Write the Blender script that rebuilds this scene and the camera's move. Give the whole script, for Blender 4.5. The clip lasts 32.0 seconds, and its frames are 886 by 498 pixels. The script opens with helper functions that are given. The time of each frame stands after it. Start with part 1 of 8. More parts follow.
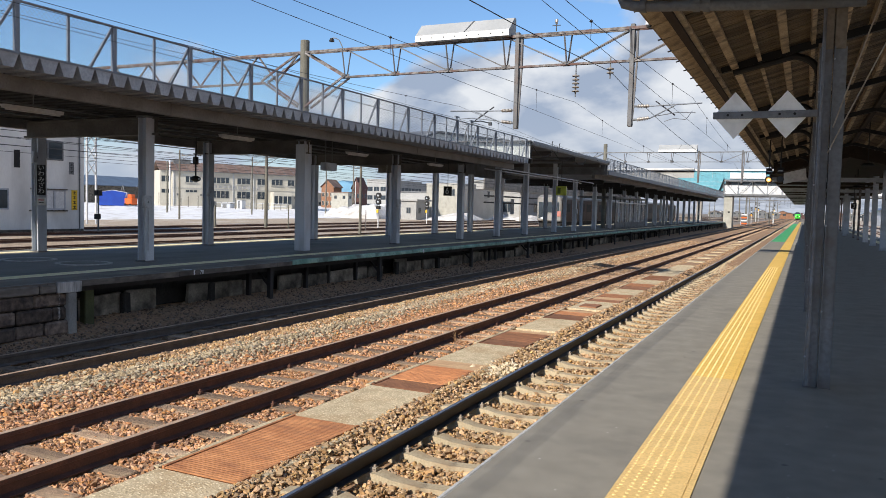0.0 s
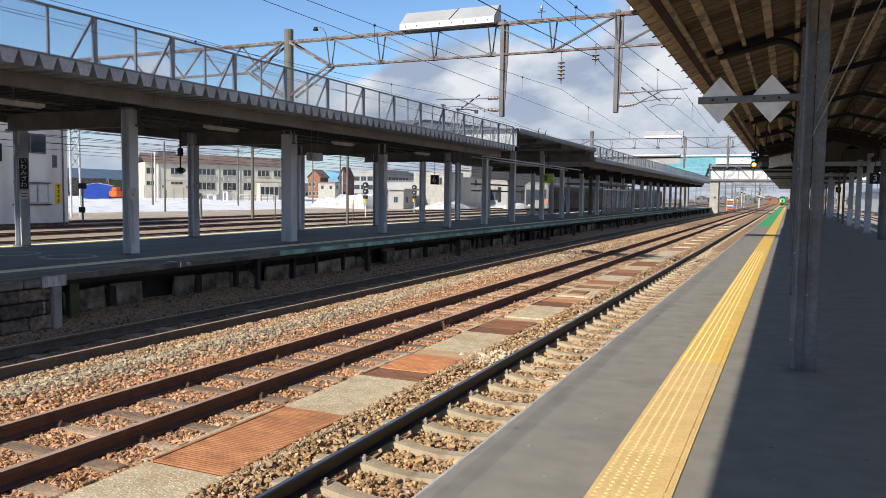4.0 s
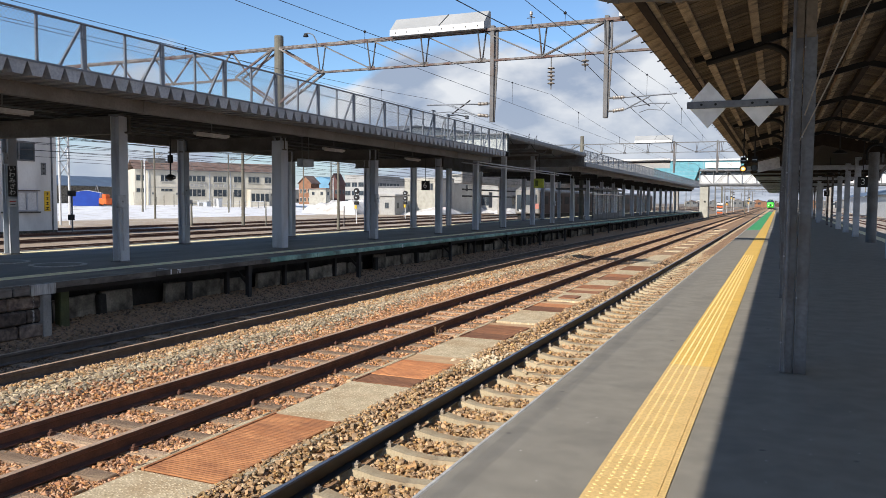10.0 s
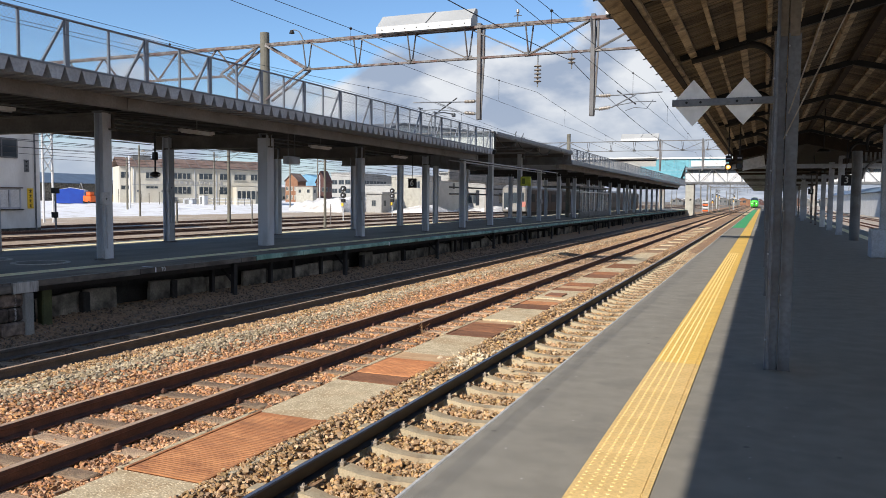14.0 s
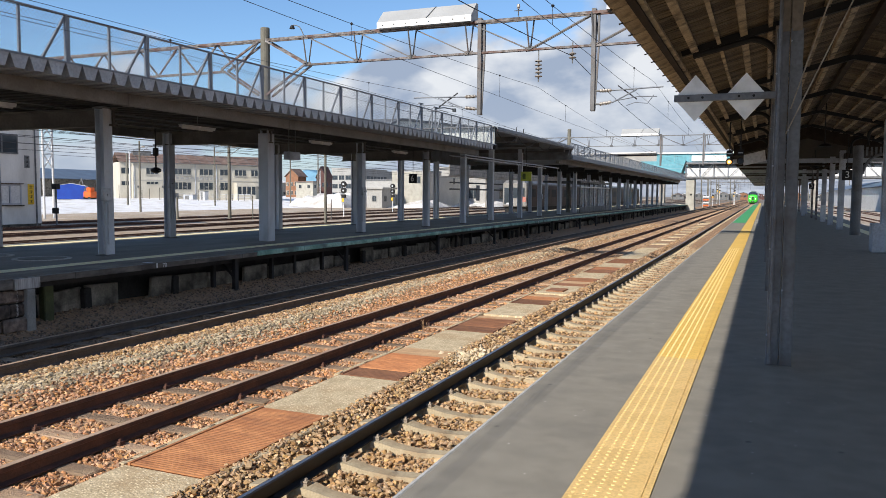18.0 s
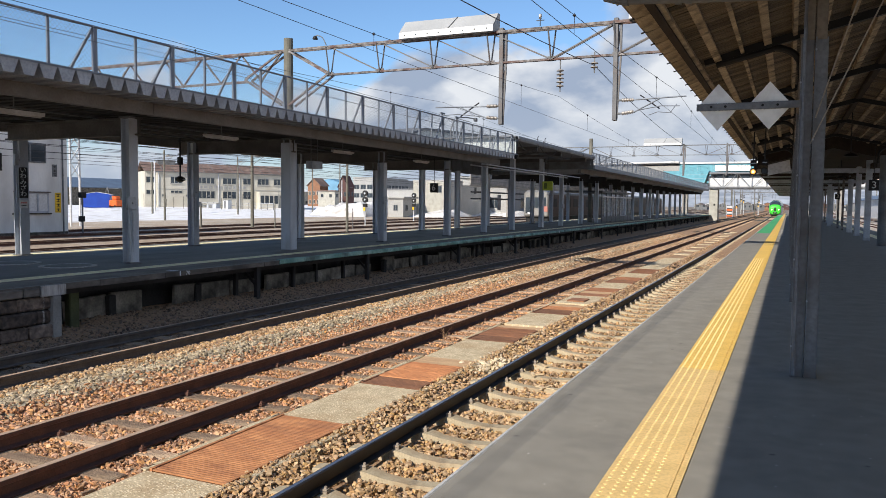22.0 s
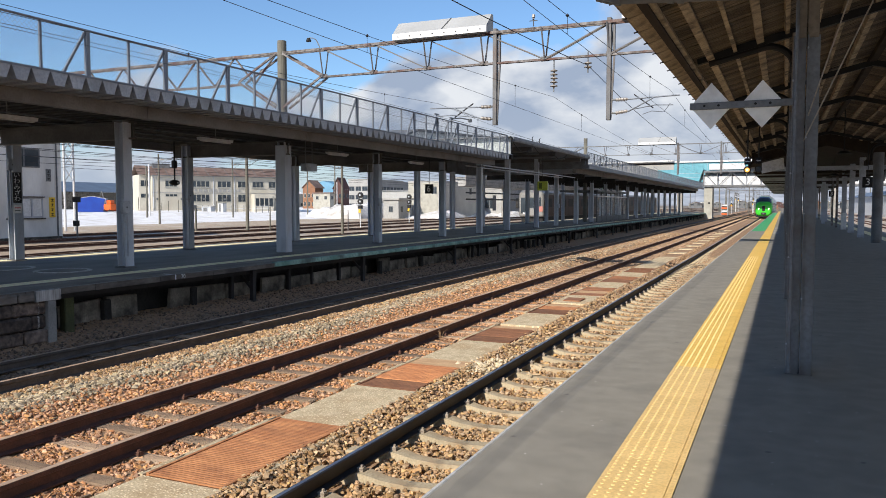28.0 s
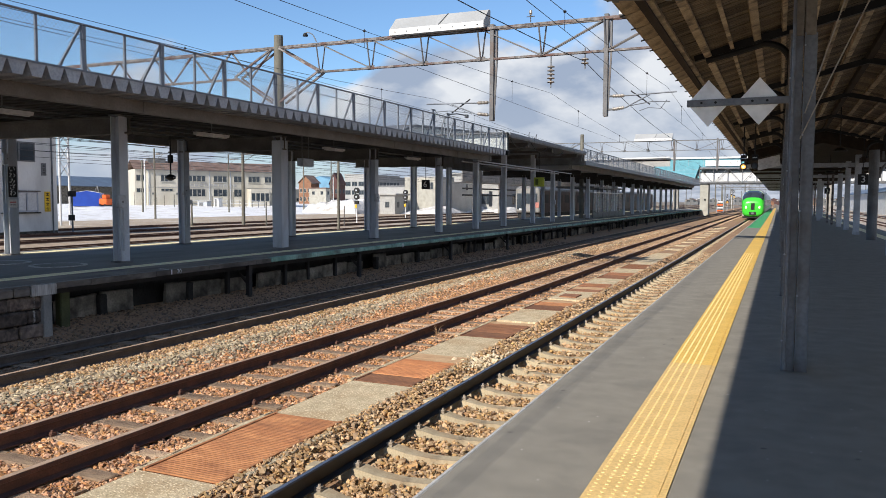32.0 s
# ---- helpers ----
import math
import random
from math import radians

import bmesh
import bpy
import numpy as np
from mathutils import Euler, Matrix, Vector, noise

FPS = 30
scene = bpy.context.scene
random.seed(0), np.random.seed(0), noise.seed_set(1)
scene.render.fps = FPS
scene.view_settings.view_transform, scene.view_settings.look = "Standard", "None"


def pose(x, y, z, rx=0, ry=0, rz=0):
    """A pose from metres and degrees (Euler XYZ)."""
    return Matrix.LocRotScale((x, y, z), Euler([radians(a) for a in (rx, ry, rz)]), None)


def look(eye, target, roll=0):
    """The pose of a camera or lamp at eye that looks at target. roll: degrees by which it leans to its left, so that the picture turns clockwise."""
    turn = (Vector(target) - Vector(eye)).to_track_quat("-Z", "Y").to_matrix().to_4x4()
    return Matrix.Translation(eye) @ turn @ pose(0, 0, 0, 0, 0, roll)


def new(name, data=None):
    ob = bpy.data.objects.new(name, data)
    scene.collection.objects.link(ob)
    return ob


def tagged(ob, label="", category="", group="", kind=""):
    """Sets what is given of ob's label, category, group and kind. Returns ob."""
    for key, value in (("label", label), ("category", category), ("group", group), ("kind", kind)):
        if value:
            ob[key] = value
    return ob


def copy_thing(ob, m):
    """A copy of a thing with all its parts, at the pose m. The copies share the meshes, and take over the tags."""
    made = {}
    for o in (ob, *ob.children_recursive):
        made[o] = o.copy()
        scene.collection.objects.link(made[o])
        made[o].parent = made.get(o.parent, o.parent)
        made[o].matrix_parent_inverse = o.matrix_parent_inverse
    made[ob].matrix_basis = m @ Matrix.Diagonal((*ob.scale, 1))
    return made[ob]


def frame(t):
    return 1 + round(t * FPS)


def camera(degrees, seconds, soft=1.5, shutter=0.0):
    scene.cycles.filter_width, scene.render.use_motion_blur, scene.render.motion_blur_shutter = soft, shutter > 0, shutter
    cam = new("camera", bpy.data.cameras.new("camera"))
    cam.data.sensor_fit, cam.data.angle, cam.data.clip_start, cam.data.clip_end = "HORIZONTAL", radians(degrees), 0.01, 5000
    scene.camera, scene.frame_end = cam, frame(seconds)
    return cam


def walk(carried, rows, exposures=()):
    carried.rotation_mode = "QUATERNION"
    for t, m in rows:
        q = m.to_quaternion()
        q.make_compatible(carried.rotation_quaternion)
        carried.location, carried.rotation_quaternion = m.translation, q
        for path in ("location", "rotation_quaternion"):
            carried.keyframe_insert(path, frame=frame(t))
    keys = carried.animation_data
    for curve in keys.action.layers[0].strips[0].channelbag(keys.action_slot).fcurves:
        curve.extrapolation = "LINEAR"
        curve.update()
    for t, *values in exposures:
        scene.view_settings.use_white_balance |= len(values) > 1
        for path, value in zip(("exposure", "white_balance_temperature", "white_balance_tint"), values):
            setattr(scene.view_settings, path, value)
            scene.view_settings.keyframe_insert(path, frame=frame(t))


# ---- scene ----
cam = camera(60.08, 32.0, soft=0.6)
walk(cam, [
    (0, look((0.000, 0.000, 1.380), (-4.244, 9.037, 0.820), 1.443)),
    (0.5, look((-0.002, 0.003, 1.379), (-4.236, 9.044, 0.805), 1.270)),
    (1, look((-0.002, 0.008, 1.379), (-4.221, 9.055, 0.783), 1.085)),
    (1.5, look((0.002, 0.013, 1.379), (-4.205, 9.064, 0.758), 0.923)),
    (2, look((0.005, 0.014, 1.379), (-4.193, 9.067, 0.736), 0.832)),
    (2.5, look((0.005, 0.011, 1.379), (-4.181, 9.069, 0.718), 0.795)),
    (3, look((0.003, 0.013, 1.378), (-4.161, 9.080, 0.704), 0.776)),
    (3.5, look((0.001, 0.020, 1.377), (-4.129, 9.102, 0.688), 0.771)),
    (5.5, look((0.005, 0.023, 1.374), (-4.033, 9.143, 0.654), 0.504)),
    (6, look((0.004, 0.028, 1.373), (-4.033, 9.148, 0.656), 0.448)),
    (6.5, look((0.004, 0.030, 1.372), (-4.028, 9.154, 0.661), 0.395)),
    (7, look((0.005, 0.030, 1.374), (-4.022, 9.156, 0.671), 0.374)),
    (7.5, look((0.005, 0.027, 1.375), (-4.020, 9.155, 0.687), 0.397)),
    (8, look((0.004, 0.021, 1.375), (-4.021, 9.151, 0.705), 0.434)),
    (8.5, look((0.002, 0.016, 1.375), (-4.020, 9.148, 0.723), 0.458)),
    (9, look((0.002, 0.014, 1.375), (-4.012, 9.150, 0.735), 0.458)),
    (9.5, look((0.003, 0.014, 1.376), (-4.002, 9.155, 0.743), 0.437)),
    (10, look((0.005, 0.016, 1.376), (-3.991, 9.161, 0.747), 0.429)),
    (10.5, look((0.004, 0.018, 1.378), (-3.981, 9.168, 0.750), 0.468)),
    (11, look((0.004, 0.019, 1.378), (-3.966, 9.175, 0.747), 0.529)),
    (11.5, look((0.005, 0.018, 1.377), (-3.945, 9.183, 0.740), 0.571)),
    (12, look((0.006, 0.019, 1.378), (-3.920, 9.193, 0.731), 0.575)),
    (12.5, look((0.008, 0.023, 1.378), (-3.894, 9.207, 0.723), 0.545)),
    (13, look((0.011, 0.029, 1.375), (-3.869, 9.222, 0.719), 0.520)),
    (13.5, look((0.010, 0.035, 1.373), (-3.849, 9.237, 0.718), 0.512)),
    (14, look((0.009, 0.036, 1.373), (-3.831, 9.246, 0.717), 0.496)),
    (14.5, look((0.009, 0.033, 1.376), (-3.816, 9.249, 0.715), 0.453)),
    (16.5, look((0.005, 0.021, 1.378), (-3.819, 9.236, 0.703), 0.464)),
    (17, look((-0.001, 0.018, 1.378), (-3.830, 9.231, 0.689), 0.481)),
    (17.5, look((-0.002, 0.021, 1.377), (-3.838, 9.229, 0.674), 0.459)),
    (18, look((-0.001, 0.025, 1.377), (-3.844, 9.229, 0.659), 0.410)),
    (18.5, look((-0.000, 0.028, 1.376), (-3.850, 9.228, 0.649), 0.350)),
    (19, look((0.002, 0.029, 1.375), (-3.862, 9.224, 0.648), 0.285)),
    (19.5, look((0.003, 0.027, 1.375), (-3.891, 9.210, 0.662), 0.261)),
    (20, look((0.006, 0.025, 1.374), (-3.939, 9.188, 0.692), 0.296)),
    (20.5, look((0.009, 0.023, 1.375), (-3.995, 9.164, 0.728), 0.363)),
    (21, look((0.009, 0.024, 1.375), (-4.043, 9.145, 0.755), 0.447)),
    (21.5, look((0.006, 0.025, 1.373), (-4.076, 9.134, 0.769), 0.520)),
    (22, look((0.004, 0.023, 1.373), (-4.094, 9.125, 0.775), 0.558)),
    (22.5, look((0.004, 0.020, 1.375), (-4.106, 9.117, 0.778), 0.546)),
    (23, look((0.004, 0.019, 1.375), (-4.117, 9.111, 0.779), 0.491)),
    (23.5, look((0.003, 0.018, 1.372), (-4.127, 9.106, 0.780), 0.414)),
    (24, look((0.002, 0.019, 1.372), (-4.131, 9.106, 0.781), 0.329)),
    (24.5, look((0.002, 0.019, 1.374), (-4.122, 9.110, 0.781), 0.253)),
    (25, look((0.003, 0.017, 1.374), (-4.101, 9.117, 0.782), 0.200)),
    (25.5, look((0.002, 0.018, 1.373), (-4.072, 9.131, 0.780), 0.165)),
    (27.5, look((0.008, 0.024, 1.376), (-4.036, 9.151, 0.790), 0.043)),
    (28, look((0.009, 0.024, 1.374), (-4.039, 9.150, 0.789), 0.013)),
    (28.5, look((0.007, 0.026, 1.375), (-4.043, 9.149, 0.774), -0.020)),
    (29, look((0.005, 0.027, 1.375), (-4.044, 9.148, 0.742), -0.050)),
    (29.5, look((0.008, 0.024, 1.373), (-4.039, 9.144, 0.707), -0.065)),
    (30, look((0.010, 0.020, 1.373), (-4.030, 9.141, 0.684), -0.049)),
    (30.5, look((0.009, 0.017, 1.373), (-4.024, 9.142, 0.681), -0.012)),
    (31, look((0.008, 0.015, 1.374), (-4.016, 9.145, 0.696), 0.048)),
    (31.5, look((0.007, 0.016, 1.376), (-4.007, 9.152, 0.718), 0.135)),
    (32, look((0.004, 0.017, 1.378), (-3.996, 9.160, 0.736), 0.220)),
])

# ---- light ----
SUN = Vector((0.39, 1.42, -1.0)).normalized()
world = bpy.data.worlds.new("sky")
scene.world = world
world.use_nodes = True
scene.view_settings.exposure = 0.52
scene.view_settings.use_white_balance = True
scene.view_settings.white_balance_temperature = 6850


def build_sky():
    nt = world.node_tree
    N, L = nt.nodes, nt.links
    N.clear()
    out = N.new("ShaderNodeOutputWorld")
    sky = N.new("ShaderNodeTexSky")
    sky.sky_type, sky.sun_disc = "NISHITA", False
    sky.sun_elevation = math.asin(-SUN.z)
    sky.sun_rotation = math.atan2(-SUN.x, -SUN.y)
    sky.air_density, sky.dust_density, sky.ozone_density = 1.0, 0.2, 2.5
    co = N.new("ShaderNodeTexCoord")
    sep = N.new("ShaderNodeSeparateXYZ")
    L.new(co.outputs["Generated"], sep.inputs[0])
    mp = N.new("ShaderNodeMapping")
    mp.inputs["Scale"].default_value = (1.0, 1.0, 1.9)
    mp.inputs["Location"].default_value = (3.35, 1.72, 0.1)
    L.new(co.outputs["Generated"], mp.inputs[0])
    nz = N.new("ShaderNodeTexNoise")
    nz.inputs["Scale"].default_value, nz.inputs["Detail"].default_value, nz.inputs["Roughness"].default_value = 4.6, 9.0, 0.5
    L.new(mp.outputs[0], nz.inputs["Vector"])
    # more cloud towards the horizon and to the east
    add0 = N.new("ShaderNodeMath")
    add0.operation = "MULTIPLY_ADD"
    L.new(sep.outputs["Z"], add0.inputs[0])
    add0.inputs[1].default_value = -1.1
    L.new(nz.outputs["Fac"], add0.inputs[2])
    add = N.new("ShaderNodeMath")
    add.operation = "MULTIPLY_ADD"
    L.new(sep.outputs["X"], add.inputs[0])
    add.inputs[1].default_value = 0.35
    L.new(add0.outputs[0], add.inputs[2])
    ramp = N.new("ShaderNodeValToRGB")
    ramp.color_ramp.elements[0].position, ramp.color_ramp.elements[1].position = 0.125, 0.205
    L.new(add.outputs[0], ramp.inputs[0])
    nz2 = N.new("ShaderNodeTexNoise")
    nz2.inputs["Scale"].default_value, nz2.inputs["Detail"].default_value = 9.0, 6.0
    L.new(mp.outputs[0], nz2.inputs["Vector"])
    cr = N.new("ShaderNodeValToRGB")
    cr.color_ramp.elements[0].position, cr.color_ramp.elements[1].position = 0.42, 0.63
    cr.color_ramp.elements[0].color = (2.7, 3.42, 4.75, 1)
    cr.color_ramp.elements[1].color = (6.0, 6.45, 7.15, 1)
    L.new(nz2.outputs["Fac"], cr.inputs[0])
    tint = N.new("ShaderNodeMix")
    tint.data_type, tint.blend_type = "RGBA", "MULTIPLY"
    tint.inputs["Factor"].default_value = 1.0
    tint.inputs["B"].default_value = (0.82, 1.03, 1.25, 1)
    L.new(sky.outputs[0], tint.inputs["A"])
    mix = N.new("ShaderNodeMix")
    mix.data_type = "RGBA"
    L.new(ramp.outputs[0], mix.inputs["Factor"])
    L.new(tint.outputs["Result"], mix.inputs["A"])
    L.new(cr.outputs[0], mix.inputs["B"])
    # pale blue haze low over the horizon
    low = N.new("ShaderNodeMapRange")
    low.interpolation_type = "SMOOTHSTEP"
    low.inputs["From Min"].default_value, low.inputs["From Max"].default_value = 0.0, 0.14
    low.inputs["To Min"].default_value, low.inputs["To Max"].default_value = 0.75, 0.0
    L.new(sep.outputs["Z"], low.inputs["Value"])
    haze = N.new("ShaderNodeMix")
    haze.data_type = "RGBA"
    L.new(low.outputs[0], haze.inputs["Factor"])
    L.new(mix.outputs["Result"], haze.inputs["A"])
    haze.inputs["B"].default_value = (3.7, 4.35, 5.4, 1)
    bg = N.new("ShaderNodeBackground")
    bg.inputs["Strength"].default_value = 0.091
    L.new(haze.outputs["Result"], bg.inputs["Color"])
    L.new(bg.outputs[0], out.inputs["Surface"])


build_sky()
sun = new("sun", bpy.data.lights.new("sun", "SUN"))
sun.data.energy, sun.data.angle, sun.data.color = 4.2, radians(0.53), (1.0, 0.942, 0.86)
sun.matrix_world = look((0, -20, 30), Vector((0, -20, 30)) + SUN)


# ---- materials ----
def mat(name, c1, c2=None, rough=0.7, metal=0.0, scale=3.0, fine=40.0, bump=0.0, stain=None, stain_scale=0.7, stain_amount=0.5,
        island=0.0, spread=0.0, stretch=(1, 1, 1), coord="Object", spec=0.5, specks=0.55):
    """Two colours mixed by a coarse and a fine noise, a stain colour at a larger scale, a bump, and a spread of value per object or island."""
    m = bpy.data.materials.new(name)
    m.use_nodes = True
    N, L = m.node_tree.nodes, m.node_tree.links
    b = N["Principled BSDF"]
    b.inputs["Roughness"].default_value, b.inputs["Metallic"].default_value = rough, metal
    b.inputs["Specular IOR Level"].default_value = spec
    c2 = c2 or tuple(v * 0.75 for v in c1)
    co = N.new("ShaderNodeTexCoord")
    mp = N.new("ShaderNodeMapping")
    mp.inputs["Scale"].default_value = stretch
    L.new(co.outputs[coord], mp.inputs[0])

    def noise_at(sc, det=5.0):
        n = N.new("ShaderNodeTexNoise")
        n.inputs["Scale"].default_value, n.inputs["Detail"].default_value = sc, det
        L.new(mp.outputs[0], n.inputs["Vector"])
        return n

    def ramped(sock, lo, hi):
        r = N.new("ShaderNodeMapRange")
        r.inputs["From Min"].default_value, r.inputs["From Max"].default_value = lo, hi
        L.new(sock, r.inputs["Value"])
        return r.outputs[0]

    def mixed(f, a, c):
        x = N.new("ShaderNodeMix")
        x.data_type = "RGBA"
        for s, v in (("Factor", f), ("A", a), ("B", c)):
            if isinstance(v, (tuple, float, int)):
                x.inputs[s].default_value = (*v, 1) if isinstance(v, tuple) else v
            else:
                L.new(v, x.inputs[s])
        return x.outputs["Result"]

    coarse, grain = noise_at(scale), noise_at(fine, 3.0)
    col = mixed(ramped(coarse.outputs["Fac"], 0.35, 0.65), c1, c2)
    dark = tuple(v * 0.6 for v in c2)
    g = N.new("ShaderNodeMath")
    g.operation = "MULTIPLY"
    L.new(ramped(grain.outputs["Fac"], 0.4, 0.75), g.inputs[0])
    g.inputs[1].default_value = specks
    col = mixed(g.outputs[0], col, dark)
    if stain:
        st = noise_at(stain_scale, 6.0)
        s = N.new("ShaderNodeMath")
        s.operation = "MULTIPLY"
        L.new(ramped(st.outputs["Fac"], 0.5, 0.68), s.inputs[0])
        s.inputs[1].default_value = stain_amount
        col = mixed(s.outputs[0], col, stain)
    if island or spread:
        src = N.new("ShaderNodeNewGeometry").outputs["Random Per Island"] if island else N.new("ShaderNodeObjectInfo").outputs["Random"]
        hs = N.new("ShaderNodeHueSaturation")
        r = N.new("ShaderNodeMapRange")
        amt = island or spread
        r.inputs["To Min"].default_value, r.inputs["To Max"].default_value = 1 - amt, 1 + amt
        L.new(src, r.inputs["Value"])
        L.new(r.outputs[0], hs.inputs["Value"])
        L.new(col, hs.inputs["Color"])
        if island:
            for sock, k, lo, hi in (("Hue", 7.31, 0.492, 0.506), ("Saturation", 13.7, 0.82, 1.15)):
                w = N.new("ShaderNodeMath")
                w.operation = "MULTIPLY"
                w.inputs[1].default_value = k
                L.new(src, w.inputs[0])
                fr = N.new("ShaderNodeMath")
                fr.operation = "FRACT"
                L.new(w.outputs[0], fr.inputs[0])
                q = N.new("ShaderNodeMapRange")
                q.inputs["To Min"].default_value, q.inputs["To Max"].default_value = lo, hi
                L.new(fr.outputs[0], q.inputs["Value"])
                L.new(q.outputs[0], hs.inputs[sock])
        col = hs.outputs[0]
    L.new(col, b.inputs["Base Color"])
    if bump:
        bp = N.new("ShaderNodeBump")
        bp.inputs["Strength"].default_value, bp.inputs["Distance"].default_value = bump, 0.01
        L.new(grain.outputs["Fac"], bp.inputs["Height"])
        L.new(bp.outputs[0], b.inputs["Normal"])
    return m


def speckled(m, chip, scale, r0, r1, share, strength=1.0):
    """Adds spots to a material: gravel that shows through worn concrete, or old gum and oil on asphalt."""
    N, L = m.node_tree.nodes, m.node_tree.links
    b = N["Principled BSDF"]
    was = b.inputs["Base Color"].links[0].from_socket
    co = N.new("ShaderNodeTexCoord")
    wob = N.new("ShaderNodeTexNoise")
    wob.inputs["Scale"].default_value = scale * 7.0
    L.new(co.outputs["Object"], wob.inputs["Vector"])
    ad = N.new("ShaderNodeVectorMath")
    ad.operation = "MULTIPLY_ADD"
    L.new(wob.outputs["Color"], ad.inputs[0])
    ad.inputs[1].default_value = (1.6 * r0 / scale,) * 3
    L.new(co.outputs["Object"], ad.inputs[2])
    vo = N.new("ShaderNodeTexVoronoi")
    vo.voronoi_dimensions = "2D"
    vo.inputs["Scale"].default_value = scale
    L.new(ad.outputs[0], vo.inputs["Vector"])
    r = N.new("ShaderNodeMapRange")
    r.inputs["From Min"].default_value, r.inputs["From Max"].default_value = r0, r1
    r.inputs["To Max"].default_value = strength
    L.new(vo.outputs["Distance"], r.inputs["Value"])
    sep = N.new("ShaderNodeSeparateColor")
    L.new(vo.outputs["Color"], sep.inputs[0])
    g = N.new("ShaderNodeMath")
    g.operation = "GREATER_THAN"
    g.inputs[1].default_value = 1 - share
    L.new(sep.outputs[0], g.inputs[0])
    k = N.new("ShaderNodeMath")
    k.operation = "MULTIPLY"
    L.new(r.outputs[0], k.inputs[0])
    L.new(g.outputs[0], k.inputs[1])
    x = N.new("ShaderNodeMix")
    x.data_type = "RGBA"
    L.new(k.outputs[0], x.inputs["Factor"])
    L.new(was, x.inputs["A"])
    x.inputs["B"].default_value = (*chip, 1)
    L.new(x.outputs["Result"], b.inputs["Base Color"])
    return m


def glow(name, color, strength):
    m = bpy.data.materials.new(name)
    m.use_nodes = True
    b = m.node_tree.nodes["Principled BSDF"]
    b.inputs["Base Color"].default_value = (*color, 1)
    b.inputs["Emission Color"].default_value = (*color, 1)
    b.inputs["Emission Strength"].default_value = strength
    return m


M_ASPHALT = mat("asphalt", (0.275, 0.258, 0.22), (0.225, 0.21, 0.18), 0.88, scale=5.0, fine=160, bump=0.12, stain=(0.17, 0.16, 0.14), stain_scale=2.6, stain_amount=0.45)
speckled(M_ASPHALT, (0.06, 0.057, 0.053), 2.2, 0.045, 0.015, 0.12, 0.7)
speckled(M_ASPHALT, (0.15, 0.142, 0.128), 1.7, 0.4, 0.05, 0.3, 0.35)
speckled(M_ASPHALT, (0.5, 0.48, 0.44), 4.0, 0.035, 0.02, 0.2, 0.7)
M_ASPHALT_PALE = mat("worn_asphalt", (0.235, 0.222, 0.2), (0.17, 0.16, 0.145), 0.75, scale=1.1, fine=60, bump=0.15, stain=(0.1, 0.094, 0.085), stain_scale=0.9, stain_amount=0.7, stretch=(1, 0.5, 1))
M_MARGIN = mat("grimy_platform_margin", (0.27, 0.235, 0.19), (0.17, 0.145, 0.118), 0.9, scale=3, fine=45, bump=0.3, stain=(0.09, 0.078, 0.066), stain_scale=1.6, stain_amount=0.7, stretch=(1, 0.4, 1))
M_CONC = mat("concrete", (0.36, 0.34, 0.31), (0.26, 0.25, 0.23), 0.9, scale=2, fine=50, bump=0.4, stain=(0.12, 0.11, 0.1))
M_CONC_DARK = mat("mottled_dark_concrete", (0.28, 0.255, 0.215), (0.11, 0.099, 0.083), 0.95, scale=3.2, fine=24, bump=0.6, stain=(0.035, 0.031, 0.026), stain_scale=2.2, stain_amount=0.9, spread=0.5)
M_STONE = mat("masonry_stone", (0.27, 0.2, 0.155), (0.11, 0.08, 0.064), 0.95, scale=8, fine=18, bump=1.0, stain=(0.045, 0.035, 0.03), stain_scale=4.5, stain_amount=0.95, spread=0.5)
speckled(M_STONE, (0.6, 0.58, 0.55), 6, 0.16, 0.05, 0.15, 0.8)
M_PATH = speckled(mat("path_concrete", (0.62, 0.505, 0.33), (0.45, 0.355, 0.22), 0.95, scale=6, fine=40, bump=0.9, stain=(0.4, 0.27, 0.145), stain_scale=1.3, stain_amount=0.65), (0.86, 0.74, 0.5), 38, 0.42, 0.2, 0.35, 0.75)
M_YELLOW = mat("tactile_yellow", (0.78, 0.55, 0.235), (0.69, 0.465, 0.18), 0.65, scale=2.5, fine=60, bump=0.1, stain=(0.6, 0.44, 0.22), stain_scale=2.0, stain_amount=0.5, spread=0.05)
M_YELLOW_NEW = mat("tactile_yellow_new", (0.82, 0.545, 0.145), (0.74, 0.47, 0.105), 0.6, scale=2.5, fine=60, bump=0.1, stain=(0.66, 0.46, 0.19), stain_scale=2.0, stain_amount=0.4, spread=0.05)
M_YELLOW_DOT = mat("tactile_dot", (0.83, 0.61, 0.26), (0.77, 0.54, 0.2), 0.6, scale=8)
M_CREAM = mat("faded_line_paint", (0.95, 0.86, 0.54), (0.95, 0.84, 0.5), 0.7, scale=2, fine=8, stain=(0.7, 0.6, 0.4), stain_scale=1.5, stain_amount=0.25)
M_LIP = mat("weathered_lip", (0.26, 0.225, 0.19), (0.12, 0.103, 0.087), 0.9, scale=4, fine=18, bump=1.0, stain=(0.05, 0.043, 0.037), stain_scale=5, stain_amount=0.6, stretch=(1, 0.35, 1), spread=0.25)
M_GREEN = mat("green_platform_paint", (0.06, 0.42, 0.16), (0.05, 0.34, 0.14), 0.7, scale=2)
M_COPING_GREEN = mat("green_edge_paint", (0.36, 0.56, 0.48), (0.16, 0.32, 0.26), 0.8, scale=2.2, fine=20, stain=(0.08, 0.1, 0.09), stain_scale=1.8, stain_amount=0.8)
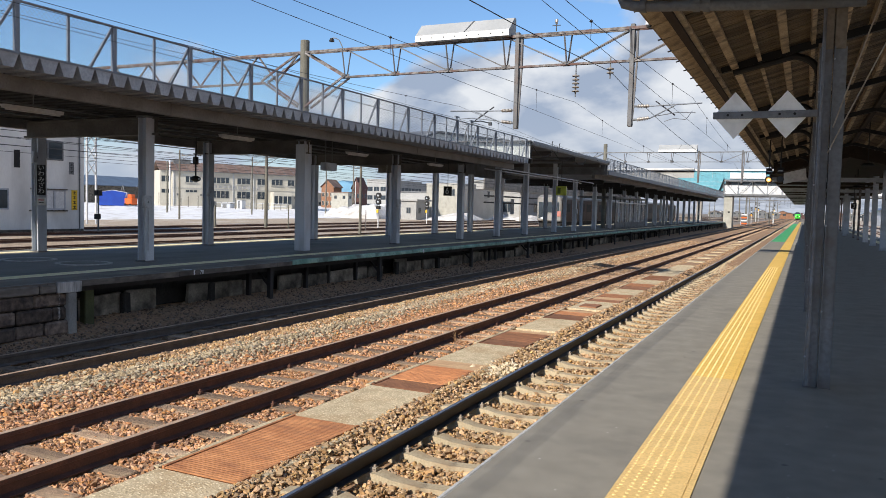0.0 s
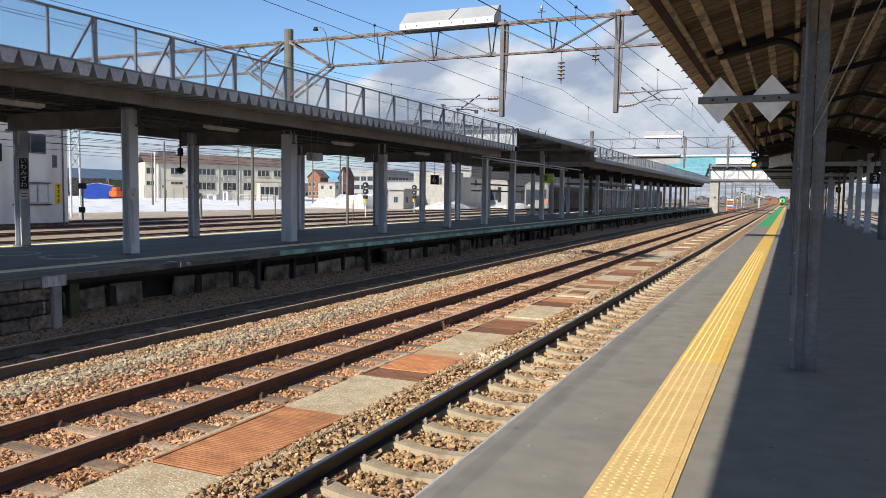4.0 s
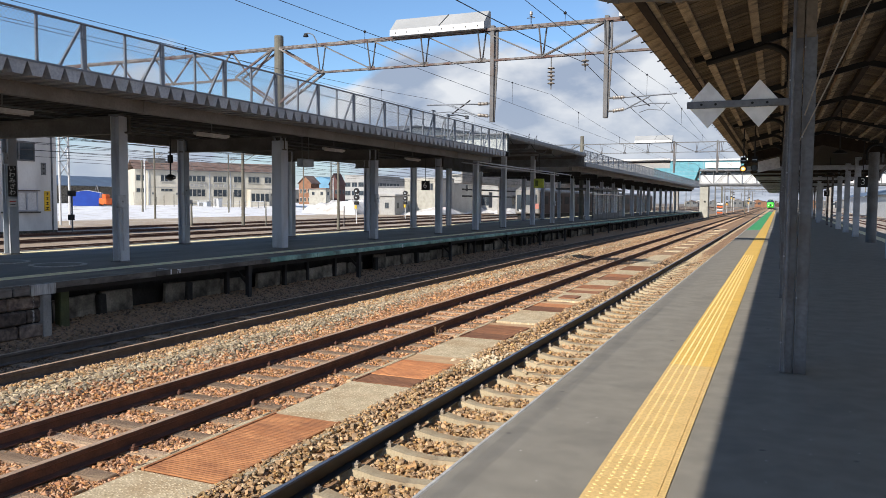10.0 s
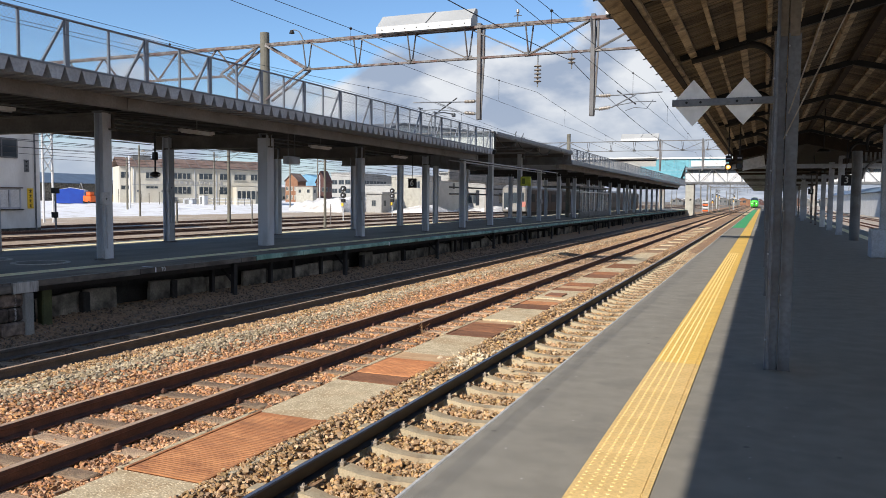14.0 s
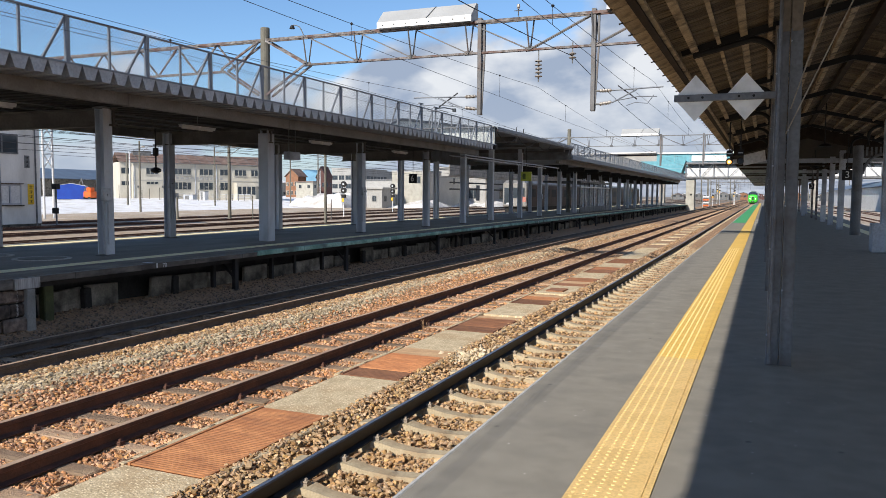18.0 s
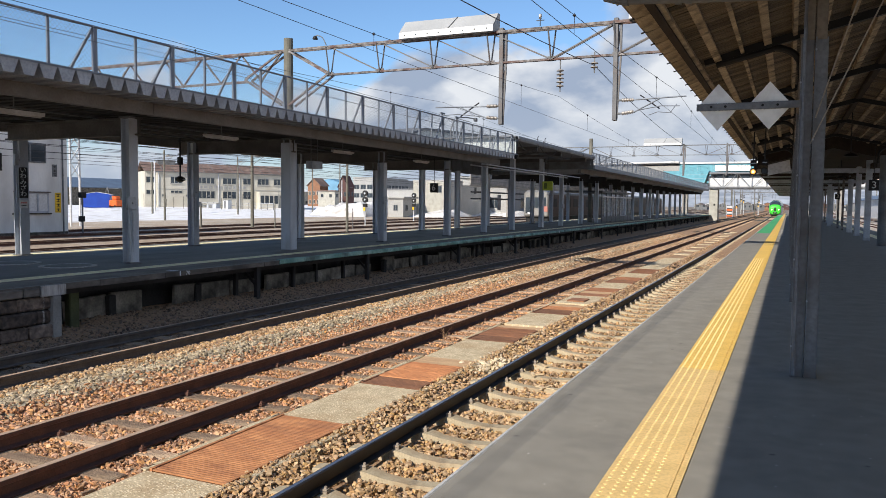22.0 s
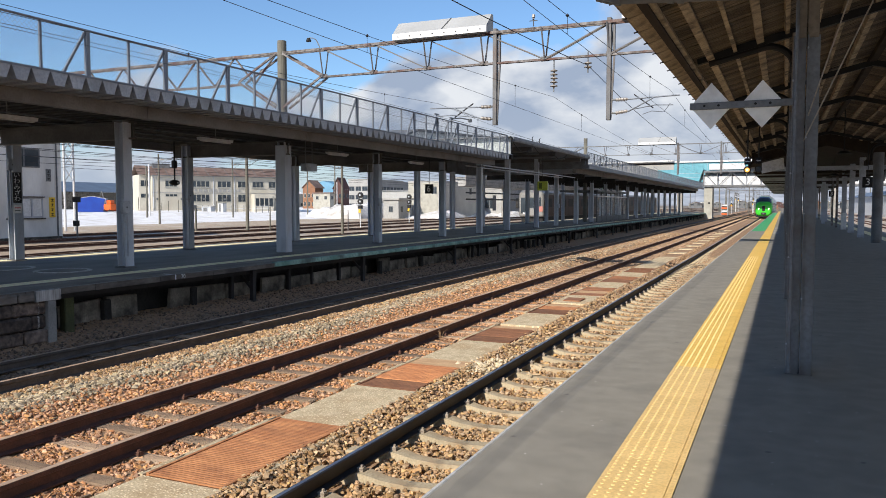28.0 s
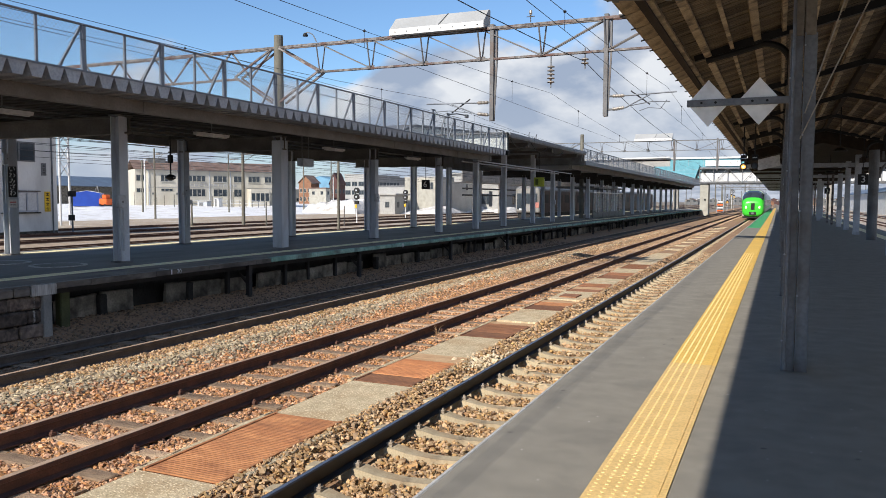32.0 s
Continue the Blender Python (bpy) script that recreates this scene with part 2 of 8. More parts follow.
M_EDGE = mat("edge_metal", (0.58, 0.58, 0.57), (0.42, 0.42, 0.41), 0.6, scale=4, fine=30, stain=(0.25, 0.23, 0.2), stain_scale=3)
M_RAIL = mat("rail_rust", (0.17, 0.075, 0.048), (0.1, 0.048, 0.034), 0.75, scale=6, fine=50, bump=0.3)
M_RAIL_TOP = mat("rail_worn_top", (0.54, 0.39, 0.28), (0.42, 0.28, 0.19), 0.6, 0.1, scale=3)
M_RAIL_TOP_BRIGHT = mat("rail_polished_top", (0.46, 0.47, 0.5), (0.38, 0.38, 0.41), 0.35, 0.9, scale=3)
M_RAIL_DARK = mat("rail_dark_steel", (0.03, 0.026, 0.026), (0.02, 0.018, 0.018), 0.6, scale=6)
M_SLEEPER = mat("weathered_timber", (0.42, 0.285, 0.185), (0.2, 0.13, 0.087), 0.9, scale=3, fine=45, bump=1.0, stretch=(1, 6, 6), spread=0.5, stain=(0.56, 0.4, 0.25), stain_scale=1.4, stain_amount=0.7)
M_SLEEPER_PC = mat("sleeper_concrete", (0.5, 0.42, 0.285), (0.38, 0.305, 0.2), 0.95, scale=4, fine=50, bump=0.4, spread=0.12, stain=(0.34, 0.22, 0.12), stain_scale=3)
M_RUST = mat("rusted_iron", (0.52, 0.235, 0.1), (0.37, 0.15, 0.063), 0.9, scale=4, fine=30, bump=0.4, stain=(0.19, 0.078, 0.04), stain_scale=3.6, stain_amount=0.65, spread=0.15, stretch=(0.5, 1.2, 1))
M_RUST_DARK = mat("dark_rusted_iron", (0.27, 0.125, 0.065), (0.17, 0.075, 0.04), 0.9, scale=5, fine=30, bump=0.4, stain=(0.36, 0.16, 0.075), stain_scale=2.2, stain_amount=0.6, spread=0.25, stretch=(0.5, 1.2, 1))
M_BAL_RUST = mat("ballast_rusty", (0.58, 0.335, 0.178), (0.41, 0.213, 0.108), 0.95, scale=7, fine=60, island=0.5)
M_BAL_TAN = mat("ballast_tan", (0.54, 0.365, 0.2), (0.38, 0.24, 0.122), 0.95, scale=7, fine=60, island=0.45)
# Brown ballast with the platform's shade put into its colour.
M_BAL_SHADE = mat("ballast_shade_brown", (0.29, 0.205, 0.14), (0.17, 0.117, 0.08), 0.95, scale=7, fine=60, island=0.5)
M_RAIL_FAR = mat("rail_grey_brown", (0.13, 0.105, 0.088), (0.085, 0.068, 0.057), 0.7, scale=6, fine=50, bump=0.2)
# Near-black for dirty undersides and deep recesses, their shade painted in.
M_SHADE_DARK = mat("shade_dark", (0.052, 0.05, 0.048), (0.028, 0.027, 0.026), 0.85, scale=2, fine=20, spec=0.2)
M_COLUMN = mat("column_paint", (0.56, 0.61, 0.68), (0.49, 0.535, 0.6), 0.5, scale=1.2, fine=90, stain=(0.26, 0.25, 0.24), stain_scale=2.2, stain_amount=0.45, spread=0.06, stretch=(1, 1, 0.4))
M_BAL_GREY = mat("ballast_grey", (0.46, 0.38, 0.26), (0.32, 0.255, 0.165), 0.95, scale=6, fine=60, island=0.5)
M_BED = mat("ballast_bed", (0.4, 0.245, 0.138), (0.27, 0.16, 0.09), 0.95, scale=14, fine=30, bump=1.0, stain=(0.27, 0.2, 0.13), stain_scale=0.8)
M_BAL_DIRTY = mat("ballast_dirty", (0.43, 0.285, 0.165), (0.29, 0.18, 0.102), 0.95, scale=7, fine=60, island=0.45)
M_YARD = mat("yard_ballast", (0.44, 0.335, 0.24), (0.28, 0.205, 0.14), 0.95, scale=3, fine=12, bump=1.0, stain=(0.5, 0.46, 0.41), stain_scale=0.3)
M_GROUND = mat("ground_earth", (0.24, 0.2, 0.16), (0.16, 0.135, 0.11), 0.95, scale=0.05, fine=2, bump=0.3)
M_SNOW = mat("old_snow", (0.82, 0.825, 0.835), (0.72, 0.722, 0.725), 0.7, scale=0.8, fine=6, bump=0.5, stain=(0.46, 0.42, 0.36), stain_scale=0.5, stain_amount=0.6, specks=0.3)
M_SNOW_DIRTY = mat("dirty_snow", (0.74, 0.74, 0.74), (0.58, 0.575, 0.565), 0.8, scale=0.8, fine=5, bump=1.0, stain=(0.3, 0.27, 0.23), stain_scale=0.6, stain_amount=0.75)
M_STEEL = mat("grey_painted_steel", (0.47, 0.51, 0.57), (0.4, 0.43, 0.48), 0.55, scale=2, fine=25, stain=(0.2, 0.2, 0.2), stain_scale=2.2, stain_amount=0.5, spread=0.06)
M_STEEL_DARK = mat("dull_grey_steel", (0.17, 0.18, 0.19), (0.12, 0.125, 0.13), 0.6, scale=2, fine=25, stain=(0.08, 0.07, 0.06), stain_scale=2)
M_GIRDER = mat("girder_paint", (0.22, 0.21, 0.2), (0.17, 0.16, 0.15), 0.65, scale=2, fine=25, stain=(0.1, 0.08, 0.06), stain_scale=1.5)
M_GALV = mat("galvanised", (0.2, 0.225, 0.262), (0.155, 0.175, 0.206), 0.5, 0.3, scale=3, fine=30)
M_DECK = mat("galvanised_deck", (0.4, 0.43, 0.47), (0.3, 0.32, 0.35), 0.55, 0.2, scale=2, fine=20, stain=(0.2, 0.19, 0.18), stain_scale=1.2)
M_GANTRY = mat("rust_streaked_steel", (0.26, 0.245, 0.24), (0.06, 0.047, 0.041), 0.65, 0.1, scale=6.5, fine=26, stain=(0.1, 0.034, 0.022), stain_scale=2.3, stain_amount=0.95)
M_POLE = mat("concrete_pole", (0.19, 0.182, 0.15), (0.135, 0.128, 0.105), 0.9, scale=2, fine=20, stain=(0.09, 0.085, 0.07), stain_scale=1.5)
M_WHITE = mat("white_paint", (0.72, 0.73, 0.74), (0.62, 0.63, 0.64), 0.5, scale=1.5, fine=12, stain=(0.5, 0.5, 0.48))
M_INSUL = mat("porcelain", (0.36, 0.34, 0.31), (0.22, 0.18, 0.15), 0.3, scale=9, fine=30)
M_WIRE = mat("wire_dark", (0.035, 0.035, 0.04), None, 0.6)
M_WIRE_COPPER = mat("wire_weathered", (0.09, 0.095, 0.1), None, 0.5, 0.5)
M_BLACK = mat("black_paint", (0.014, 0.014, 0.015), (0.02, 0.02, 0.02), 0.6, spec=0.3)
M_WOOD = mat("aged_roof_boards", (0.22, 0.165, 0.106), (0.1, 0.075, 0.049), 0.85, scale=4.5, fine=30, bump=0.9, stretch=(1, 8, 1), stain=(0.018, 0.014, 0.01), stain_scale=3.4, stain_amount=0.85, spread=0.5)
M_WOOD_RAFTER = mat("aged_rafter", (0.48, 0.385, 0.255), (0.28, 0.215, 0.14), 0.85, scale=5, fine=40, bump=0.6, spread=0.3, stain=(0.05, 0.038, 0.026), stain_scale=4.2, stain_amount=0.85)
M_DARKWOOD = mat("dark_timber", (0.045, 0.033, 0.024), (0.028, 0.02, 0.015), 0.9, scale=3, fine=30, spec=0.25)
M_POSTWOOD = mat("post_timber", (0.26, 0.215, 0.165), (0.18, 0.15, 0.115), 0.85, scale=3, fine=30, bump=0.3)
M_HOOD = mat("hood_sheet", (0.4, 0.41, 0.41), (0.34, 0.35, 0.35), 0.6, scale=1)
M_POST = mat("post_grey_paint", (0.19, 0.206, 0.228), (0.13, 0.142, 0.158), 0.5, scale=3, fine=30, stain=(0.1, 0.08, 0.066), stain_scale=3, stain_amount=0.6)
M_GLASS_DARK = mat("window_glass", (0.05, 0.065, 0.08), (0.03, 0.04, 0.05), 0.08, scale=1)
M_RED = mat("red_plastic", (0.6, 0.03, 0.02), None, 0.5)


# ---- mesh building ----
class Shape:
    """Collects faces of boxes, tubes, prisms and turned forms into one mesh."""

    def __init__(self):
        self.v, self.f = [], []

    def box(self, x0, x1, y0, y1, z0, z1, c=0.0):
        n = len(self.v)
        if c <= 0:
            self.v += [(x, y, z) for z in (z0, z1) for y in (y0, y1) for x in (x0, x1)]
            self.f += [tuple(n + i for i in q) for q in ((0, 2, 3, 1), (4, 5, 7, 6), (0, 1, 5, 4), (2, 6, 7, 3), (0, 4, 6, 2), (1, 3, 7, 5))]
            return self
        bm = bmesh.new()
        bmesh.ops.create_cube(bm, size=1)
        for w in bm.verts:
            w.co = ((x0 + x1) / 2 + w.co.x * (x1 - x0), (y0 + y1) / 2 + w.co.y * (y1 - y0), (z0 + z1) / 2 + w.co.z * (z1 - z0))
        bmesh.ops.bevel(bm, geom=list(bm.edges), offset=c, segments=1, affect="EDGES")
        self.bm(bm)
        return self

    def bm(self, bm):
        n = len(self.v)
        bm.verts.index_update()
        self.v += [tuple(w.co) for w in bm.verts]
        self.f += [tuple(n + w.index for w in q.verts) for q in bm.faces]
        bm.free()
        return self

    def tube(self, pts, r, seg=8, r2=None):
        """A round bar through the points; r2 is the radius at its end."""
        pts = [Vector(p) for p in pts]
        n = len(self.v)
        k = len(pts)
        for i, p in enumerate(pts):
            d = (pts[min(i + 1, k - 1)] - pts[max(i - 1, 0)]).normalized()
            a = d.cross(Vector((0, 0, 1)))
            a = Vector((1, 0, 0)) if a.length < 1e-4 else a.normalized()
            b = d.cross(a).normalized()
            rr = r if r2 is None else r + (r2 - r) * i / (k - 1)
            for s in range(seg):
                w = 2 * math.pi * s / seg
                self.v.append(tuple(p + (a * math.cos(w) + b * math.sin(w)) * rr))
        for i in range(k - 1):
            for s in range(seg):
                t = (s + 1) % seg
                self.f.append((n + i * seg + s, n + i * seg + t, n + (i + 1) * seg + t, n + (i + 1) * seg + s))
        self.f.append(tuple(n + s for s in range(seg)))
        self.f.append(tuple(n + (k - 1) * seg + s for s in reversed(range(seg))))
        return self

    def bar(self, a, b, w, h=None, up=(0, 0, 1)):
        """A square bar from a to b, w wide and h high."""
        a, b = Vector(a), Vector(b)
        h = h or w
        d = (b - a).normalized()
        s = d.cross(Vector(up))
        s = Vector((1, 0, 0)) if s.length < 1e-4 else s.normalized()
        u = s.cross(d).normalized()
        n = len(self.v)
        for p in (a, b):
            for i, j in ((-1, -1), (1, -1), (1, 1), (-1, 1)):
                self.v.append(tuple(p + s * (i * w / 2) + u * (j * h / 2)))
        self.f += [tuple(n + i for i in q) for q in ((0, 1, 2, 3), (7, 6, 5, 4), (0, 4, 5, 1), (1, 5, 6, 2), (2, 6, 7, 3), (3, 7, 4, 0))]
        return self

    def prism(self, prof, a, b, axis="y"):
        """A profile of (u, w) pairs drawn along an axis from a to b: along y it lies in x, z; along x in y, z; along z in x, y."""
        n, k = len(self.v), len(prof)
        for s in (a, b):
            for u, w in prof:
                self.v.append({"y": (u, s, w), "x": (s, u, w), "z": (u, w, s)}[axis])
        for i in range(k):
            j = (i + 1) % k
            self.f.append((n + i, n + j, n + k + j, n + k + i))
        self.f.append(tuple(n + i for i in range(k)))
        self.f.append(tuple(n + k + i for i in reversed(range(k))))
        return self

    def turned(self, prof, seg=12, at=(0, 0, 0)):
        """A form turned about the z axis from (radius, z) pairs."""
        n, k = len(self.v), len(prof)
        for r, z in prof:
            for s in range(seg):
                w = 2 * math.pi * s / seg
                self.v.append((at[0] + r * math.cos(w), at[1] + r * math.sin(w), at[2] + z))
        for i in range(k - 1):
            for s in range(seg):
                t = (s + 1) % seg
                self.f.append((n + i * seg + s, n + i * seg + t, n + (i + 1) * seg + t, n + (i + 1) * seg + s))
        return self

    def quad(self, *pts):
        n = len(self.v)
        self.v += [tuple(p) for p in pts]
        self.f.append(tuple(range(n, n + len(pts))))
        return self

    def mesh(self, name, material, smooth=False):
        me = bpy.data.meshes.new(name)
        me.from_pydata(self.v, [], self.f)
        bm = bmesh.new()
        bm.from_mesh(me)
        if len(bm.faces) < 60000:
            bmesh.ops.recalc_face_normals(bm, faces=list(bm.faces))
        bm.to_mesh(me)
        bm.free()
        me.materials.append(material)
        if smooth:
            me.polygons.foreach_set("use_smooth", [True] * len(me.polygons))
        return me


def part(name, shape, material, parent=None, label="", at=None, smooth=False):
    """Links a shape (or a mesh that is shared) as one mesh object under a thing or a part."""
    me = shape if isinstance(shape, bpy.types.Mesh) else shape.mesh(name, material, smooth)
    ob = new(name, me)
    if parent is not None:
        ob.parent = parent
    if at is not None:
        ob.matrix_basis = at if isinstance(at, Matrix) else Matrix.Translation(at)
    if label:
        ob["label"] = label
    return ob


def thing(name, at, label, category, group="", kind=""):
    """An empty at a thing's base, which parents its parts."""
    ob = new(name)
    ob.matrix_basis = at if isinstance(at, Matrix) else Matrix.Translation(at)
    ob.empty_display_size = 0.2
    return tagged(ob, label, category, group, kind)


def stuff_mesh(name, v, f, material):
    """A mesh from arrays of vertices and triangles."""
    me = bpy.data.meshes.new(name)
    me.vertices.add(len(v))
    me.vertices.foreach_set("co", v.astype(np.float32).ravel())
    me.loops.add(f.size)
    me.loops.foreach_set("vertex_index", f.astype(np.int32).ravel())
    me.polygons.add(len(f))
    me.polygons.foreach_set("loop_start", np.arange(0, f.size, 3, dtype=np.int32))
    me.polygons.foreach_set("use_smooth", np.zeros(len(f), dtype=bool))
    me.update(calc_edges=True)
    me.validate()
    me.materials.append(material)
    return me


# ---- plan ----
RAIL_Z = -0.92          # top of rails
SLEEPER_Z = -1.07
TRACKS = {"near": (-3.0, 1.07), "middle": (-6.35, 1.07), "far": (-9.75, 1.07)}
OPP_Z = -0.12           # top of the opposite platform
OPP_EDGE = -11.75
COL_X, COL_BACK = -14.18, -17.95
DECK_X, DECK_BOT, DECK_TOP = -11.3, 3.38, 3.62
GIRDER_X = -12.18
Y0 = -6.0


# ---- ground ----
def ground():
    s = Shape()
    s.quad((-2500, -2500, -1.3), (2500, -2500, -1.3), (2500, 2500, -1.3), (-2500, 2500, -1.3))
    tagged(part("ground", s, M_GROUND), "bare brown earth of the station yard", "ground", kind="structure")
    # track bed between the platforms, a little uneven
    xs = np.arange(-12.65, -1.55, 0.15)
    ys = np.concatenate([np.arange(-6, 40, 0.3), np.arange(40, 130, 1.5), np.arange(130, 480, 10)])
    X, Y = np.meshgrid(xs, ys)
    Z = np.full_like(X, -1.105) + bed_height(X)
    Z -= 0.075 * np.clip((1.4 - np.abs(X + 2.85)) / 0.2, 0, 1) * np.clip((40 - Y) / 4, 0, 1)
    Z += 0.012 * np.sin(X * 7.1 + Y * 2.3) * np.sin(Y * 3.7 - X * 1.9)
    v = np.stack([X, Y, Z], -1).reshape(-1, 3)
    n, k = len(ys), len(xs)
    i = (np.arange(n - 1)[:, None] * k + np.arange(k - 1)[None]).ravel()
    f = np.concatenate([np.stack([i, i + 1, i + k + 1], 1), np.stack([i, i + k + 1, i + k], 1)])
    tagged(new("track_bed", stuff_mesh("track_bed", v, f, M_BED)), "rust-stained stone ballast between the platforms", "ballast", kind="structure")
    s = Shape()
    s.box(-56, -19.7, -10, 480, -1.3, -1.06)
    tagged(part("yard_bed", s, M_YARD), "dark trodden ballast of the goods yard", "ballast", kind="structure")
    s = Shape().box(-72, -56.01, -10, 480, -1.3, -1.09)
    tagged(part("yard_margin", s, mat("trodden_sand", (0.46, 0.37, 0.27), (0.33, 0.26, 0.19), 0.95, scale=2, fine=9, bump=0.8, stain=(0.6, 0.57, 0.52), stain_scale=0.35)), "pale trodden earth at the edge of the snow", "ground", kind="structure")
    s = Shape()
    s.box(4.8, 30, -10, 480, -1.3, -1.06)
    tagged(part("yard_bed", s, mat("pale_ballast", (0.42, 0.36, 0.29), (0.32, 0.26, 0.2), 0.95, scale=3, fine=14, bump=0.8, stain=(0.5, 0.5, 0.5), stain_scale=0.3)), "pale trodden ballast beside the platform", "ballast", kind="structure")


def bed_height(x):
    """Ballast heaped between the far and the middle track."""
    return 0.1 * np.exp(-((x + 8.05) / 0.42) ** 2) + 0.03 * np.exp(-((x + 4.25) / 0.12) ** 2) + 0.055 * np.exp(-((x + 8.8) / 0.4) ** 2) + 0.17 * np.clip((-11.45 - x) / 0.8, 0, 1)


ground()


# ---- tracks ----
def rail_profile(x, top=0.0):
    h, hw, fw = 0.153, 0.034, 0.0635
    z = top
    return [(x - hw, z - 0.006), (x - hw + 0.006, z), (x + hw - 0.006, z), (x + hw, z - 0.006), (x + hw, z - 0.036), (x + 0.009, z - 0.05),
            (x + 0.009, z - h + 0.03), (x + fw, z - h + 0.012), (x + fw, z - h), (x - fw, z - h), (x - fw, z - h + 0.012), (x - 0.009, z - h + 0.03),
            (x - 0.009, z - 0.05), (x - hw, z - 0.036)]


def railway_track(cx, gauge, y0, y1, spacing, sleeper_mesh, body, top, label, y_first, count, clip_mesh=None, jitter=0.0, offset=0.0, group="tracks between the platforms"):
    root = thing("railway_track", (cx, 0, RAIL_Z), label, "railway track", group)
    rnd = random.Random(int(-cx * 10))
    wide = 0.034 if cx == -3.0 else 0.062
    for sx in (-1, 1):
        x = sx * (gauge / 2 + 0.034)
        r = part("rail", Shape().prism(rail_profile(x), y0, y1), body, root)
        part("running_surface", Shape().box(x - wide * 0.5, x + wide * 0.5, y0, y1, 0.0005, 0.004), top, r, "worn bright running surface")
    y = y_first
    for i in range(count):
        m = pose(offset + rnd.uniform(-jitter, jitter), y + rnd.uniform(-jitter, jitter), -0.153 - rnd.uniform(0, jitter * 0.4), 0, 0, rnd.uniform(-1.2, 1.2) if jitter else 0)
        part("sleeper", sleeper_mesh, None, root, at=m)
        if clip_mesh and i < 60 and (cx > -5 or i % 3 == 0):
            for sx in (-1, 1):
                for k in (-1, 1):
                    part("rail_clip", clip_mesh, None, root, at=pose(sx * (gauge / 2 + 0.034) + k * 0.085, y, -0.153, 0, 0, 0 if k > 0 else 180))
        y += spacing
    # the rest of the sleepers run on into the distance
    s = Shape()
    while y < min(y1, 330):
        s.box(-1.0 + offset, 1.0 + offset, y - 0.1, y + 0.1, -0.21, -0.153)
        y += spacing
    if s.v:
        rest = part("sleeper_run", s, sleeper_mesh.materials[0], root)
        tagged(rest, kind="stuff")
    return root


def timber_sleeper():
    bm = bmesh.new()
    bmesh.ops.create_cube(bm, size=1)
    for w in bm.verts:
        w.co = (w.co.x * 2.1, w.co.y * 0.2, w.co.z * 0.14 - 0.07)
    bmesh.ops.bevel(bm, geom=list(bm.edges), offset=0.012, segments=1, affect="EDGES")
    return Shape().bm(bm).mesh("timber_sleeper", M_SLEEPER)


def concrete_sleeper():
    """A prestressed sleeper: high rail seats, a waisted middle and sloping ends."""
    s = Shape()
    st = [(-1.0, 0.075, 0.095, -0.05), (-0.72, 0.085, 0.12, -0.005), (-0.42, 0.085, 0.12, -0.0), (-0.25, 0.07, 0.11, -0.035), (0.0, 0.065, 0.1, -0.05)]
    st = st + [(-a, b, c, d) for a, b, c, d in reversed(st[:-1])]
    n = len(s.v)
    for x, wt, wb, z in st:
        s.v += [(x, -wb, -0.17), (x, -wt, z), (x, wt, z), (x, wb, -0.17)]
    for i in range(len(st) - 1):
        a, b = n + i * 4, n + i * 4 + 4
        for j in range(4):
            k = (j + 1) % 4
            s.f.append((a + j, a + k, b + k, b + j))
    s.f += [(n, n + 1, n + 2, n + 3), tuple(n + (len(st) - 1) * 4 + j for j in (3, 2, 1, 0))]
    return s.mesh("concrete_sleeper", M_SLEEPER_PC)


def rail_clip(m):
    s = Shape()
    s.box(-0.02, 0.04, -0.035, 0.035, 0.0, 0.02)
    s.tube([(0.01, 0, 0.0), (0.01, 0, 0.055)], 0.014, 6)
    s.bar((-0.03, 0, 0.025), (0.035, 0, 0.03), 0.05, 0.014)
    return s.mesh("rail_clip", m)


CLIP, CLIP_GREY = rail_clip(M_RAIL), rail_clip(mat("clip_steel", (0.4, 0.35, 0.29), (0.28, 0.23, 0.18), 0.7, scale=20))
TIMBER, PC = timber_sleeper(), concrete_sleeper()
railway_track(TRACKS["near"][0], TRACKS["near"][1], Y0, 470, 0.65, PC, M_RAIL_DARK, M_RAIL_TOP_BRIGHT, "dark steel rails with polished tops on concrete sleepers", 1.49 - 0.65 * 11, 236, CLIP_GREY)
railway_track(TRACKS["middle"][0], TRACKS["middle"][1], Y0, 470, 0.62, TIMBER, M_RAIL, M_RAIL_TOP, "rust-brown rails on weathered timber sleepers", 1.2 - 0.62 * 11, 236, CLIP, 0.03)
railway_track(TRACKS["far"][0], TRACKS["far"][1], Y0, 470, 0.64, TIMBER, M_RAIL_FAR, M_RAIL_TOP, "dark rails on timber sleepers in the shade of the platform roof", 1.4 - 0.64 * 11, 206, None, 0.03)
M_DARK_BALLAST = mat("dark_brown_ballast", (0.13, 0.09, 0.065), (0.075, 0.052, 0.04), 0.95, scale=3, fine=12, bump=0.8, stain=(0.24, 0.17, 0.12), stain_scale=0.5, stain_amount=0.5)
for cx in (-23.0, -27.5, -31.2, -37.2, -43.5, -49.5):
    railway_track(cx, 1.07, -4, 470, 0.66, TIMBER, M_RAIL, M_RAIL_TOP, "rust-brown rails of the goods yard", 20, 40, None, 0.02, group="yard tracks")
    tagged(part("track_bed", Shape().box(cx - 0.95, cx + 0.95, -4, 470, -1.2, -1.045), M_DARK_BALLAST), "dark brown ballast in the bed of a yard track", "ballast", kind="structure")
for cx in (6.4, 10.0, 14.0):
    railway_track(cx, 1.07, 10, 470, 0.66, TIMBER, M_RAIL, M_RAIL_TOP, "rust-brown rails beyond the covered platform", 30, 40, None, 0.02, group="yard tracks")


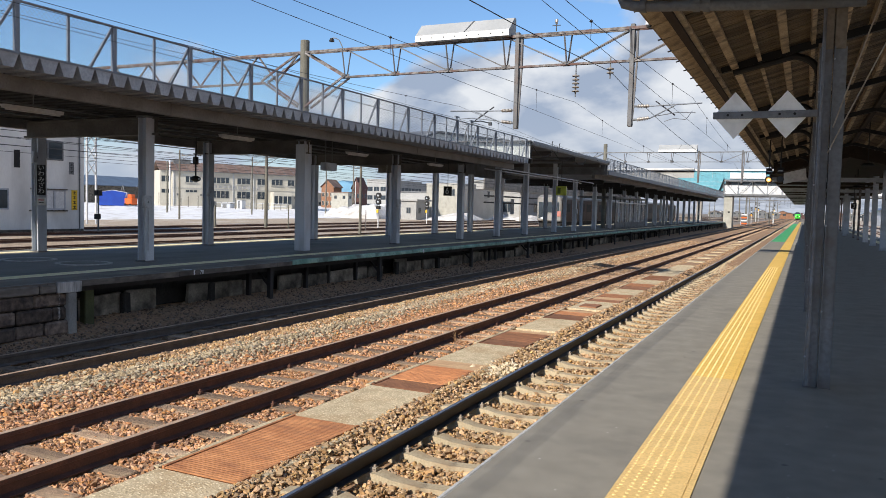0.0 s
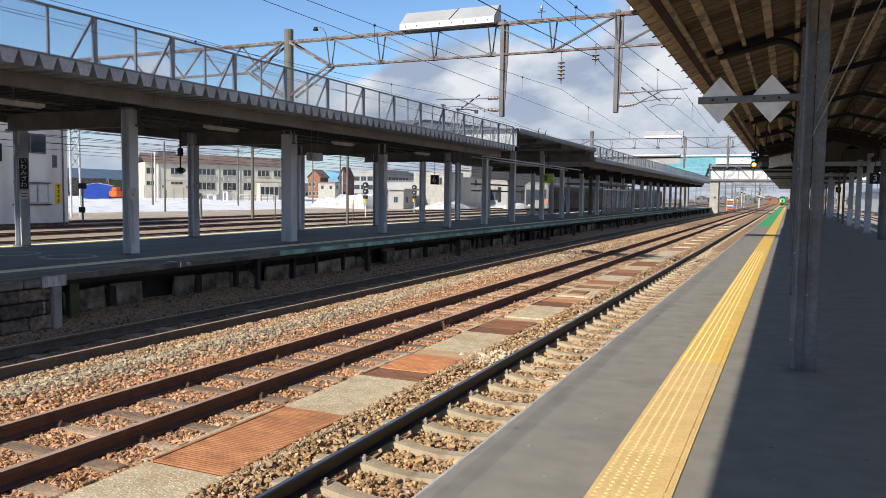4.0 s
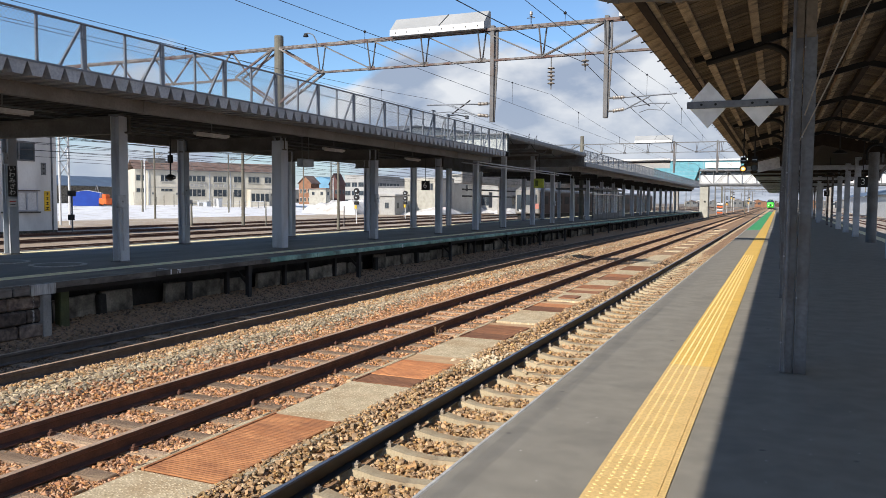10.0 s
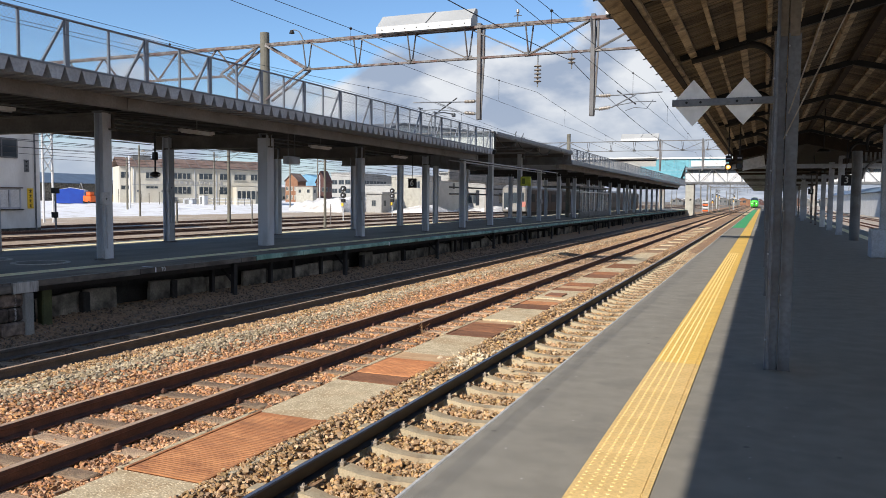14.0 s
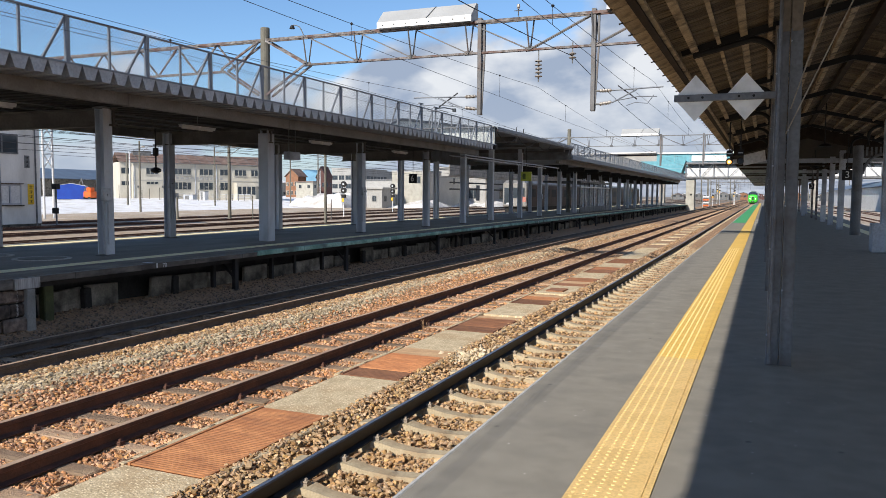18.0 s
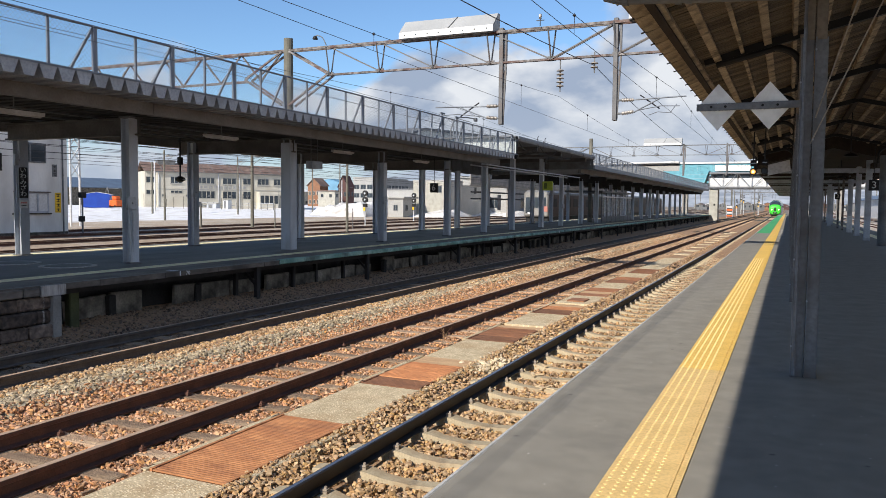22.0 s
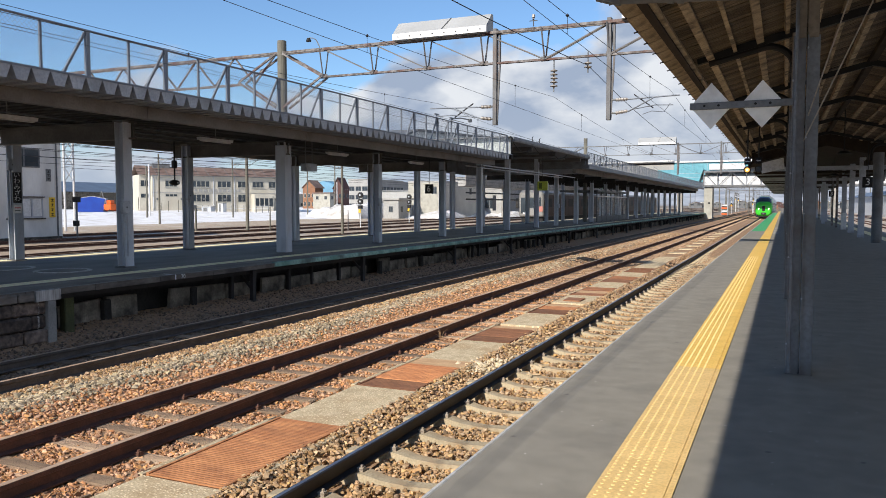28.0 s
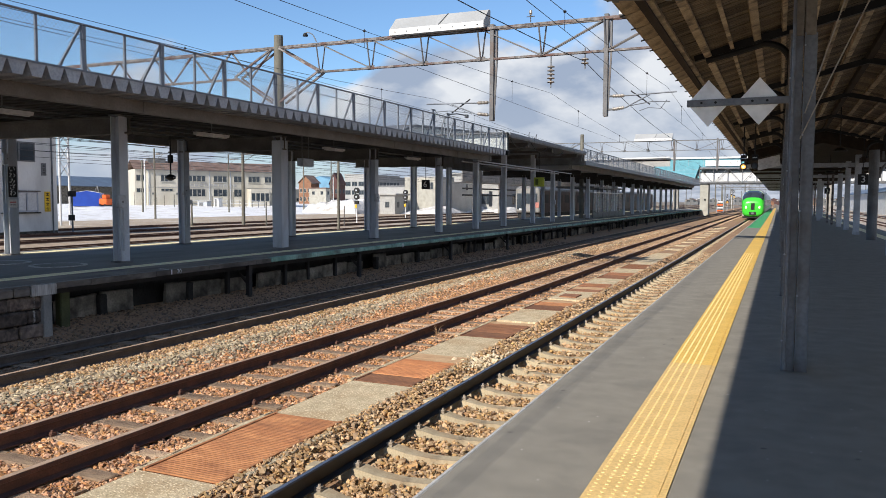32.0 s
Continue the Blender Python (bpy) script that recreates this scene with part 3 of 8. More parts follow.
# ---- near platform ----
def near_platform():
    s = Shape()
    s.box(-1.49, 4.6, Y0, 160, -0.14, 0.0)
    s.box(-1.0, 4.2, Y0, 160, -1.25, -0.14)
    tagged(part("platform_1", s, M_ASPHALT), "grey asphalt platform, half in the shade of its roof", "platform", kind="structure")
    s = Shape()
    for i in range(40):
        s.box(-1.512, -1.486, Y0 + i * 4.15, Y0 + i * 4.15 + 4.14, -0.15, 0.006, 0.006)
    tagged(part("platform_edge", s, M_EDGE), "pale grey metal edging of the platform", "edging", kind="structure")
    s = Shape().box(-1.45, -0.83, 42.3, 130, 0.002, 0.006)
    tagged(part("floor_marking", s, M_GREEN), "bright green paint on the platform edge", "floor marking", kind="structure")
    s = Shape().box(-0.42, -0.17, 38.2, 49.0, 0.002, 0.006)
    tagged(part("floor_marking", s, M_CONC), "pale concrete patch beside the yellow strip", "floor marking", kind="structure")


near_platform()


def tactile_strip():
    w = 0.364
    root = thing("tactile_strip", (-0.8, 0, 0.0), "yellow tactile warning strip with rows of dots", "tactile paving", kind="structure")
    tile = Shape().box(0, w, 0.0006, w - 0.0006, 0.001, 0.008)
    dots = Shape()
    for i in range(5):
        for j in range(7):
            dots.turned([(0.0105, 0.008), (0.008, 0.011), (0.0, 0.0113)], 6, (0.03 + i * 0.052, 0.026 + j * w / 7, 0))
    dots.box(w - 0.05, w - 0.028, 0.17, 0.182, 0.008, 0.0125)
    tile.box(w - 0.046, w - 0.034, 0, w, 0.0075, 0.0125)
    bars = Shape()
    for i in range(5):
        for j in range(12):
            bars.turned([(0.0105, 0.008), (0.008, 0.011), (0.0, 0.0113)], 6, (0.03 + i * 0.052, 0.015 + j * w / 12, 0))
    bars.box(w - 0.05, w - 0.028, 0.17, 0.182, 0.008, 0.0125)
    bm_new = bars.mesh("tactile_dots", M_YELLOW_DOT)
    tm, tn, dm = tile.mesh("tactile_tile", M_YELLOW), tile.mesh("tactile_tile", M_YELLOW_NEW), dots.mesh("tactile_dots", M_YELLOW_DOT)
    y = 1.6 - w * 20
    for i in range(130):
        t = part("tactile_tile", tm if y < 6.6 else tn, None, root, at=(0, y, 0))
        if i < 75:
            part("tactile_dots", dm if y < 6.6 else bm_new, None, t)
        y += w
    s = Shape().box(0, w, y + 0.002, 158, 0.001, 0.008)
    part("tactile_run", s, M_YELLOW_NEW, root)


tactile_strip()


# ---- opposite platform ----
def far_platform():
    s = Shape()
    s.box(OPP_EDGE - 0.012, -19.55, Y0, 9.75, OPP_Z - 0.1, OPP_Z)
    s.box(OPP_EDGE - 0.012, -19.55, 9.75, 150, OPP_Z - 0.1, OPP_Z)
    tagged(part("platform_2", s, M_ASPHALT_PALE), "dark asphalt island platform under a steel roof", "platform", kind="structure")
    # Recess behind the wall panels: its shade is painted near-black.
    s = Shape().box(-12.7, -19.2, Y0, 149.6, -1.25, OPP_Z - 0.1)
    tagged(part("platform_core", s, M_SHADE_DARK), "near-black fill behind the wall panels, coloured as shade", "platform", kind="structure")
    s = Shape()
    rnd = random.Random(31)
    y = Y0
    while y < 149:
        e = min(y + rnd.uniform(4.0, 7.5), 149.5)
        s.box(-12.74, OPP_EDGE - 0.11, y, e - 0.012, OPP_Z + 0.0005, OPP_Z + 0.006)
        y = e
    tagged(part("platform_margin", s, M_MARGIN), "grimy brown strip between the warning line and the edge", "platform", kind="structure")
    s = Shape()
    y = 16.0
    rnd = random.Random(3)
    while y < 149:
        ln = rnd.uniform(1.8, 3.2)
        s.box(OPP_EDGE - 0.1, OPP_EDGE + 0.03, y, min(y + ln, 149.9) - 0.015, OPP_Z - 0.1, OPP_Z + rnd.uniform(0.012, 0.03), 0.012)
        y += ln
    tagged(part("platform_edge", s, M_COPING_GREEN), "worn green-painted coping along the platform edge", "edging", kind="structure")
    for x0, lab in ((-13.17, "faded cream tactile strip along the platform"), (-18.95, "faded cream tactile strip by the far edge")):
        strip = thing("tactile_strip", (x0, 0, OPP_Z), lab, "tactile paving", kind="structure")
        me = Shape().box(0, 0.42, 0.004, 0.836, 0.002, 0.008, 0.002).mesh("tactile_tile", M_CREAM)
        for i in range(70):
            part("tactile_tile", me, None, strip, at=(0, 5.0 + 0.84 * i, 0))
        part("tactile_run", Shape().box(0, 0.42, 5.0 + 0.84 * 70, 149, 0.002, 0.008), M_CREAM, strip)
    s = Shape()
    y = Y0
    while y < 16:
        e = min(y + rnd.uniform(0.8, 1.9), 16)
        s.box(OPP_EDGE - 0.03, OPP_EDGE + rnd.uniform(0.0, 0.012), y, e - 0.008, OPP_Z - rnd.uniform(0.105, 0.13), OPP_Z - 0.004, 0.004)
        y = e
    tagged(part("platform_lip", s, M_LIP), "dark weathered edge of the worn platform", "edging", kind="structure")
    # wall below the overhang: concrete panels between old rail posts
    root = thing("platform_wall", (-12.45, 0, -1.25), "mottled dark concrete panels between posts under the platform overhang", "platform wall", kind="structure")
    rnd = random.Random(5)
    y = 9.95
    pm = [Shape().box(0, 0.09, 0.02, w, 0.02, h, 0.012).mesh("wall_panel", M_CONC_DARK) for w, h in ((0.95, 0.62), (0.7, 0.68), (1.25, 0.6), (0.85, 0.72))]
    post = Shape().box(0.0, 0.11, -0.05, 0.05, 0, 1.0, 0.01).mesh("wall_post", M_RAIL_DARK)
    # Stub posts carry the shade of the overhang in their colour.
    stub = Shape().box(0.0, 0.14, -0.09, 0.09, 0, 0.72, 0.02).mesh("wall_post", M_SHADE_DARK)
    for i in range(125):
        k = rnd.randrange(4)
        m = pose(rnd.uniform(-0.12, 0.06), y, rnd.uniform(0.0, 0.12), rnd.uniform(-2.5, 2.5), rnd.uniform(-6, 4), rnd.uniform(-4, 4))
        if rnd.random() < 0.97:
            part("wall_panel", pm[k], None, root, at=m)
        if rnd.random() < 0.62:
            part("wall_post", post if rnd.random() < 0.6 else stub, None, root, at=pose(0.05 + rnd.uniform(-0.05, 0.1), y, 0, rnd.uniform(-3, 3), 0, 0))
        y += (0.96, 0.72, 1.26, 0.86)[k] + rnd.uniform(0.0, 0.08)
    s = Shape()
    for i in range(1, 22):
        y = 9.0 + i * 6.3 + rnd.uniform(-1.2, 1.2)
        s.box(0.5, 0.6, y, y + 0.12, 0.0, 1.02)
        s.bar((0.1, y + 0.06, 0.95), (0.52, y + 0.06, 0.55), 0.06)
    part("front_posts", s, M_RAIL_DARK, root)
    part("edge_beam", Shape().box(0.38, 0.48, 9.8, 149.5, 0.9, 1.02), M_RAIL_DARK, root)


M_PLATE = mat("streaked_concrete", (0.62, 0.6, 0.57), (0.42, 0.4, 0.37), 0.9, scale=6, fine=30, bump=0.3, stain=(0.22, 0.2, 0.18), stain_scale=9, stain_amount=0.8, stretch=(1, 1.6, 0.25))


def stone_wall():
    root = thing("masonry_wall", (OPP_EDGE, 0, -1.25), "weathered stone-block platform face with a concrete coping", "stone wall", kind="structure")
    rnd = random.Random(9)
    # Core coloured near-black for the shade between the stones.
    part("core", Shape().box(-0.4, -0.06, Y0, 9.5, 0, 0.98), M_SHADE_DARK, root)
    for k, (z0, z1, ln, x) in enumerate(((0.0, 0.2, 0.42, 0.06), (0.2, 0.45, 0.5, 0.04), (0.45, 0.7, 0.55, 0.02), (0.7, 0.945, 1.1, 0.01))):
        y = -5.9 + 0.2 * k
        while y < 9.35:
            e = min(y + ln * rnd.uniform(0.6, 1.35), 9.45)
            part("stone_block", Shape().box(-0.1, x + rnd.uniform(-0.035, 0.03), y, e - rnd.uniform(0.012, 0.04), z0 + rnd.uniform(0.006, 0.02), z1 - rnd.uniform(0.006, 0.02), 0.028), M_STONE, root)
            y = e
    y = -5.9
    while y < 9.1:
        e = min(y + rnd.uniform(0.5, 0.85), 9.16)
        part("coping_stone", Shape().box(-0.35, 0.05 + rnd.uniform(-0.01, 0.015), y, e - rnd.uniform(0.012, 0.03), 0.95, 1.1 - rnd.uniform(0, 0.012), 0.018), M_LIP, root)
        y = e
    part("end_plate", Shape().box(0.0, 0.06, 9.165, 9.66, 0.935, 1.125, 0.008), M_PLATE, root, "pale streaked concrete plate")
    part("end_post", Shape().box(-0.14, 0.07, 9.38, 9.55, 0, 0.93, 0.012), M_CONC, root)
    s = Shape().box(-0.4, -0.24, 9.98, 10.19, 0, 0.98, 0.02)
    part("mossy_post", s, mat("mossy_concrete", (0.1, 0.11, 0.045), (0.07, 0.075, 0.035), 0.9), root, "moss-green concrete post")


far_platform()
stone_wall()


# ---- roof over the opposite platform ----
FRONT_Y = [13.51, 19.82, 25.83, 31.96, 36.6, 40.95, 46.5, 51.1]
BACK_Y = [14.0, 19.76, 25.82, 32.1, 37.1, 41.9, 46.9, 51.4]
FAR_Y = [56.5 + 5.2 * i for i in range(13)]


def h_column(h, w=0.26):
    s = Shape()
    t = 0.02
    s.box(-w / 2, -w / 2 + t, -w / 2, w / 2, 0, h, 0.003)
    s.box(w / 2 - t, w / 2, -w / 2, w / 2, 0, h, 0.003)
    s.box(-w / 2 + t, w / 2 - t, -0.008, 0.008, 0, h)
    return s.mesh("shaft", M_COLUMN)


def columns():
    top = 3.3 - OPP_Z
    base = Shape().box(-0.17, 0.17, -0.17, 0.17, 0, 0.03, 0.006).mesh("base_plate", M_STEEL_DARK)
    shaft = h_column(top)
    cap = Shape().box(-0.16, 0.16, -0.16, 0.16, top - 0.02, top + 0.02).mesh("cap_plate", M_STEEL_DARK)
    jacket = Shape().box(-0.178, 0.178, -0.178, 0.178, 0.0, 3.3, 0.012).mesh("jacket", M_COLUMN)
    first = None
    for x, ys in ((COL_X, FRONT_Y + FAR_Y), (COL_BACK, BACK_Y + FAR_Y)):
        for i, y in enumerate(ys):
            if first is None:
                first = thing("column", (x, y, OPP_Z), "grey painted steel column of the platform roof", "column", "columns of the steel roof")
                for nm, me in (("shaft", shaft), ("base_plate", base), ("cap_plate", cap)):
                    part(nm, me, None, first)
                c = first
            else:
                c = copy_thing(first, Matrix.Translation((x, y, OPP_Z)))
            if x == COL_BACK and i == 0:
                c.location.x -= 0.62
            if x == COL_X and i == 1:
                part("jacket", jacket, None, c)
                c["label"] = "grey steel column with a wider steel jacket"


def deck_profile(pitch, zt, zb, n):
    """Open trapezoid deck seen end on, as (y, z) pairs."""
    out = []
    for i in range(n):
        y = i * pitch
        out += [(y, zt), (y + pitch * 0.05, zt), (y + pitch * 0.27, zb), (y + pitch * 0.77, zb)]
    return out + [(n * pitch, zt)]


M_BEAM = mat("dark_beam_paint", (0.125, 0.115, 0.105), (0.08, 0.073, 0.066), 0.7, scale=2, fine=20, stain=(0.05, 0.042, 0.036), stain_scale=1.5, stain_amount=0.7)


def corrugated_roof():
    root = thing("platform_roof", (DECK_X, 0, DECK_BOT), "flat roof of deep trapezoid steel decking on girders", "platform roof")
    pitch = 0.358
    y0, y1 = -4.0, 33.1
    n = int((y1 - y0) / pitch)
    for k in range(3):
        m = [n // 3, n // 3, n - 2 * (n // 3)][k]
        ys = y0 + pitch * (n // 3) * k
        pr = deck_profile(pitch, DECK_TOP - DECK_BOT - 0.02, 0.0, m)
        s, t = Shape(), Shape()
        for (a, za), (b, zb) in zip(pr[:-1], pr[1:]):
            s.quad((0, ys + a, za), (0, ys + b, zb), (-0.95, ys + b, zb), (-0.95, ys + a, za))
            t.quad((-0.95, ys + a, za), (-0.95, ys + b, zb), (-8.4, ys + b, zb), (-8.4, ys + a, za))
            # closed fold at the eaves
            if za != zb or za < 0.01:
                s.quad((0.0, ys + a, za), (0.0, ys + b, zb), (0.0, ys + b, DECK_TOP - DECK_BOT - 0.02), (0.0, ys + a, DECK_TOP - DECK_BOT - 0.02))
        part("deck_sheet", s, M_DECK, root)
        # Behind the girder the decking's shade is put into its colour.
        part("deck_soffit", t, M_SHADE_DARK, root, "dirty underside of the steel decking, darkened for shade")
    part("edge_flashing", Shape().box(-0.06, 0.012, y0, y1 + 0.2, DECK_TOP - DECK_BOT - 0.02, DECK_TOP - DECK_BOT + 0.01), M_GALV, root)
    part("roof_skin", Shape().box(-8.4, -0.06, y0, y1, DECK_TOP - DECK_BOT - 0.018, DECK_TOP - DECK_BOT), M_DECK, root)
    # long girders with bolted joints
    gx = GIRDER_X - DECK_X
    joints = [-4.0, 6.1, 12.3, 18.1, 23.6, 29.2, 33.0]
    for x in (gx, gx - 6.7):
        for a, b in zip(joints[:-1], joints[1:]):
            s = Shape()
            s.box(x - 0.09, x + 0.09, a + 0.01, b - 0.01, -0.012, 0.0)
            s.box(x - 0.09, x + 0.09, a + 0.01, b - 0.01, -0.24, -0.225)
            s.box(x + 0.0, x + 0.085, a + 0.01, b - 0.01, -0.225, -0.012)
            g = part("girder", s, M_GIRDER, root)
            part("splice_plate", Shape().box(x - 0.1, x + 0.1, b - 0.12, b + 0.12, -0.25, -0.005, 0.004), M_GIRDER, g)
    for y in (13.65, 19.8, 25.82, 32.0):
        xb0, xb1 = COL_BACK - DECK_X - 0.6, COL_X - DECK_X + 0.2
        s = Shape()
        s.box(xb0, xb1, y - 0.1, y + 0.1, -0.49, -0.45)
        s.box(xb0, xb1, y - 0.1, y + 0.1, -0.11, -0.07)
        s.box(xb0, xb1, y - 0.02, y + 0.02, -0.45, -0.11)
        part("cross_beam", s, M_BEAM, root)
    for x in (-3.9, -4.9, -5.9):
        part("conduit", Shape().tube([(x, y0, -0.05), (x, y1, -0.05)], 0.025, 6), M_STEEL_DARK, root)
    return root


def rooftop_fence(name_at, y0, n, step, z, h, label, x):
    root = thing("rooftop_fence", (x, y0, z), label, "fence")
    post = Shape().box(-0.035, 0.035, -0.04, 0.04, 0, h, 0.004).mesh("post", M_GALV)
    slim = Shape().box(-0.02, 0.02, -0.02, 0.02, 0, h - 0.02).mesh("stile", M_GALV)
    s = Shape()
    s.tube([(0, 0, h), (0, step, h)], 0.022, 6)
    s.tube([(0, 0, 0.05), (0, step, 0.05)], 0.015, 6)
    rail = s.mesh("rail", M_GALV)
    brace = Shape().bar((-0.05, -0.5, 0), (-0.01, -0.03, h - 0.03), 0.04).mesh("brace", M_GALV)
    w = Shape()
    c = 0.085
    k = int((step + h) / c) + 1
    hh = h - 0.05
    for i in range(k):
        for sgn in (1, -1):
            a = -hh + i * c
            p, q = (a, 0.05), (a + hh, h)
            lo, hi = max(p[0], 0), min(q[0], step)
            if hi - lo < 0.02:
                continue
            za, zb = 0.05 + (lo - a), 0.05 + (hi - a)
            if sgn < 0:
                za, zb = h + 0.05 - za, h + 0.05 - zb
            w.bar((0, lo, za), (0, hi, zb), 0.0042)
    net = w.mesh("wire_mesh", M_GALV)
    for i in range(n + 1):
        part("post", post, None, root, at=(0, i * step, 0))
        part("brace", brace, None, root, at=(0, i * step, 0))
        if i < n:
            part("rail", rail, None, root, at=(0, i * step, 0))
            part("stile", slim, None, root, at=(0, (i + 0.5) * step, 0))
            part("wire_mesh", net, None, root, at=(0, i * step, 0))
    return root


columns()
corrugated_roof()
rooftop_fence(None, 8.17 - 1.885 * 5, 18, 1.885, DECK_TOP - 0.035, 0.855, "galvanised chain-link fence with braces along the roof edge", DECK_X - 0.05)


def middle_roof():
    """The raised open hall in the middle of the opposite platform and the long low roof behind it."""
    root = thing("platform_hall_roof", (DECK_X, 33.1, 0), "raised dark roof section between the two platform roofs", "platform roof")
    part("roof_slab", Shape().box(-8.4, 0.1, 0.0, 15.0, 4.2, 4.38, 0.02), M_STEEL_DARK, root)
    part("fascia", Shape().box(0.02, 0.12, 0.0, 15.0, 4.3, 4.42), M_GALV, root)
    # Dark sheet in place of the shade inside the open hall.
    part("end_wall", Shape().box(-9.3, 0.0, 0.05, 0.15, 3.4, 4.2), M_SHADE_DARK, root)
    glazed = part("end_screen", Shape().box(-8.6, -0.02, -0.04, 0.04, 3.64, 4.36), mat("frosted_screen", (0.5, 0.54, 0.53), (0.44, 0.48, 0.47), 0.4, scale=0.6), root, "pale frosted panels closing the end of the hall")
    for k in range(9):
        part("screen_mullion", Shape().box(-8.6 + k * 1.06, -8.55 + k * 1.06, -0.07, -0.04, 3.64, 4.36), M_GALV, glazed)
    part("screen_cap", Shape().box(-8.7, 0.05, -0.3, 0.1, 4.365, 4.42), M_STEEL_DARK, root)
    part("glass_screen", Shape().box(-9.3, 0.0, 14.9, 14.98, 3.6, 4.2), M_STEEL_DARK, root)
    part("back_wall", Shape().box(-7.0, -6.9, 0.0, 15.0, 3.2, 4.2), M_STEEL_DARK, root)
    for y in (36.6, 40.95, 46.5):
        part("upper_column", Shape().box(COL_X - DECK_X - 0.13, COL_X - DECK_X + 0.13, y - 33.23, y - 32.97, 3.32, 4.2), M_COLUMN, root)
        part("roof_beam", Shape().box(-8.0, -0.1, y - 33.2, y - 33.0, 3.98, 4.2), M_BEAM, root)
    for y in (5.0, 10.0):
        part("bracket_pipe", Shape().tube([(-0.2, y, 3.95), (-1.6, y, 3.95), (-1.6, y, 3.7)], 0.05, 8), M_STEEL_DARK, root)
    for x in (-0.6, -1.4):
        part("tie_pipe", Shape().tube([(x, -2.0, 3.05), (x, 14.0, 3.02)], 0.03, 6), M_STEEL, root)
    for a in (0.3, 3.6, 6.8):
        part("cable_swag", Shape().tube([(0.0, a + 3.0 * i / 10, 4.18 - 0.35 * 4 * (i / 10) * (1 - i / 10)) for i in range(11)], 0.018, 6), M_BLACK, root)
    for y in (3.2, 4.4):
        part("roof_bracket", Shape().tube([(0.0, y, 4.4), (0.0, y, 4.62), (0.0, y + 0.12, 4.68)], 0.02, 6), M_BLACK, root)
    far = thing("platform_roof", (DECK_X, 48.1, 0), "long low steel roof with a pale fascia", "platform roof")
    n = 76.0
    part("roof_slab", Shape().box(-8.4, 0.0, 0, n, 3.66, 3.84), M_DECK, far)
    part("fascia", Shape().box(0.0, 0.08, 0, n, 3.6, 3.86, 0.01), M_GALV, far)
    for x in (-0.9, -7.6):
        part("girder", Shape().box(x - 0.1, x + 0.1, 0, n, 3.36, 3.66), M_GIRDER, far)
    for i in range(15):
        y = 3.2 + i * 5.2
        # Cross beams coloured near-black for the shade under the roof.
        part("cross_beam", Shape().box(-8.0, -1.0, y - 0.1, y + 0.1, 3.1, 3.4), M_SHADE_DARK, far)
    rooftop_fence(None, 48.1, 40, 1.9, 3.83, 0.8, "galvanised fence along the low roof", DECK_X - 0.05)


middle_roof()


# ---- catenary portals ----
M_DROP = mat("drop_arm_paint", (0.15, 0.15, 0.155), (0.1, 0.1, 0.103), 0.6, scale=2, stain=(0.13, 0.085, 0.065), stain_scale=2.2, stain_amount=0.7)


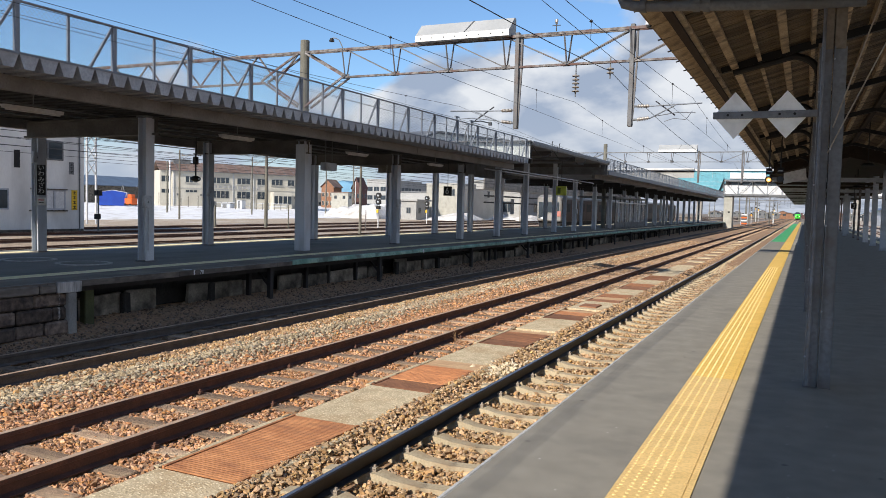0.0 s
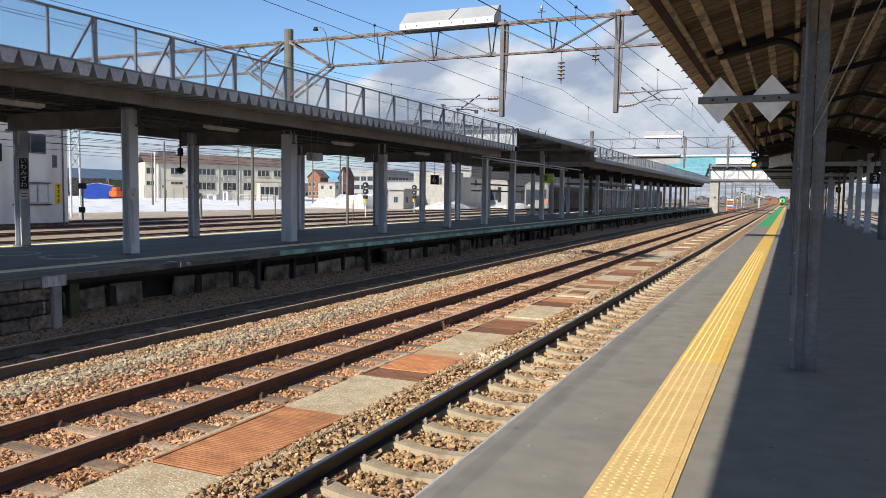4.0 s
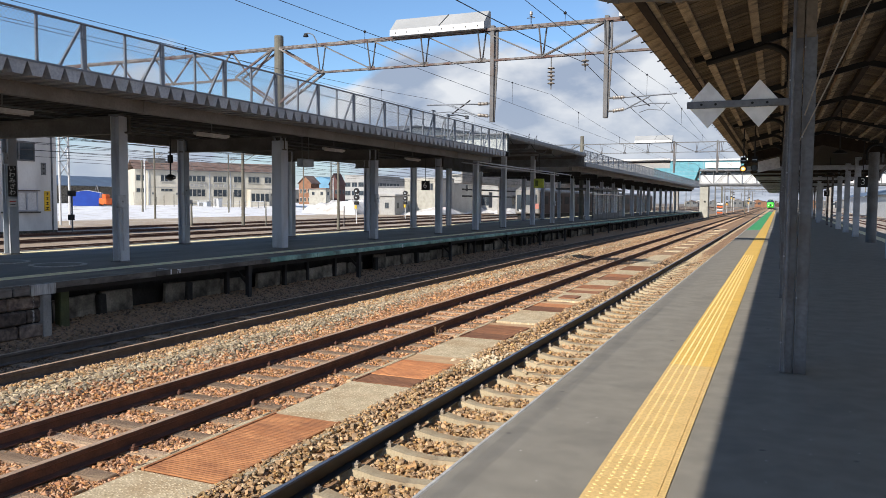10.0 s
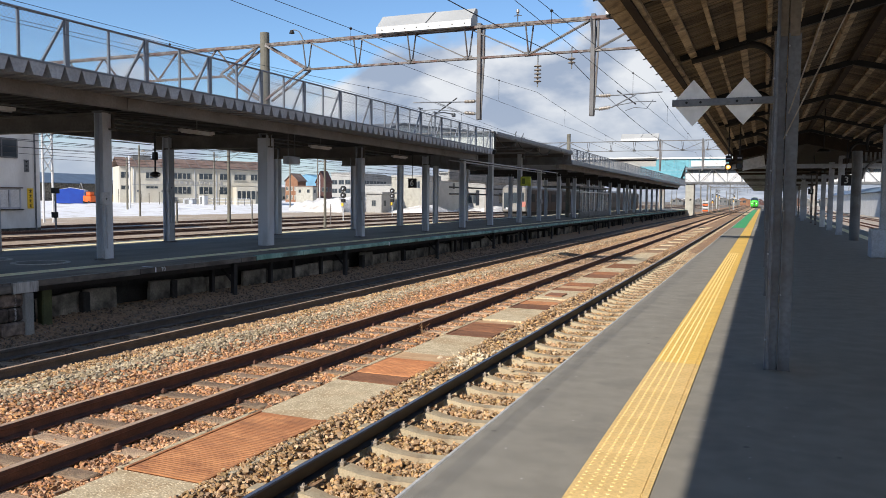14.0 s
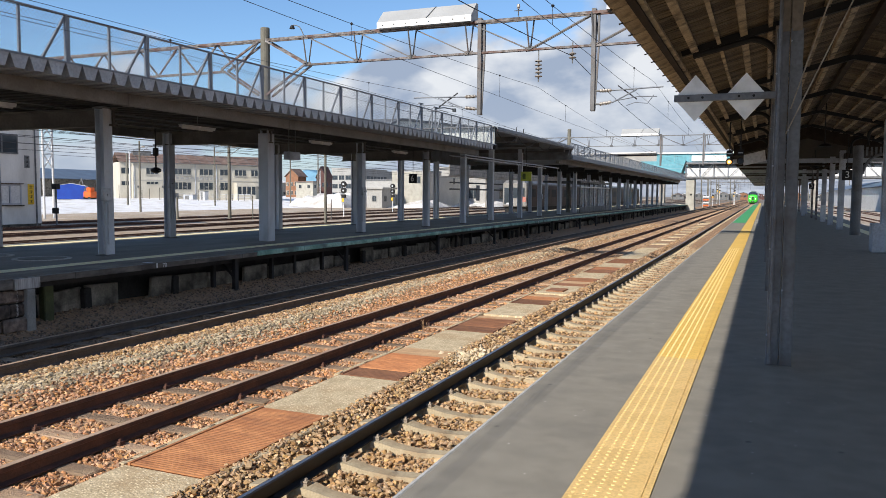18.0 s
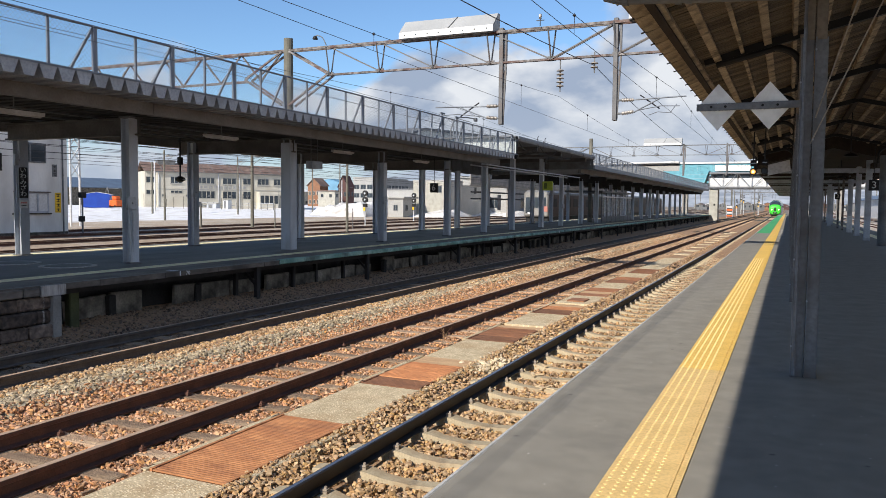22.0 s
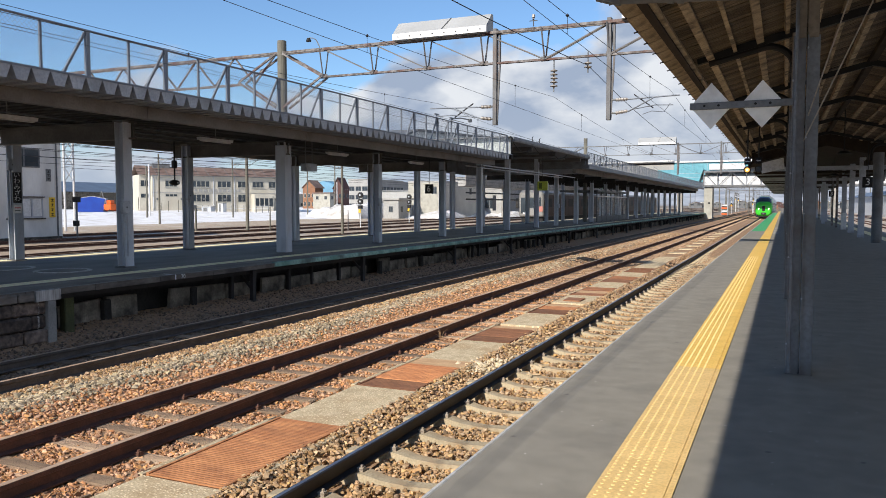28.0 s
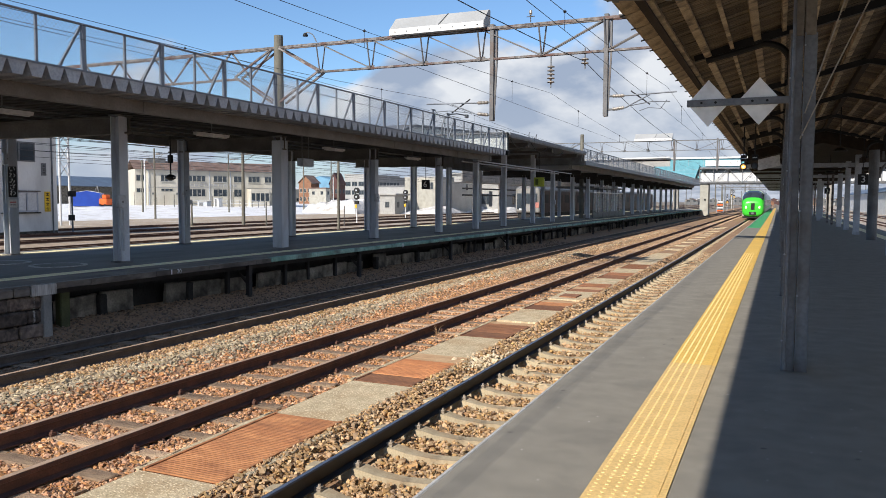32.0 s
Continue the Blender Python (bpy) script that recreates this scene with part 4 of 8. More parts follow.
def portal(y, x0, x1, arms, pole_x, boxes, z_top=6.5, z_low=5.6, label="", k=1.0, steel=M_GANTRY):
    root = thing("catenary_portal", (0, y, -1.2), label, "catenary portal", "catenary portals")
    zt, zl = z_top + 1.2, z_low + 1.2
    for dy in (-0.09, 0.09):
        part("upper_chord", Shape().bar((x0, dy, zt), (x1, dy, zt), 0.06 * k, 0.08 * k), steel, root)
        part("lower_chord", Shape().bar((pole_x + 1.7, dy * 0.4, zl), (x1, dy * 0.4, zl), 0.04 * k, 0.06 * k), steel, root)
    part("lower_chord", Shape().bar((x0, 0, zl - 0.05), (pole_x - 1.7, 0, zl - 0.05), 0.06 * k, 0.08 * k), steel, root)
    part("pole", Shape().tube([(pole_x, 0, 0), (pole_x, 0, 8.12)], 0.19, 16, 0.155), M_POLE, root, "round grey concrete pole", smooth=False)
    # web members
    xs = np.arange(pole_x + 1.68, x1, 1.9)
    for i, x in enumerate(xs):
        for dx in (-0.06, 0.06):
            part("web_post", Shape().bar((x, dx, zl), (x + dx * 1.3, dx * 2.5, zt), 0.035 * k), M_DROP, root)
        part("gusset", Shape().box(x - 0.12, x + 0.12, -0.012, 0.012, zl - 0.05, zl + 0.09), M_DROP, root)
        if i + 1 < len(xs):
            down = x < -7.0
            for dy in (-0.05, 0.05):
                part("diagonal", Shape().bar((x, dy, zt if down else zl), (xs[i + 1], dy, zl if down else zt), 0.05 * k, 0.035 * k), M_DROP, root)
    for sx in (-1, 1):
        for dy in (-0.18, 0.18):
            part("knee_brace", Shape().bar((pole_x + sx * 0.15, dy, zt - 0.05), (pole_x + sx * 1.7, dy, zl), 0.06 * k), steel, root)
            part("knee_brace", Shape().bar((pole_x + sx * 0.15, dy, zl - 0.95), (pole_x + sx * 1.7, dy, zl), 0.06 * k), steel, root)
    for x in np.arange(x0 + 0.5, pole_x - 1.8, 1.75):
        part("diagonal", Shape().bar((x, 0, zt), (x + 0.85, 0, zl - 0.05), 0.05 * k), steel, root)
        part("diagonal", Shape().bar((x + 0.85, 0, zl - 0.05), (x + 1.75, 0, zt), 0.05 * k), steel, root)
    for ax in arms:
        a = part("drop_arm", Shape().box(ax - 0.09, ax + 0.03, -0.09, 0.09, 3.76 + 1.2, zt + 0.12, 0.006), M_DROP, root, "grey steel drop arm")
        part("arm_brace", Shape().bar((ax + 0.11, 0, zl), (ax + 0.02, 0, 4.98), 0.05, 0.05), M_DROP, a)
        part("arm_brace", Shape().box(ax + 0.08, ax + 0.13, -0.05, 0.05, zl, zt), M_DROP, a)
    for bx0, bx1 in boxes:
        s = Shape()
        s.prism([(-0.28, zt - 0.0), (-0.28, zt + 0.2), (0.15, zt + 0.62), (0.3, zt + 0.62), (0.3, zt)], bx0, bx1, "x")
        b = part("shield", s, M_HOOD, root, "pale grey sheet-metal hood")
        part("shield_plate", Shape().box(bx0, bx1, -0.3, -0.285, zt + 0.01, zt + 0.2), M_WHITE, b)
        for q in range(8):
            part("rivet", Shape().tube([(bx0 + 0.2 + q * (bx1 - bx0 - 0.4) / 7, -0.31, zt + 0.1), (bx0 + 0.2 + q * (bx1 - bx0 - 0.4) / 7, -0.298, zt + 0.1)], 0.02, 6), M_BLACK, b)
        part("seam", Shape().bar(((bx0 + bx1) / 2 + 0.1, -0.285, zt + 0.21), ((bx0 + bx1) / 2 + 0.25, 0.14, zt + 0.625), 0.025), M_STEEL_DARK, b)
    return root


portal(22.0, -27.0, 6.0, (-7.98, -4.56), -15.75, ((-11.35, -8.2), (-4.2, -2.4)), label="rust-streaked lattice portal carrying the overhead wires")
# the next portal
portal(64.5, -27.0, 6.0, (-7.83, -4.54), -15.4, ((-11.0, -8.0),), 6.2, 5.42, label="slender dark lattice portal further along the tracks", k=0.75, steel=M_STEEL_DARK)


def plain_portal(y):
    root = thing("catenary_portal", (0, y, -1.2), "plain distant catenary portal across the tracks", "catenary portal", "catenary portals")
    for x in (-18.0, 8.5):
        part("pole", Shape().tube([(x, 0, 0), (x, 0, 8.0)], 0.16, 10), M_POLE, root)
    for z in (6.6, 7.5):
        part("chord", Shape().bar((-18, 0, z), (8.5, 0, z), 0.12), M_STEEL_DARK, root)
    for i in range(12):
        part("diagonal", Shape().bar((-18 + 2.2 * i, 0, 6.6 + 0.9 * (i % 2)), (-15.8 + 2.2 * i, 0, 7.5 - 0.9 * (i % 2)), 0.07), M_STEEL_DARK, root)
    for x in (-7.9, -4.55):
        part("drop_arm", Shape().box(x - 0.06, x + 0.06, -0.06, 0.06, 4.9, 7.6), M_GALV, root)


for y in (205, 250, 296):
    plain_portal(y)


def portal_fittings():
    """Small lamp, stubs and wire holders on the first portal."""
    r = thing("portal_lamp", (-14.1, 21.7, 6.54), "small dark floodlight on a bent bracket", "lamp")
    part("bracket", Shape().tube([(0, 0.1, 0), (-0.08, 0.1, 0.16), (-0.14, 0.08, 0.26), (-0.24, 0.05, 0.31), (-0.36, 0.05, 0.33)], 0.018, 6), M_STEEL_DARK, r)
    part("head", Shape().turned([(0.0, 0.06), (0.05, 0.05), (0.09, -0.04), (0.085, -0.06), (0.0, -0.05)], 12, (-0.4, 0.05, 0.27)), M_BLACK, r)
    for x, z, h in ((-6.77, 6.54, 0.3),):
        r = thing("wire_holder", (x, 21.8, z), "short pin insulator standing on the portal beam", "insulator", "pin insulators on the portal")
        part("pin", Shape().tube([(0, 0, 0), (0, 0, h)], 0.014, 6), M_WIRE, r)
        part("cap", Shape().turned([(0.0, 0.1), (0.04, 0.08), (0.05, 0.0), (0.02, -0.02), (0.05, -0.05), (0.0, -0.06)], 10, (0, 0, h - 0.04)), M_INSUL, r)
        part("stay", Shape().bar((-0.12, 0, h * 0.55), (0.12, 0, h * 0.55), 0.02), M_WIRE, r)


portal_fittings()


def catenary():
    def sag(x, a, b, za, zb, dip):
        pts = []
        for i in range(17):
            u = i / 16
            pts.append((x, a + (b - a) * u, za + (zb - za) * u - dip * 4 * u * (1 - u)))
        return pts
    for x in (-2.9, -6.2, -9.9):
        root = thing("overhead_line", (x, 22, 3.82), "contact wire and messenger wire over a track", "overhead line", "overhead lines")
        spans = [(-22, 22), (22, 64.5), (64.5, 108), (108, 152)]
        for a, b in spans:
            part("messenger_wire", Shape().tube([(0, q[1] - 22, q[2] - 3.82) for q in sag(0, a, b, 4.5, 4.5, 0.55)], 0.0048, 5), M_WIRE, root)
            part("contact_wire", Shape().tube([(0, a - 22, 0), (0, b - 22, 0)], 0.0045, 5), M_WIRE_COPPER, root)
            for u in (0.08, 0.25, 0.42, 0.58, 0.75, 0.92):
                z = 0.68 - 0.55 * 4 * u * (1 - u)
                part("dropper", Shape().tube([(0, a + (b - a) * u - 22, 0), (0, a + (b - a) * u - 22, z)], 0.004, 4), M_WIRE, root)
                part("clamp", Shape().turned([(0.0, z + 0.03), (0.03, z), (0.0, z - 0.03)], 6, (0, a + (b - a) * u - 22, 0)), M_WIRE, root)
    for x, z, dip in ((-5.2, 5.34, 0.75), (-21.0, 7.25, 0.1), (-21.0, 6.75, 0.2)):
        root = thing("feeder_wire", (x, 22, z), "dark feeder wire strung between portals", "wire", "feeder wires")
        for a, b in ((-22, 22), (22, 64.5), (64.5, 108)):
            part("wire_span", Shape().tube([(0, q[1] - 22, q[2] - z) for q in sag(0, a, b, z, z, dip)], 0.01, 5), M_WIRE, root)


catenary()


def insulator(at, n, vertical=True, label="brown-stained porcelain string insulator"):
    root = thing("insulator", at, label, "insulator", "line insulators")
    disc = Shape().turned([(0.02, 0.0), (0.05, -0.012), (0.105, -0.035), (0.11, -0.055), (0.04, -0.05), (0.03, -0.075), (0.02, -0.11)], 14).mesh("disc", M_INSUL, True)
    for i in range(n):
        part("disc", disc, None, root, at=(0, 0, -0.11 * i))
    part("rod", Shape().tube([(0, 0, 0.28), (0, 0, -0.11 * n - 0.1)], 0.018, 6), M_STEEL_DARK, root)
    return root


insulator((-6.2, 22, 5.3), 5)
insulator((-5.2, 22, 5.45), 2)


def registration(ax, wx, label):
    """Bracket tubes with ribbed insulators from a drop arm to the wires of a track."""
    root = thing("registration_bracket", (ax, 22, 3.9), label, "wire bracket", "wire brackets")
    d = 1 if wx > ax else -1
    for z in (0.42, 0.05):
        k = 0.13 * (z < 0.2)
        core = part("insulator_core", Shape().tube([(d * 0.17, 0, z), (d * 0.5, 0, z + 0.33 * k)], 0.03, 8), M_INSUL, root)
        for i in range(7):
            x = d * (0.18 + 0.045 * i)
            part("insulator_rib", Shape().tube([(x, 0, z + 0.045 * i * k), (x + d * 0.02, 0, z + 0.045 * i * k)], 0.055, 10), M_INSUL, core)
        part("socket", Shape().tube([(d * 0.02, 0, z), (d * 0.2, 0, z)], 0.03, 8), M_STEEL_DARK, root)
    L = wx - ax
    part("top_tube", Shape().tube([(d * 0.5, 0, 0.42), (L * 1.15, 0, 0.46)], 0.022, 8), M_GALV, root)
    part("diagonal_tube", Shape().tube([(d * 0.5, 0, 0.07), (L * 0.72, 0, 0.42)], 0.022, 8), M_GALV, root)
    part("steady_arm", Shape().tube([(L * 0.35, 0, 0.12), (L * 0.75, 0, 0.22), (L * 1.05, 0, 0.2)], 0.015, 6), M_GALV, root)
    part("clip_rod", Shape().tube([(L * 0.4, 0.05, 0.55), (L * 0.72, 0.05, 0.15)], 0.02, 6), M_WIRE, root)
    part("wire_hook", Shape().tube([(L * 0.55, 0, -0.02), (L * 0.7, 0, 0.06), (L * 0.9, 0, 0.02), (L * 1.0, 0, 0.25 - 0.0)], 0.012, 6), M_GALV, root)


registration(-4.56, -2.9, "galvanised bracket with white ribbed insulators over the near track")
registration(-7.98, -9.9, "galvanised bracket with white ribbed insulators over the far track")


# ---- near roof ----
EAVE_X, EAVE_Z, RIDGE_X, SLOPE = -1.52, 3.44, 1.57, 0.29


def near_roof():
    root = thing("canopy", (EAVE_X, 0, EAVE_Z), "old gabled platform roof of bare boards on steel arms", "platform canopy")
    ang = math.degrees(math.atan(SLOPE))
    run = (RIDGE_X - EAVE_X)
    ln = run / math.cos(radians(ang))
    rnd = random.Random(12)
    bd = [Shape().box(0, ln, 0.0, w - 0.016, 0.0, 0.018).mesh("roof_board", M_WOOD) for w in (0.17, 0.22, 0.28)]
    # boards run down the slope
    y = -2.0
    i = 0
    while y < 36.3 and i < 260:
        k = rnd.randrange(3)
        part("roof_board", bd[k], None, root, at=pose(0, y, rnd.uniform(0, 0.009), 0, -ang, rnd.uniform(-0.12, 0.12)))
        y += (0.17, 0.22, 0.28)[k] + rnd.choice((0, 0, 0.01))
        i += 1
    part("board_run", Shape().box(0, ln, y, 36.5, 0, 0.018), M_WOOD, root, at=pose(0, 0, 0, 0, -ang, 0))
    turn = pose(run * 2, 0, 0, 0, 180 + ang, 0)
    y = 4.0
    while y < 36.2:
        k = rnd.randrange(3)
        part("roof_board", bd[k], None, root, at=turn @ pose(0, y, -0.018 - rnd.uniform(0, 0.009), 0, 0, rnd.uniform(-0.12, 0.12)))
        y += (0.17, 0.22, 0.28)[k] + rnd.choice((0, 0, 0.01))
    part("board_run", Shape().box(0, ln, -2, 3.98, -0.018, 0), M_WOOD, root, at=turn)
    part("roof_cover", Shape().box(-0.08, ln, -2, 36.5, 0.03, 0.06), M_STEEL_DARK, root, at=pose(0, 0, 0, 0, -ang, 0))
    part("roof_cover", Shape().box(-0.08, ln, -2, 36.5, -0.06, -0.03), M_STEEL_DARK, root, at=pose(run * 2, 0, 0, 0, 180 + ang, 0))
    part("eave_fascia", Shape().box(-0.105, -0.084, -2, 36.5, -0.03, 0.03), M_WOOD_RAFTER, root)
    part("ridge_cap", Shape().prism([(run - 0.35, run * SLOPE - 0.02), (run, run * SLOPE + 0.09), (run + 0.35, run * SLOPE - 0.02), (run + 0.35, run * SLOPE + 0.04), (run, run * SLOPE + 0.16), (run - 0.35, run * SLOPE + 0.04)], -2, 36.5), M_STEEL_DARK, root)
    part("ridge_board", Shape().box(run - 0.06, run + 0.06, -2, 36.5, run * SLOPE - 0.14, run * SLOPE - 0.02), M_DARKWOOD, root)
    # purlins along the roof
    for i, u in enumerate((0.12, 0.2, 0.45, 0.82, 1.15, 1.54, 1.9, 2.3, 2.7)):
        m, w, h = (M_DARKWOOD, 0.08, 0.13) if i == 0 else (M_WOOD_RAFTER, 0.1 if i % 2 == 0 else 0.055, 0.08)
        part("purlin", Shape().box(u, u + w, -2, 36.5, -h, -0.002), m, root, at=pose(0, 0, 0, 0, -ang, 0))
        part("purlin", Shape().box(u, u + w, -2, 36.5, 0.002, h), M_WOOD_RAFTER, root, at=pose(run * 2, 0, 0, 0, 180 + ang, 0))
    y = -1.9
    me = Shape().box(-0.082, 0.12, 0.004, 0.69, -0.03, -0.006, 0.003).mesh("eave_board", M_WOOD_RAFTER)
    nail = Shape().tube([(-0.14, 0.0, -0.02), (-0.06, 0.0, -0.02)], 0.01, 5).mesh("eave_nail", M_BLACK)
    while y < 35.7:
        b = part("eave_board", me, None, root, at=pose(0, y, 0, 0, -ang, 0))
        part("eave_nail", nail, None, b)
        y += 0.7
    return root


POST_Y = [6.85 + 5.35 * i for i in range(6)]


def roof_arms():
    """Bent steel arms that carry the roof from each pair of posts."""
    rz = EAVE_Z + SLOPE * (RIDGE_X - EAVE_X)
    first = None
    for y in POST_Y:
        if first is None:
            first = thing("roof_frame", (RIDGE_X, y, EAVE_Z), "dark bent steel roof arms with curved knees", "roof frame", "roof frames of the old canopy")
            for sx in (-1, 1):
                a0, a1 = sx * (RIDGE_X - EAVE_X - 0.3), 0.0
                s = Shape()
                s.bar((a0, 0, 0.06 - 0.08 + SLOPE * 0.3), (0, 0, rz - EAVE_Z - 0.16), 0.09, 0.11)
                part("arm", s, M_BLACK, first)
                xp = sx * 1.41
                pts = []
                pts.append((xp + sx * 0.06, 0, -0.4))
                for k in range(9):
                    w = math.pi / 2 * k / 8
                    pts.append((xp + sx * (0.06 + 0.36 * (1 - math.cos(w))), 0, -0.1 + 0.31 * math.sin(w)))
                pts.append((a0 * 0.94, 0, 0.02))
                part("knee", Shape().tube(pts, 0.05, 8), M_BLACK, first)
        else:
            copy_thing(first, Matrix.Translation((RIDGE_X, y, EAVE_Z)))


def canopy_posts():
    h = EAVE_Z + SLOPE * 1.6 - 0.1
    # two steel channels with their open sides to the tracks
    ch = []
    for x in (-0.05, 0.05):
        w, d, t = 0.046, 0.1, 0.01
        prof = [(x - w, -d), (x - w + t, -d), (x - w + t, d - t), (x + w - t, d - t), (x + w - t, -d + 0.03), (x + w, -d + 0.03), (x + w, d), (x - w, d)]
        s = Shape().prism(prof, 0, 2.7, "z")
        s.box(x - w + t, x + w - t, -d + 0.022, -d + 0.032, 0, 2.7)
        ch.append(s.mesh("channel", M_POST))
    wm = [Shape().box(-0.08, -0.003, -0.09, 0.09, 2.68, h, 0.006).mesh("timber_head", M_POSTWOOD), Shape().box(0.003, 0.085, -0.09, 0.09, 2.68, h, 0.006).mesh("timber_head", M_POSTWOOD)]
    foot = Shape().box(-0.1, 0.1, -0.08, 0.11, 0.0, 0.008).mesh("foot_plate", M_STEEL_DARK)
    bolt = Shape().tube([(0, -0.012, 0), (0, 0, 0)], 0.008, 6).mesh("bolt", M_STEEL)
    first = None
    for x in (0.15,):
        for i, y in enumerate(POST_Y + [POST_Y[-1] + 5.35 * k for k in range(1, 16)]):
            if first is None:
                first = thing("canopy_post", (x, y, 0), "grey post of twin steel channels with a timber head", "post", "posts of the old canopy")
                for me in ch:
                    part("channel", me, None, first)
                for me in wm:
                    part("timber_head", me, None, first)
                part("foot_plate", foot, None, first)
                for k, z in enumerate((0.25, 0.62, 0.95, 1.3, 1.62, 1.9, 2.35, 2.6)):
                    part("bolt", bolt, None, first, at=(0.008 if k % 2 else -0.094, -0.1, z))
            else:
                copy_thing(first, Matrix.Translation((x, y, 0)))


def roof_lantern():
    """The pale glazed gable that stands on the opposite roofs, and the lamp and posts before it."""
    root = thing("roof_lantern", (-19.6, 38.3, 0), "pale frosted clerestory standing on the platform roofs", "roof lantern")
    frost = mat("frosted_panels_roof", (0.78, 0.82, 0.81), (0.7, 0.74, 0.73), 0.35, scale=0.6)
    part("glazed_wall", Shape().prism([(0, 4.385), (0, 5.12), (2.1, 5.62), (9.8, 5.95), (9.8, 4.385)], -0.15, 0.0, "x"), frost, root)
    part("glazed_wall", Shape().prism([(9.8, 3.865), (9.8, 5.95), (18.3, 6.3), (18.3, 3.865)], -0.15, 0.0, "x"), frost, root)
    part("gable_wall", Shape().prism([(-5.2, 4.385), (-5.2, 5.1), (-0.15, 5.1), (-0.15, 4.385)], 0.0, 0.1), frost, root)
    part("eave", Shape().bar((0.06, -0.5, 5.05), (0.06, 2.1, 5.67), 0.3, 0.12), M_STEEL_DARK, root)
    part("eave", Shape().bar((0.06, 2.1, 5.67), (0.06, 18.4, 6.36), 0.3, 0.12), M_STEEL_DARK, root)
    part("roof_sheet", Shape().quad((0, -0.5, 5.1), (0, 2.1, 5.72), (-5.2, 2.1, 5.72), (-5.2, -0.5, 5.1)), M_STEEL_DARK, root)
    part("roof_sheet", Shape().quad((0, 2.1, 5.72), (0, 18.4, 6.41), (-5.2, 18.4, 6.41), (-5.2, 2.1, 5.72)), M_STEEL_DARK, root)
    for k in range(9):
        y = 0.6 + k * 2.1
        z0 = 4.385 if y < 9.8 else 3.865
        part("mullion", Shape().box(0.0, 0.05, y, y + 0.06, z0, 5.2 + 0.06 * k), M_GALV, root)
    lamp = thing("gooseneck_lamp", (-12.0, 27.3, DECK_TOP), "slim curved-arm lamp on the platform roof", "lamp")
    part("arm", Shape().tube([(0, 0, 0), (0, 0.02, 0.6), (0, 0.25, 0.9), (0, 0.8, 1.12), (0, 1.5, 1.22), (0, 2.5, 1.25)], 0.025, 8), M_STEEL_DARK, lamp)
    part("head", Shape().box(-0.06, 0.06, 2.45, 2.65, 1.15, 1.3, 0.02), M_STEEL_DARK, lamp)
    for y in (26.5, 27.9):
        p = thing("roof_post", (-12.0, y, DECK_TOP), "short grey post with a crosspiece on the platform roof", "post", "posts on the platform roof")
        part("shaft", Shape().tube([(0, 0, 0), (0, 0, 1.12)], 0.035, 8), M_GALV, p)
        part("crosspiece", Shape().box(-0.03, 0.03, -0.18, 0.18, 1.1, 1.15), M_GALV, p)


roof_lantern()
near_roof()
roof_arms()
canopy_posts()


# ---- between the tracks ----
def concrete_path():
    rnd = random.Random(21)
    root = thing("drain_path", (-4.76, 0, -1.12), "pale gravelly concrete strip beside the track", "concrete path", kind="structure")
    y = -3.0
    gaps = [5.15 + 3.77 * i for i in range(7)]
    for g in gaps:
        part("path_slab", Shape().box(-0.46, 0.46, y, g - 0.02, 0.0, 0.055, 0.01), M_PATH, root)
        y = g + 2.0
    part("path_slab", Shape().box(-0.46, 0.46, y, 36, 0.0, 0.05), M_PATH, root)
    for i in range(12):
        y = 36.1 + i * 3.6
        part("path_slab", Shape().box(-0.44, 0.46, y, y + rnd.uniform(0.6, 1.1), 0.0, 0.05, 0.01), M_PATH, root)


def grate_strip(y0, y1, bars):
    s = Shape()
    if bars:
        n = max(3, int((y1 - y0) / 0.042))
        for i in range(n):
            y = y0 + (i + 0.5) * (y1 - y0) / n
            s.box(-0.42, 0.42, y - 0.016, y + 0.016, 0.0, 0.014)
        s.box(-0.44, -0.41, y0, y1, -0.02, 0.024)
        s.box(0.41, 0.44, y0, y1, -0.02, 0.024)
        s.box(-0.42, 0.42, y0, y1, -0.034, -0.02)
    else:
        s.box(-0.44, 0.44, y0 + 0.006, y1 - 0.006, -0.02, 0.018, 0.004)
        n = int((y1 - y0) / 0.042)
        for i in range(n):
            y = y0 + (i + 0.5) * (y1 - y0) / n
            s.box(-0.4, 0.4, y - 0.008, y + 0.008, 0.018, 0.0215)
    return s


M_BOARD = mat("sandy_board", (0.62, 0.42, 0.24), (0.5, 0.31, 0.165), 0.9, scale=3, fine=30, stretch=(1, 6, 1), stain=(0.36, 0.19, 0.09))


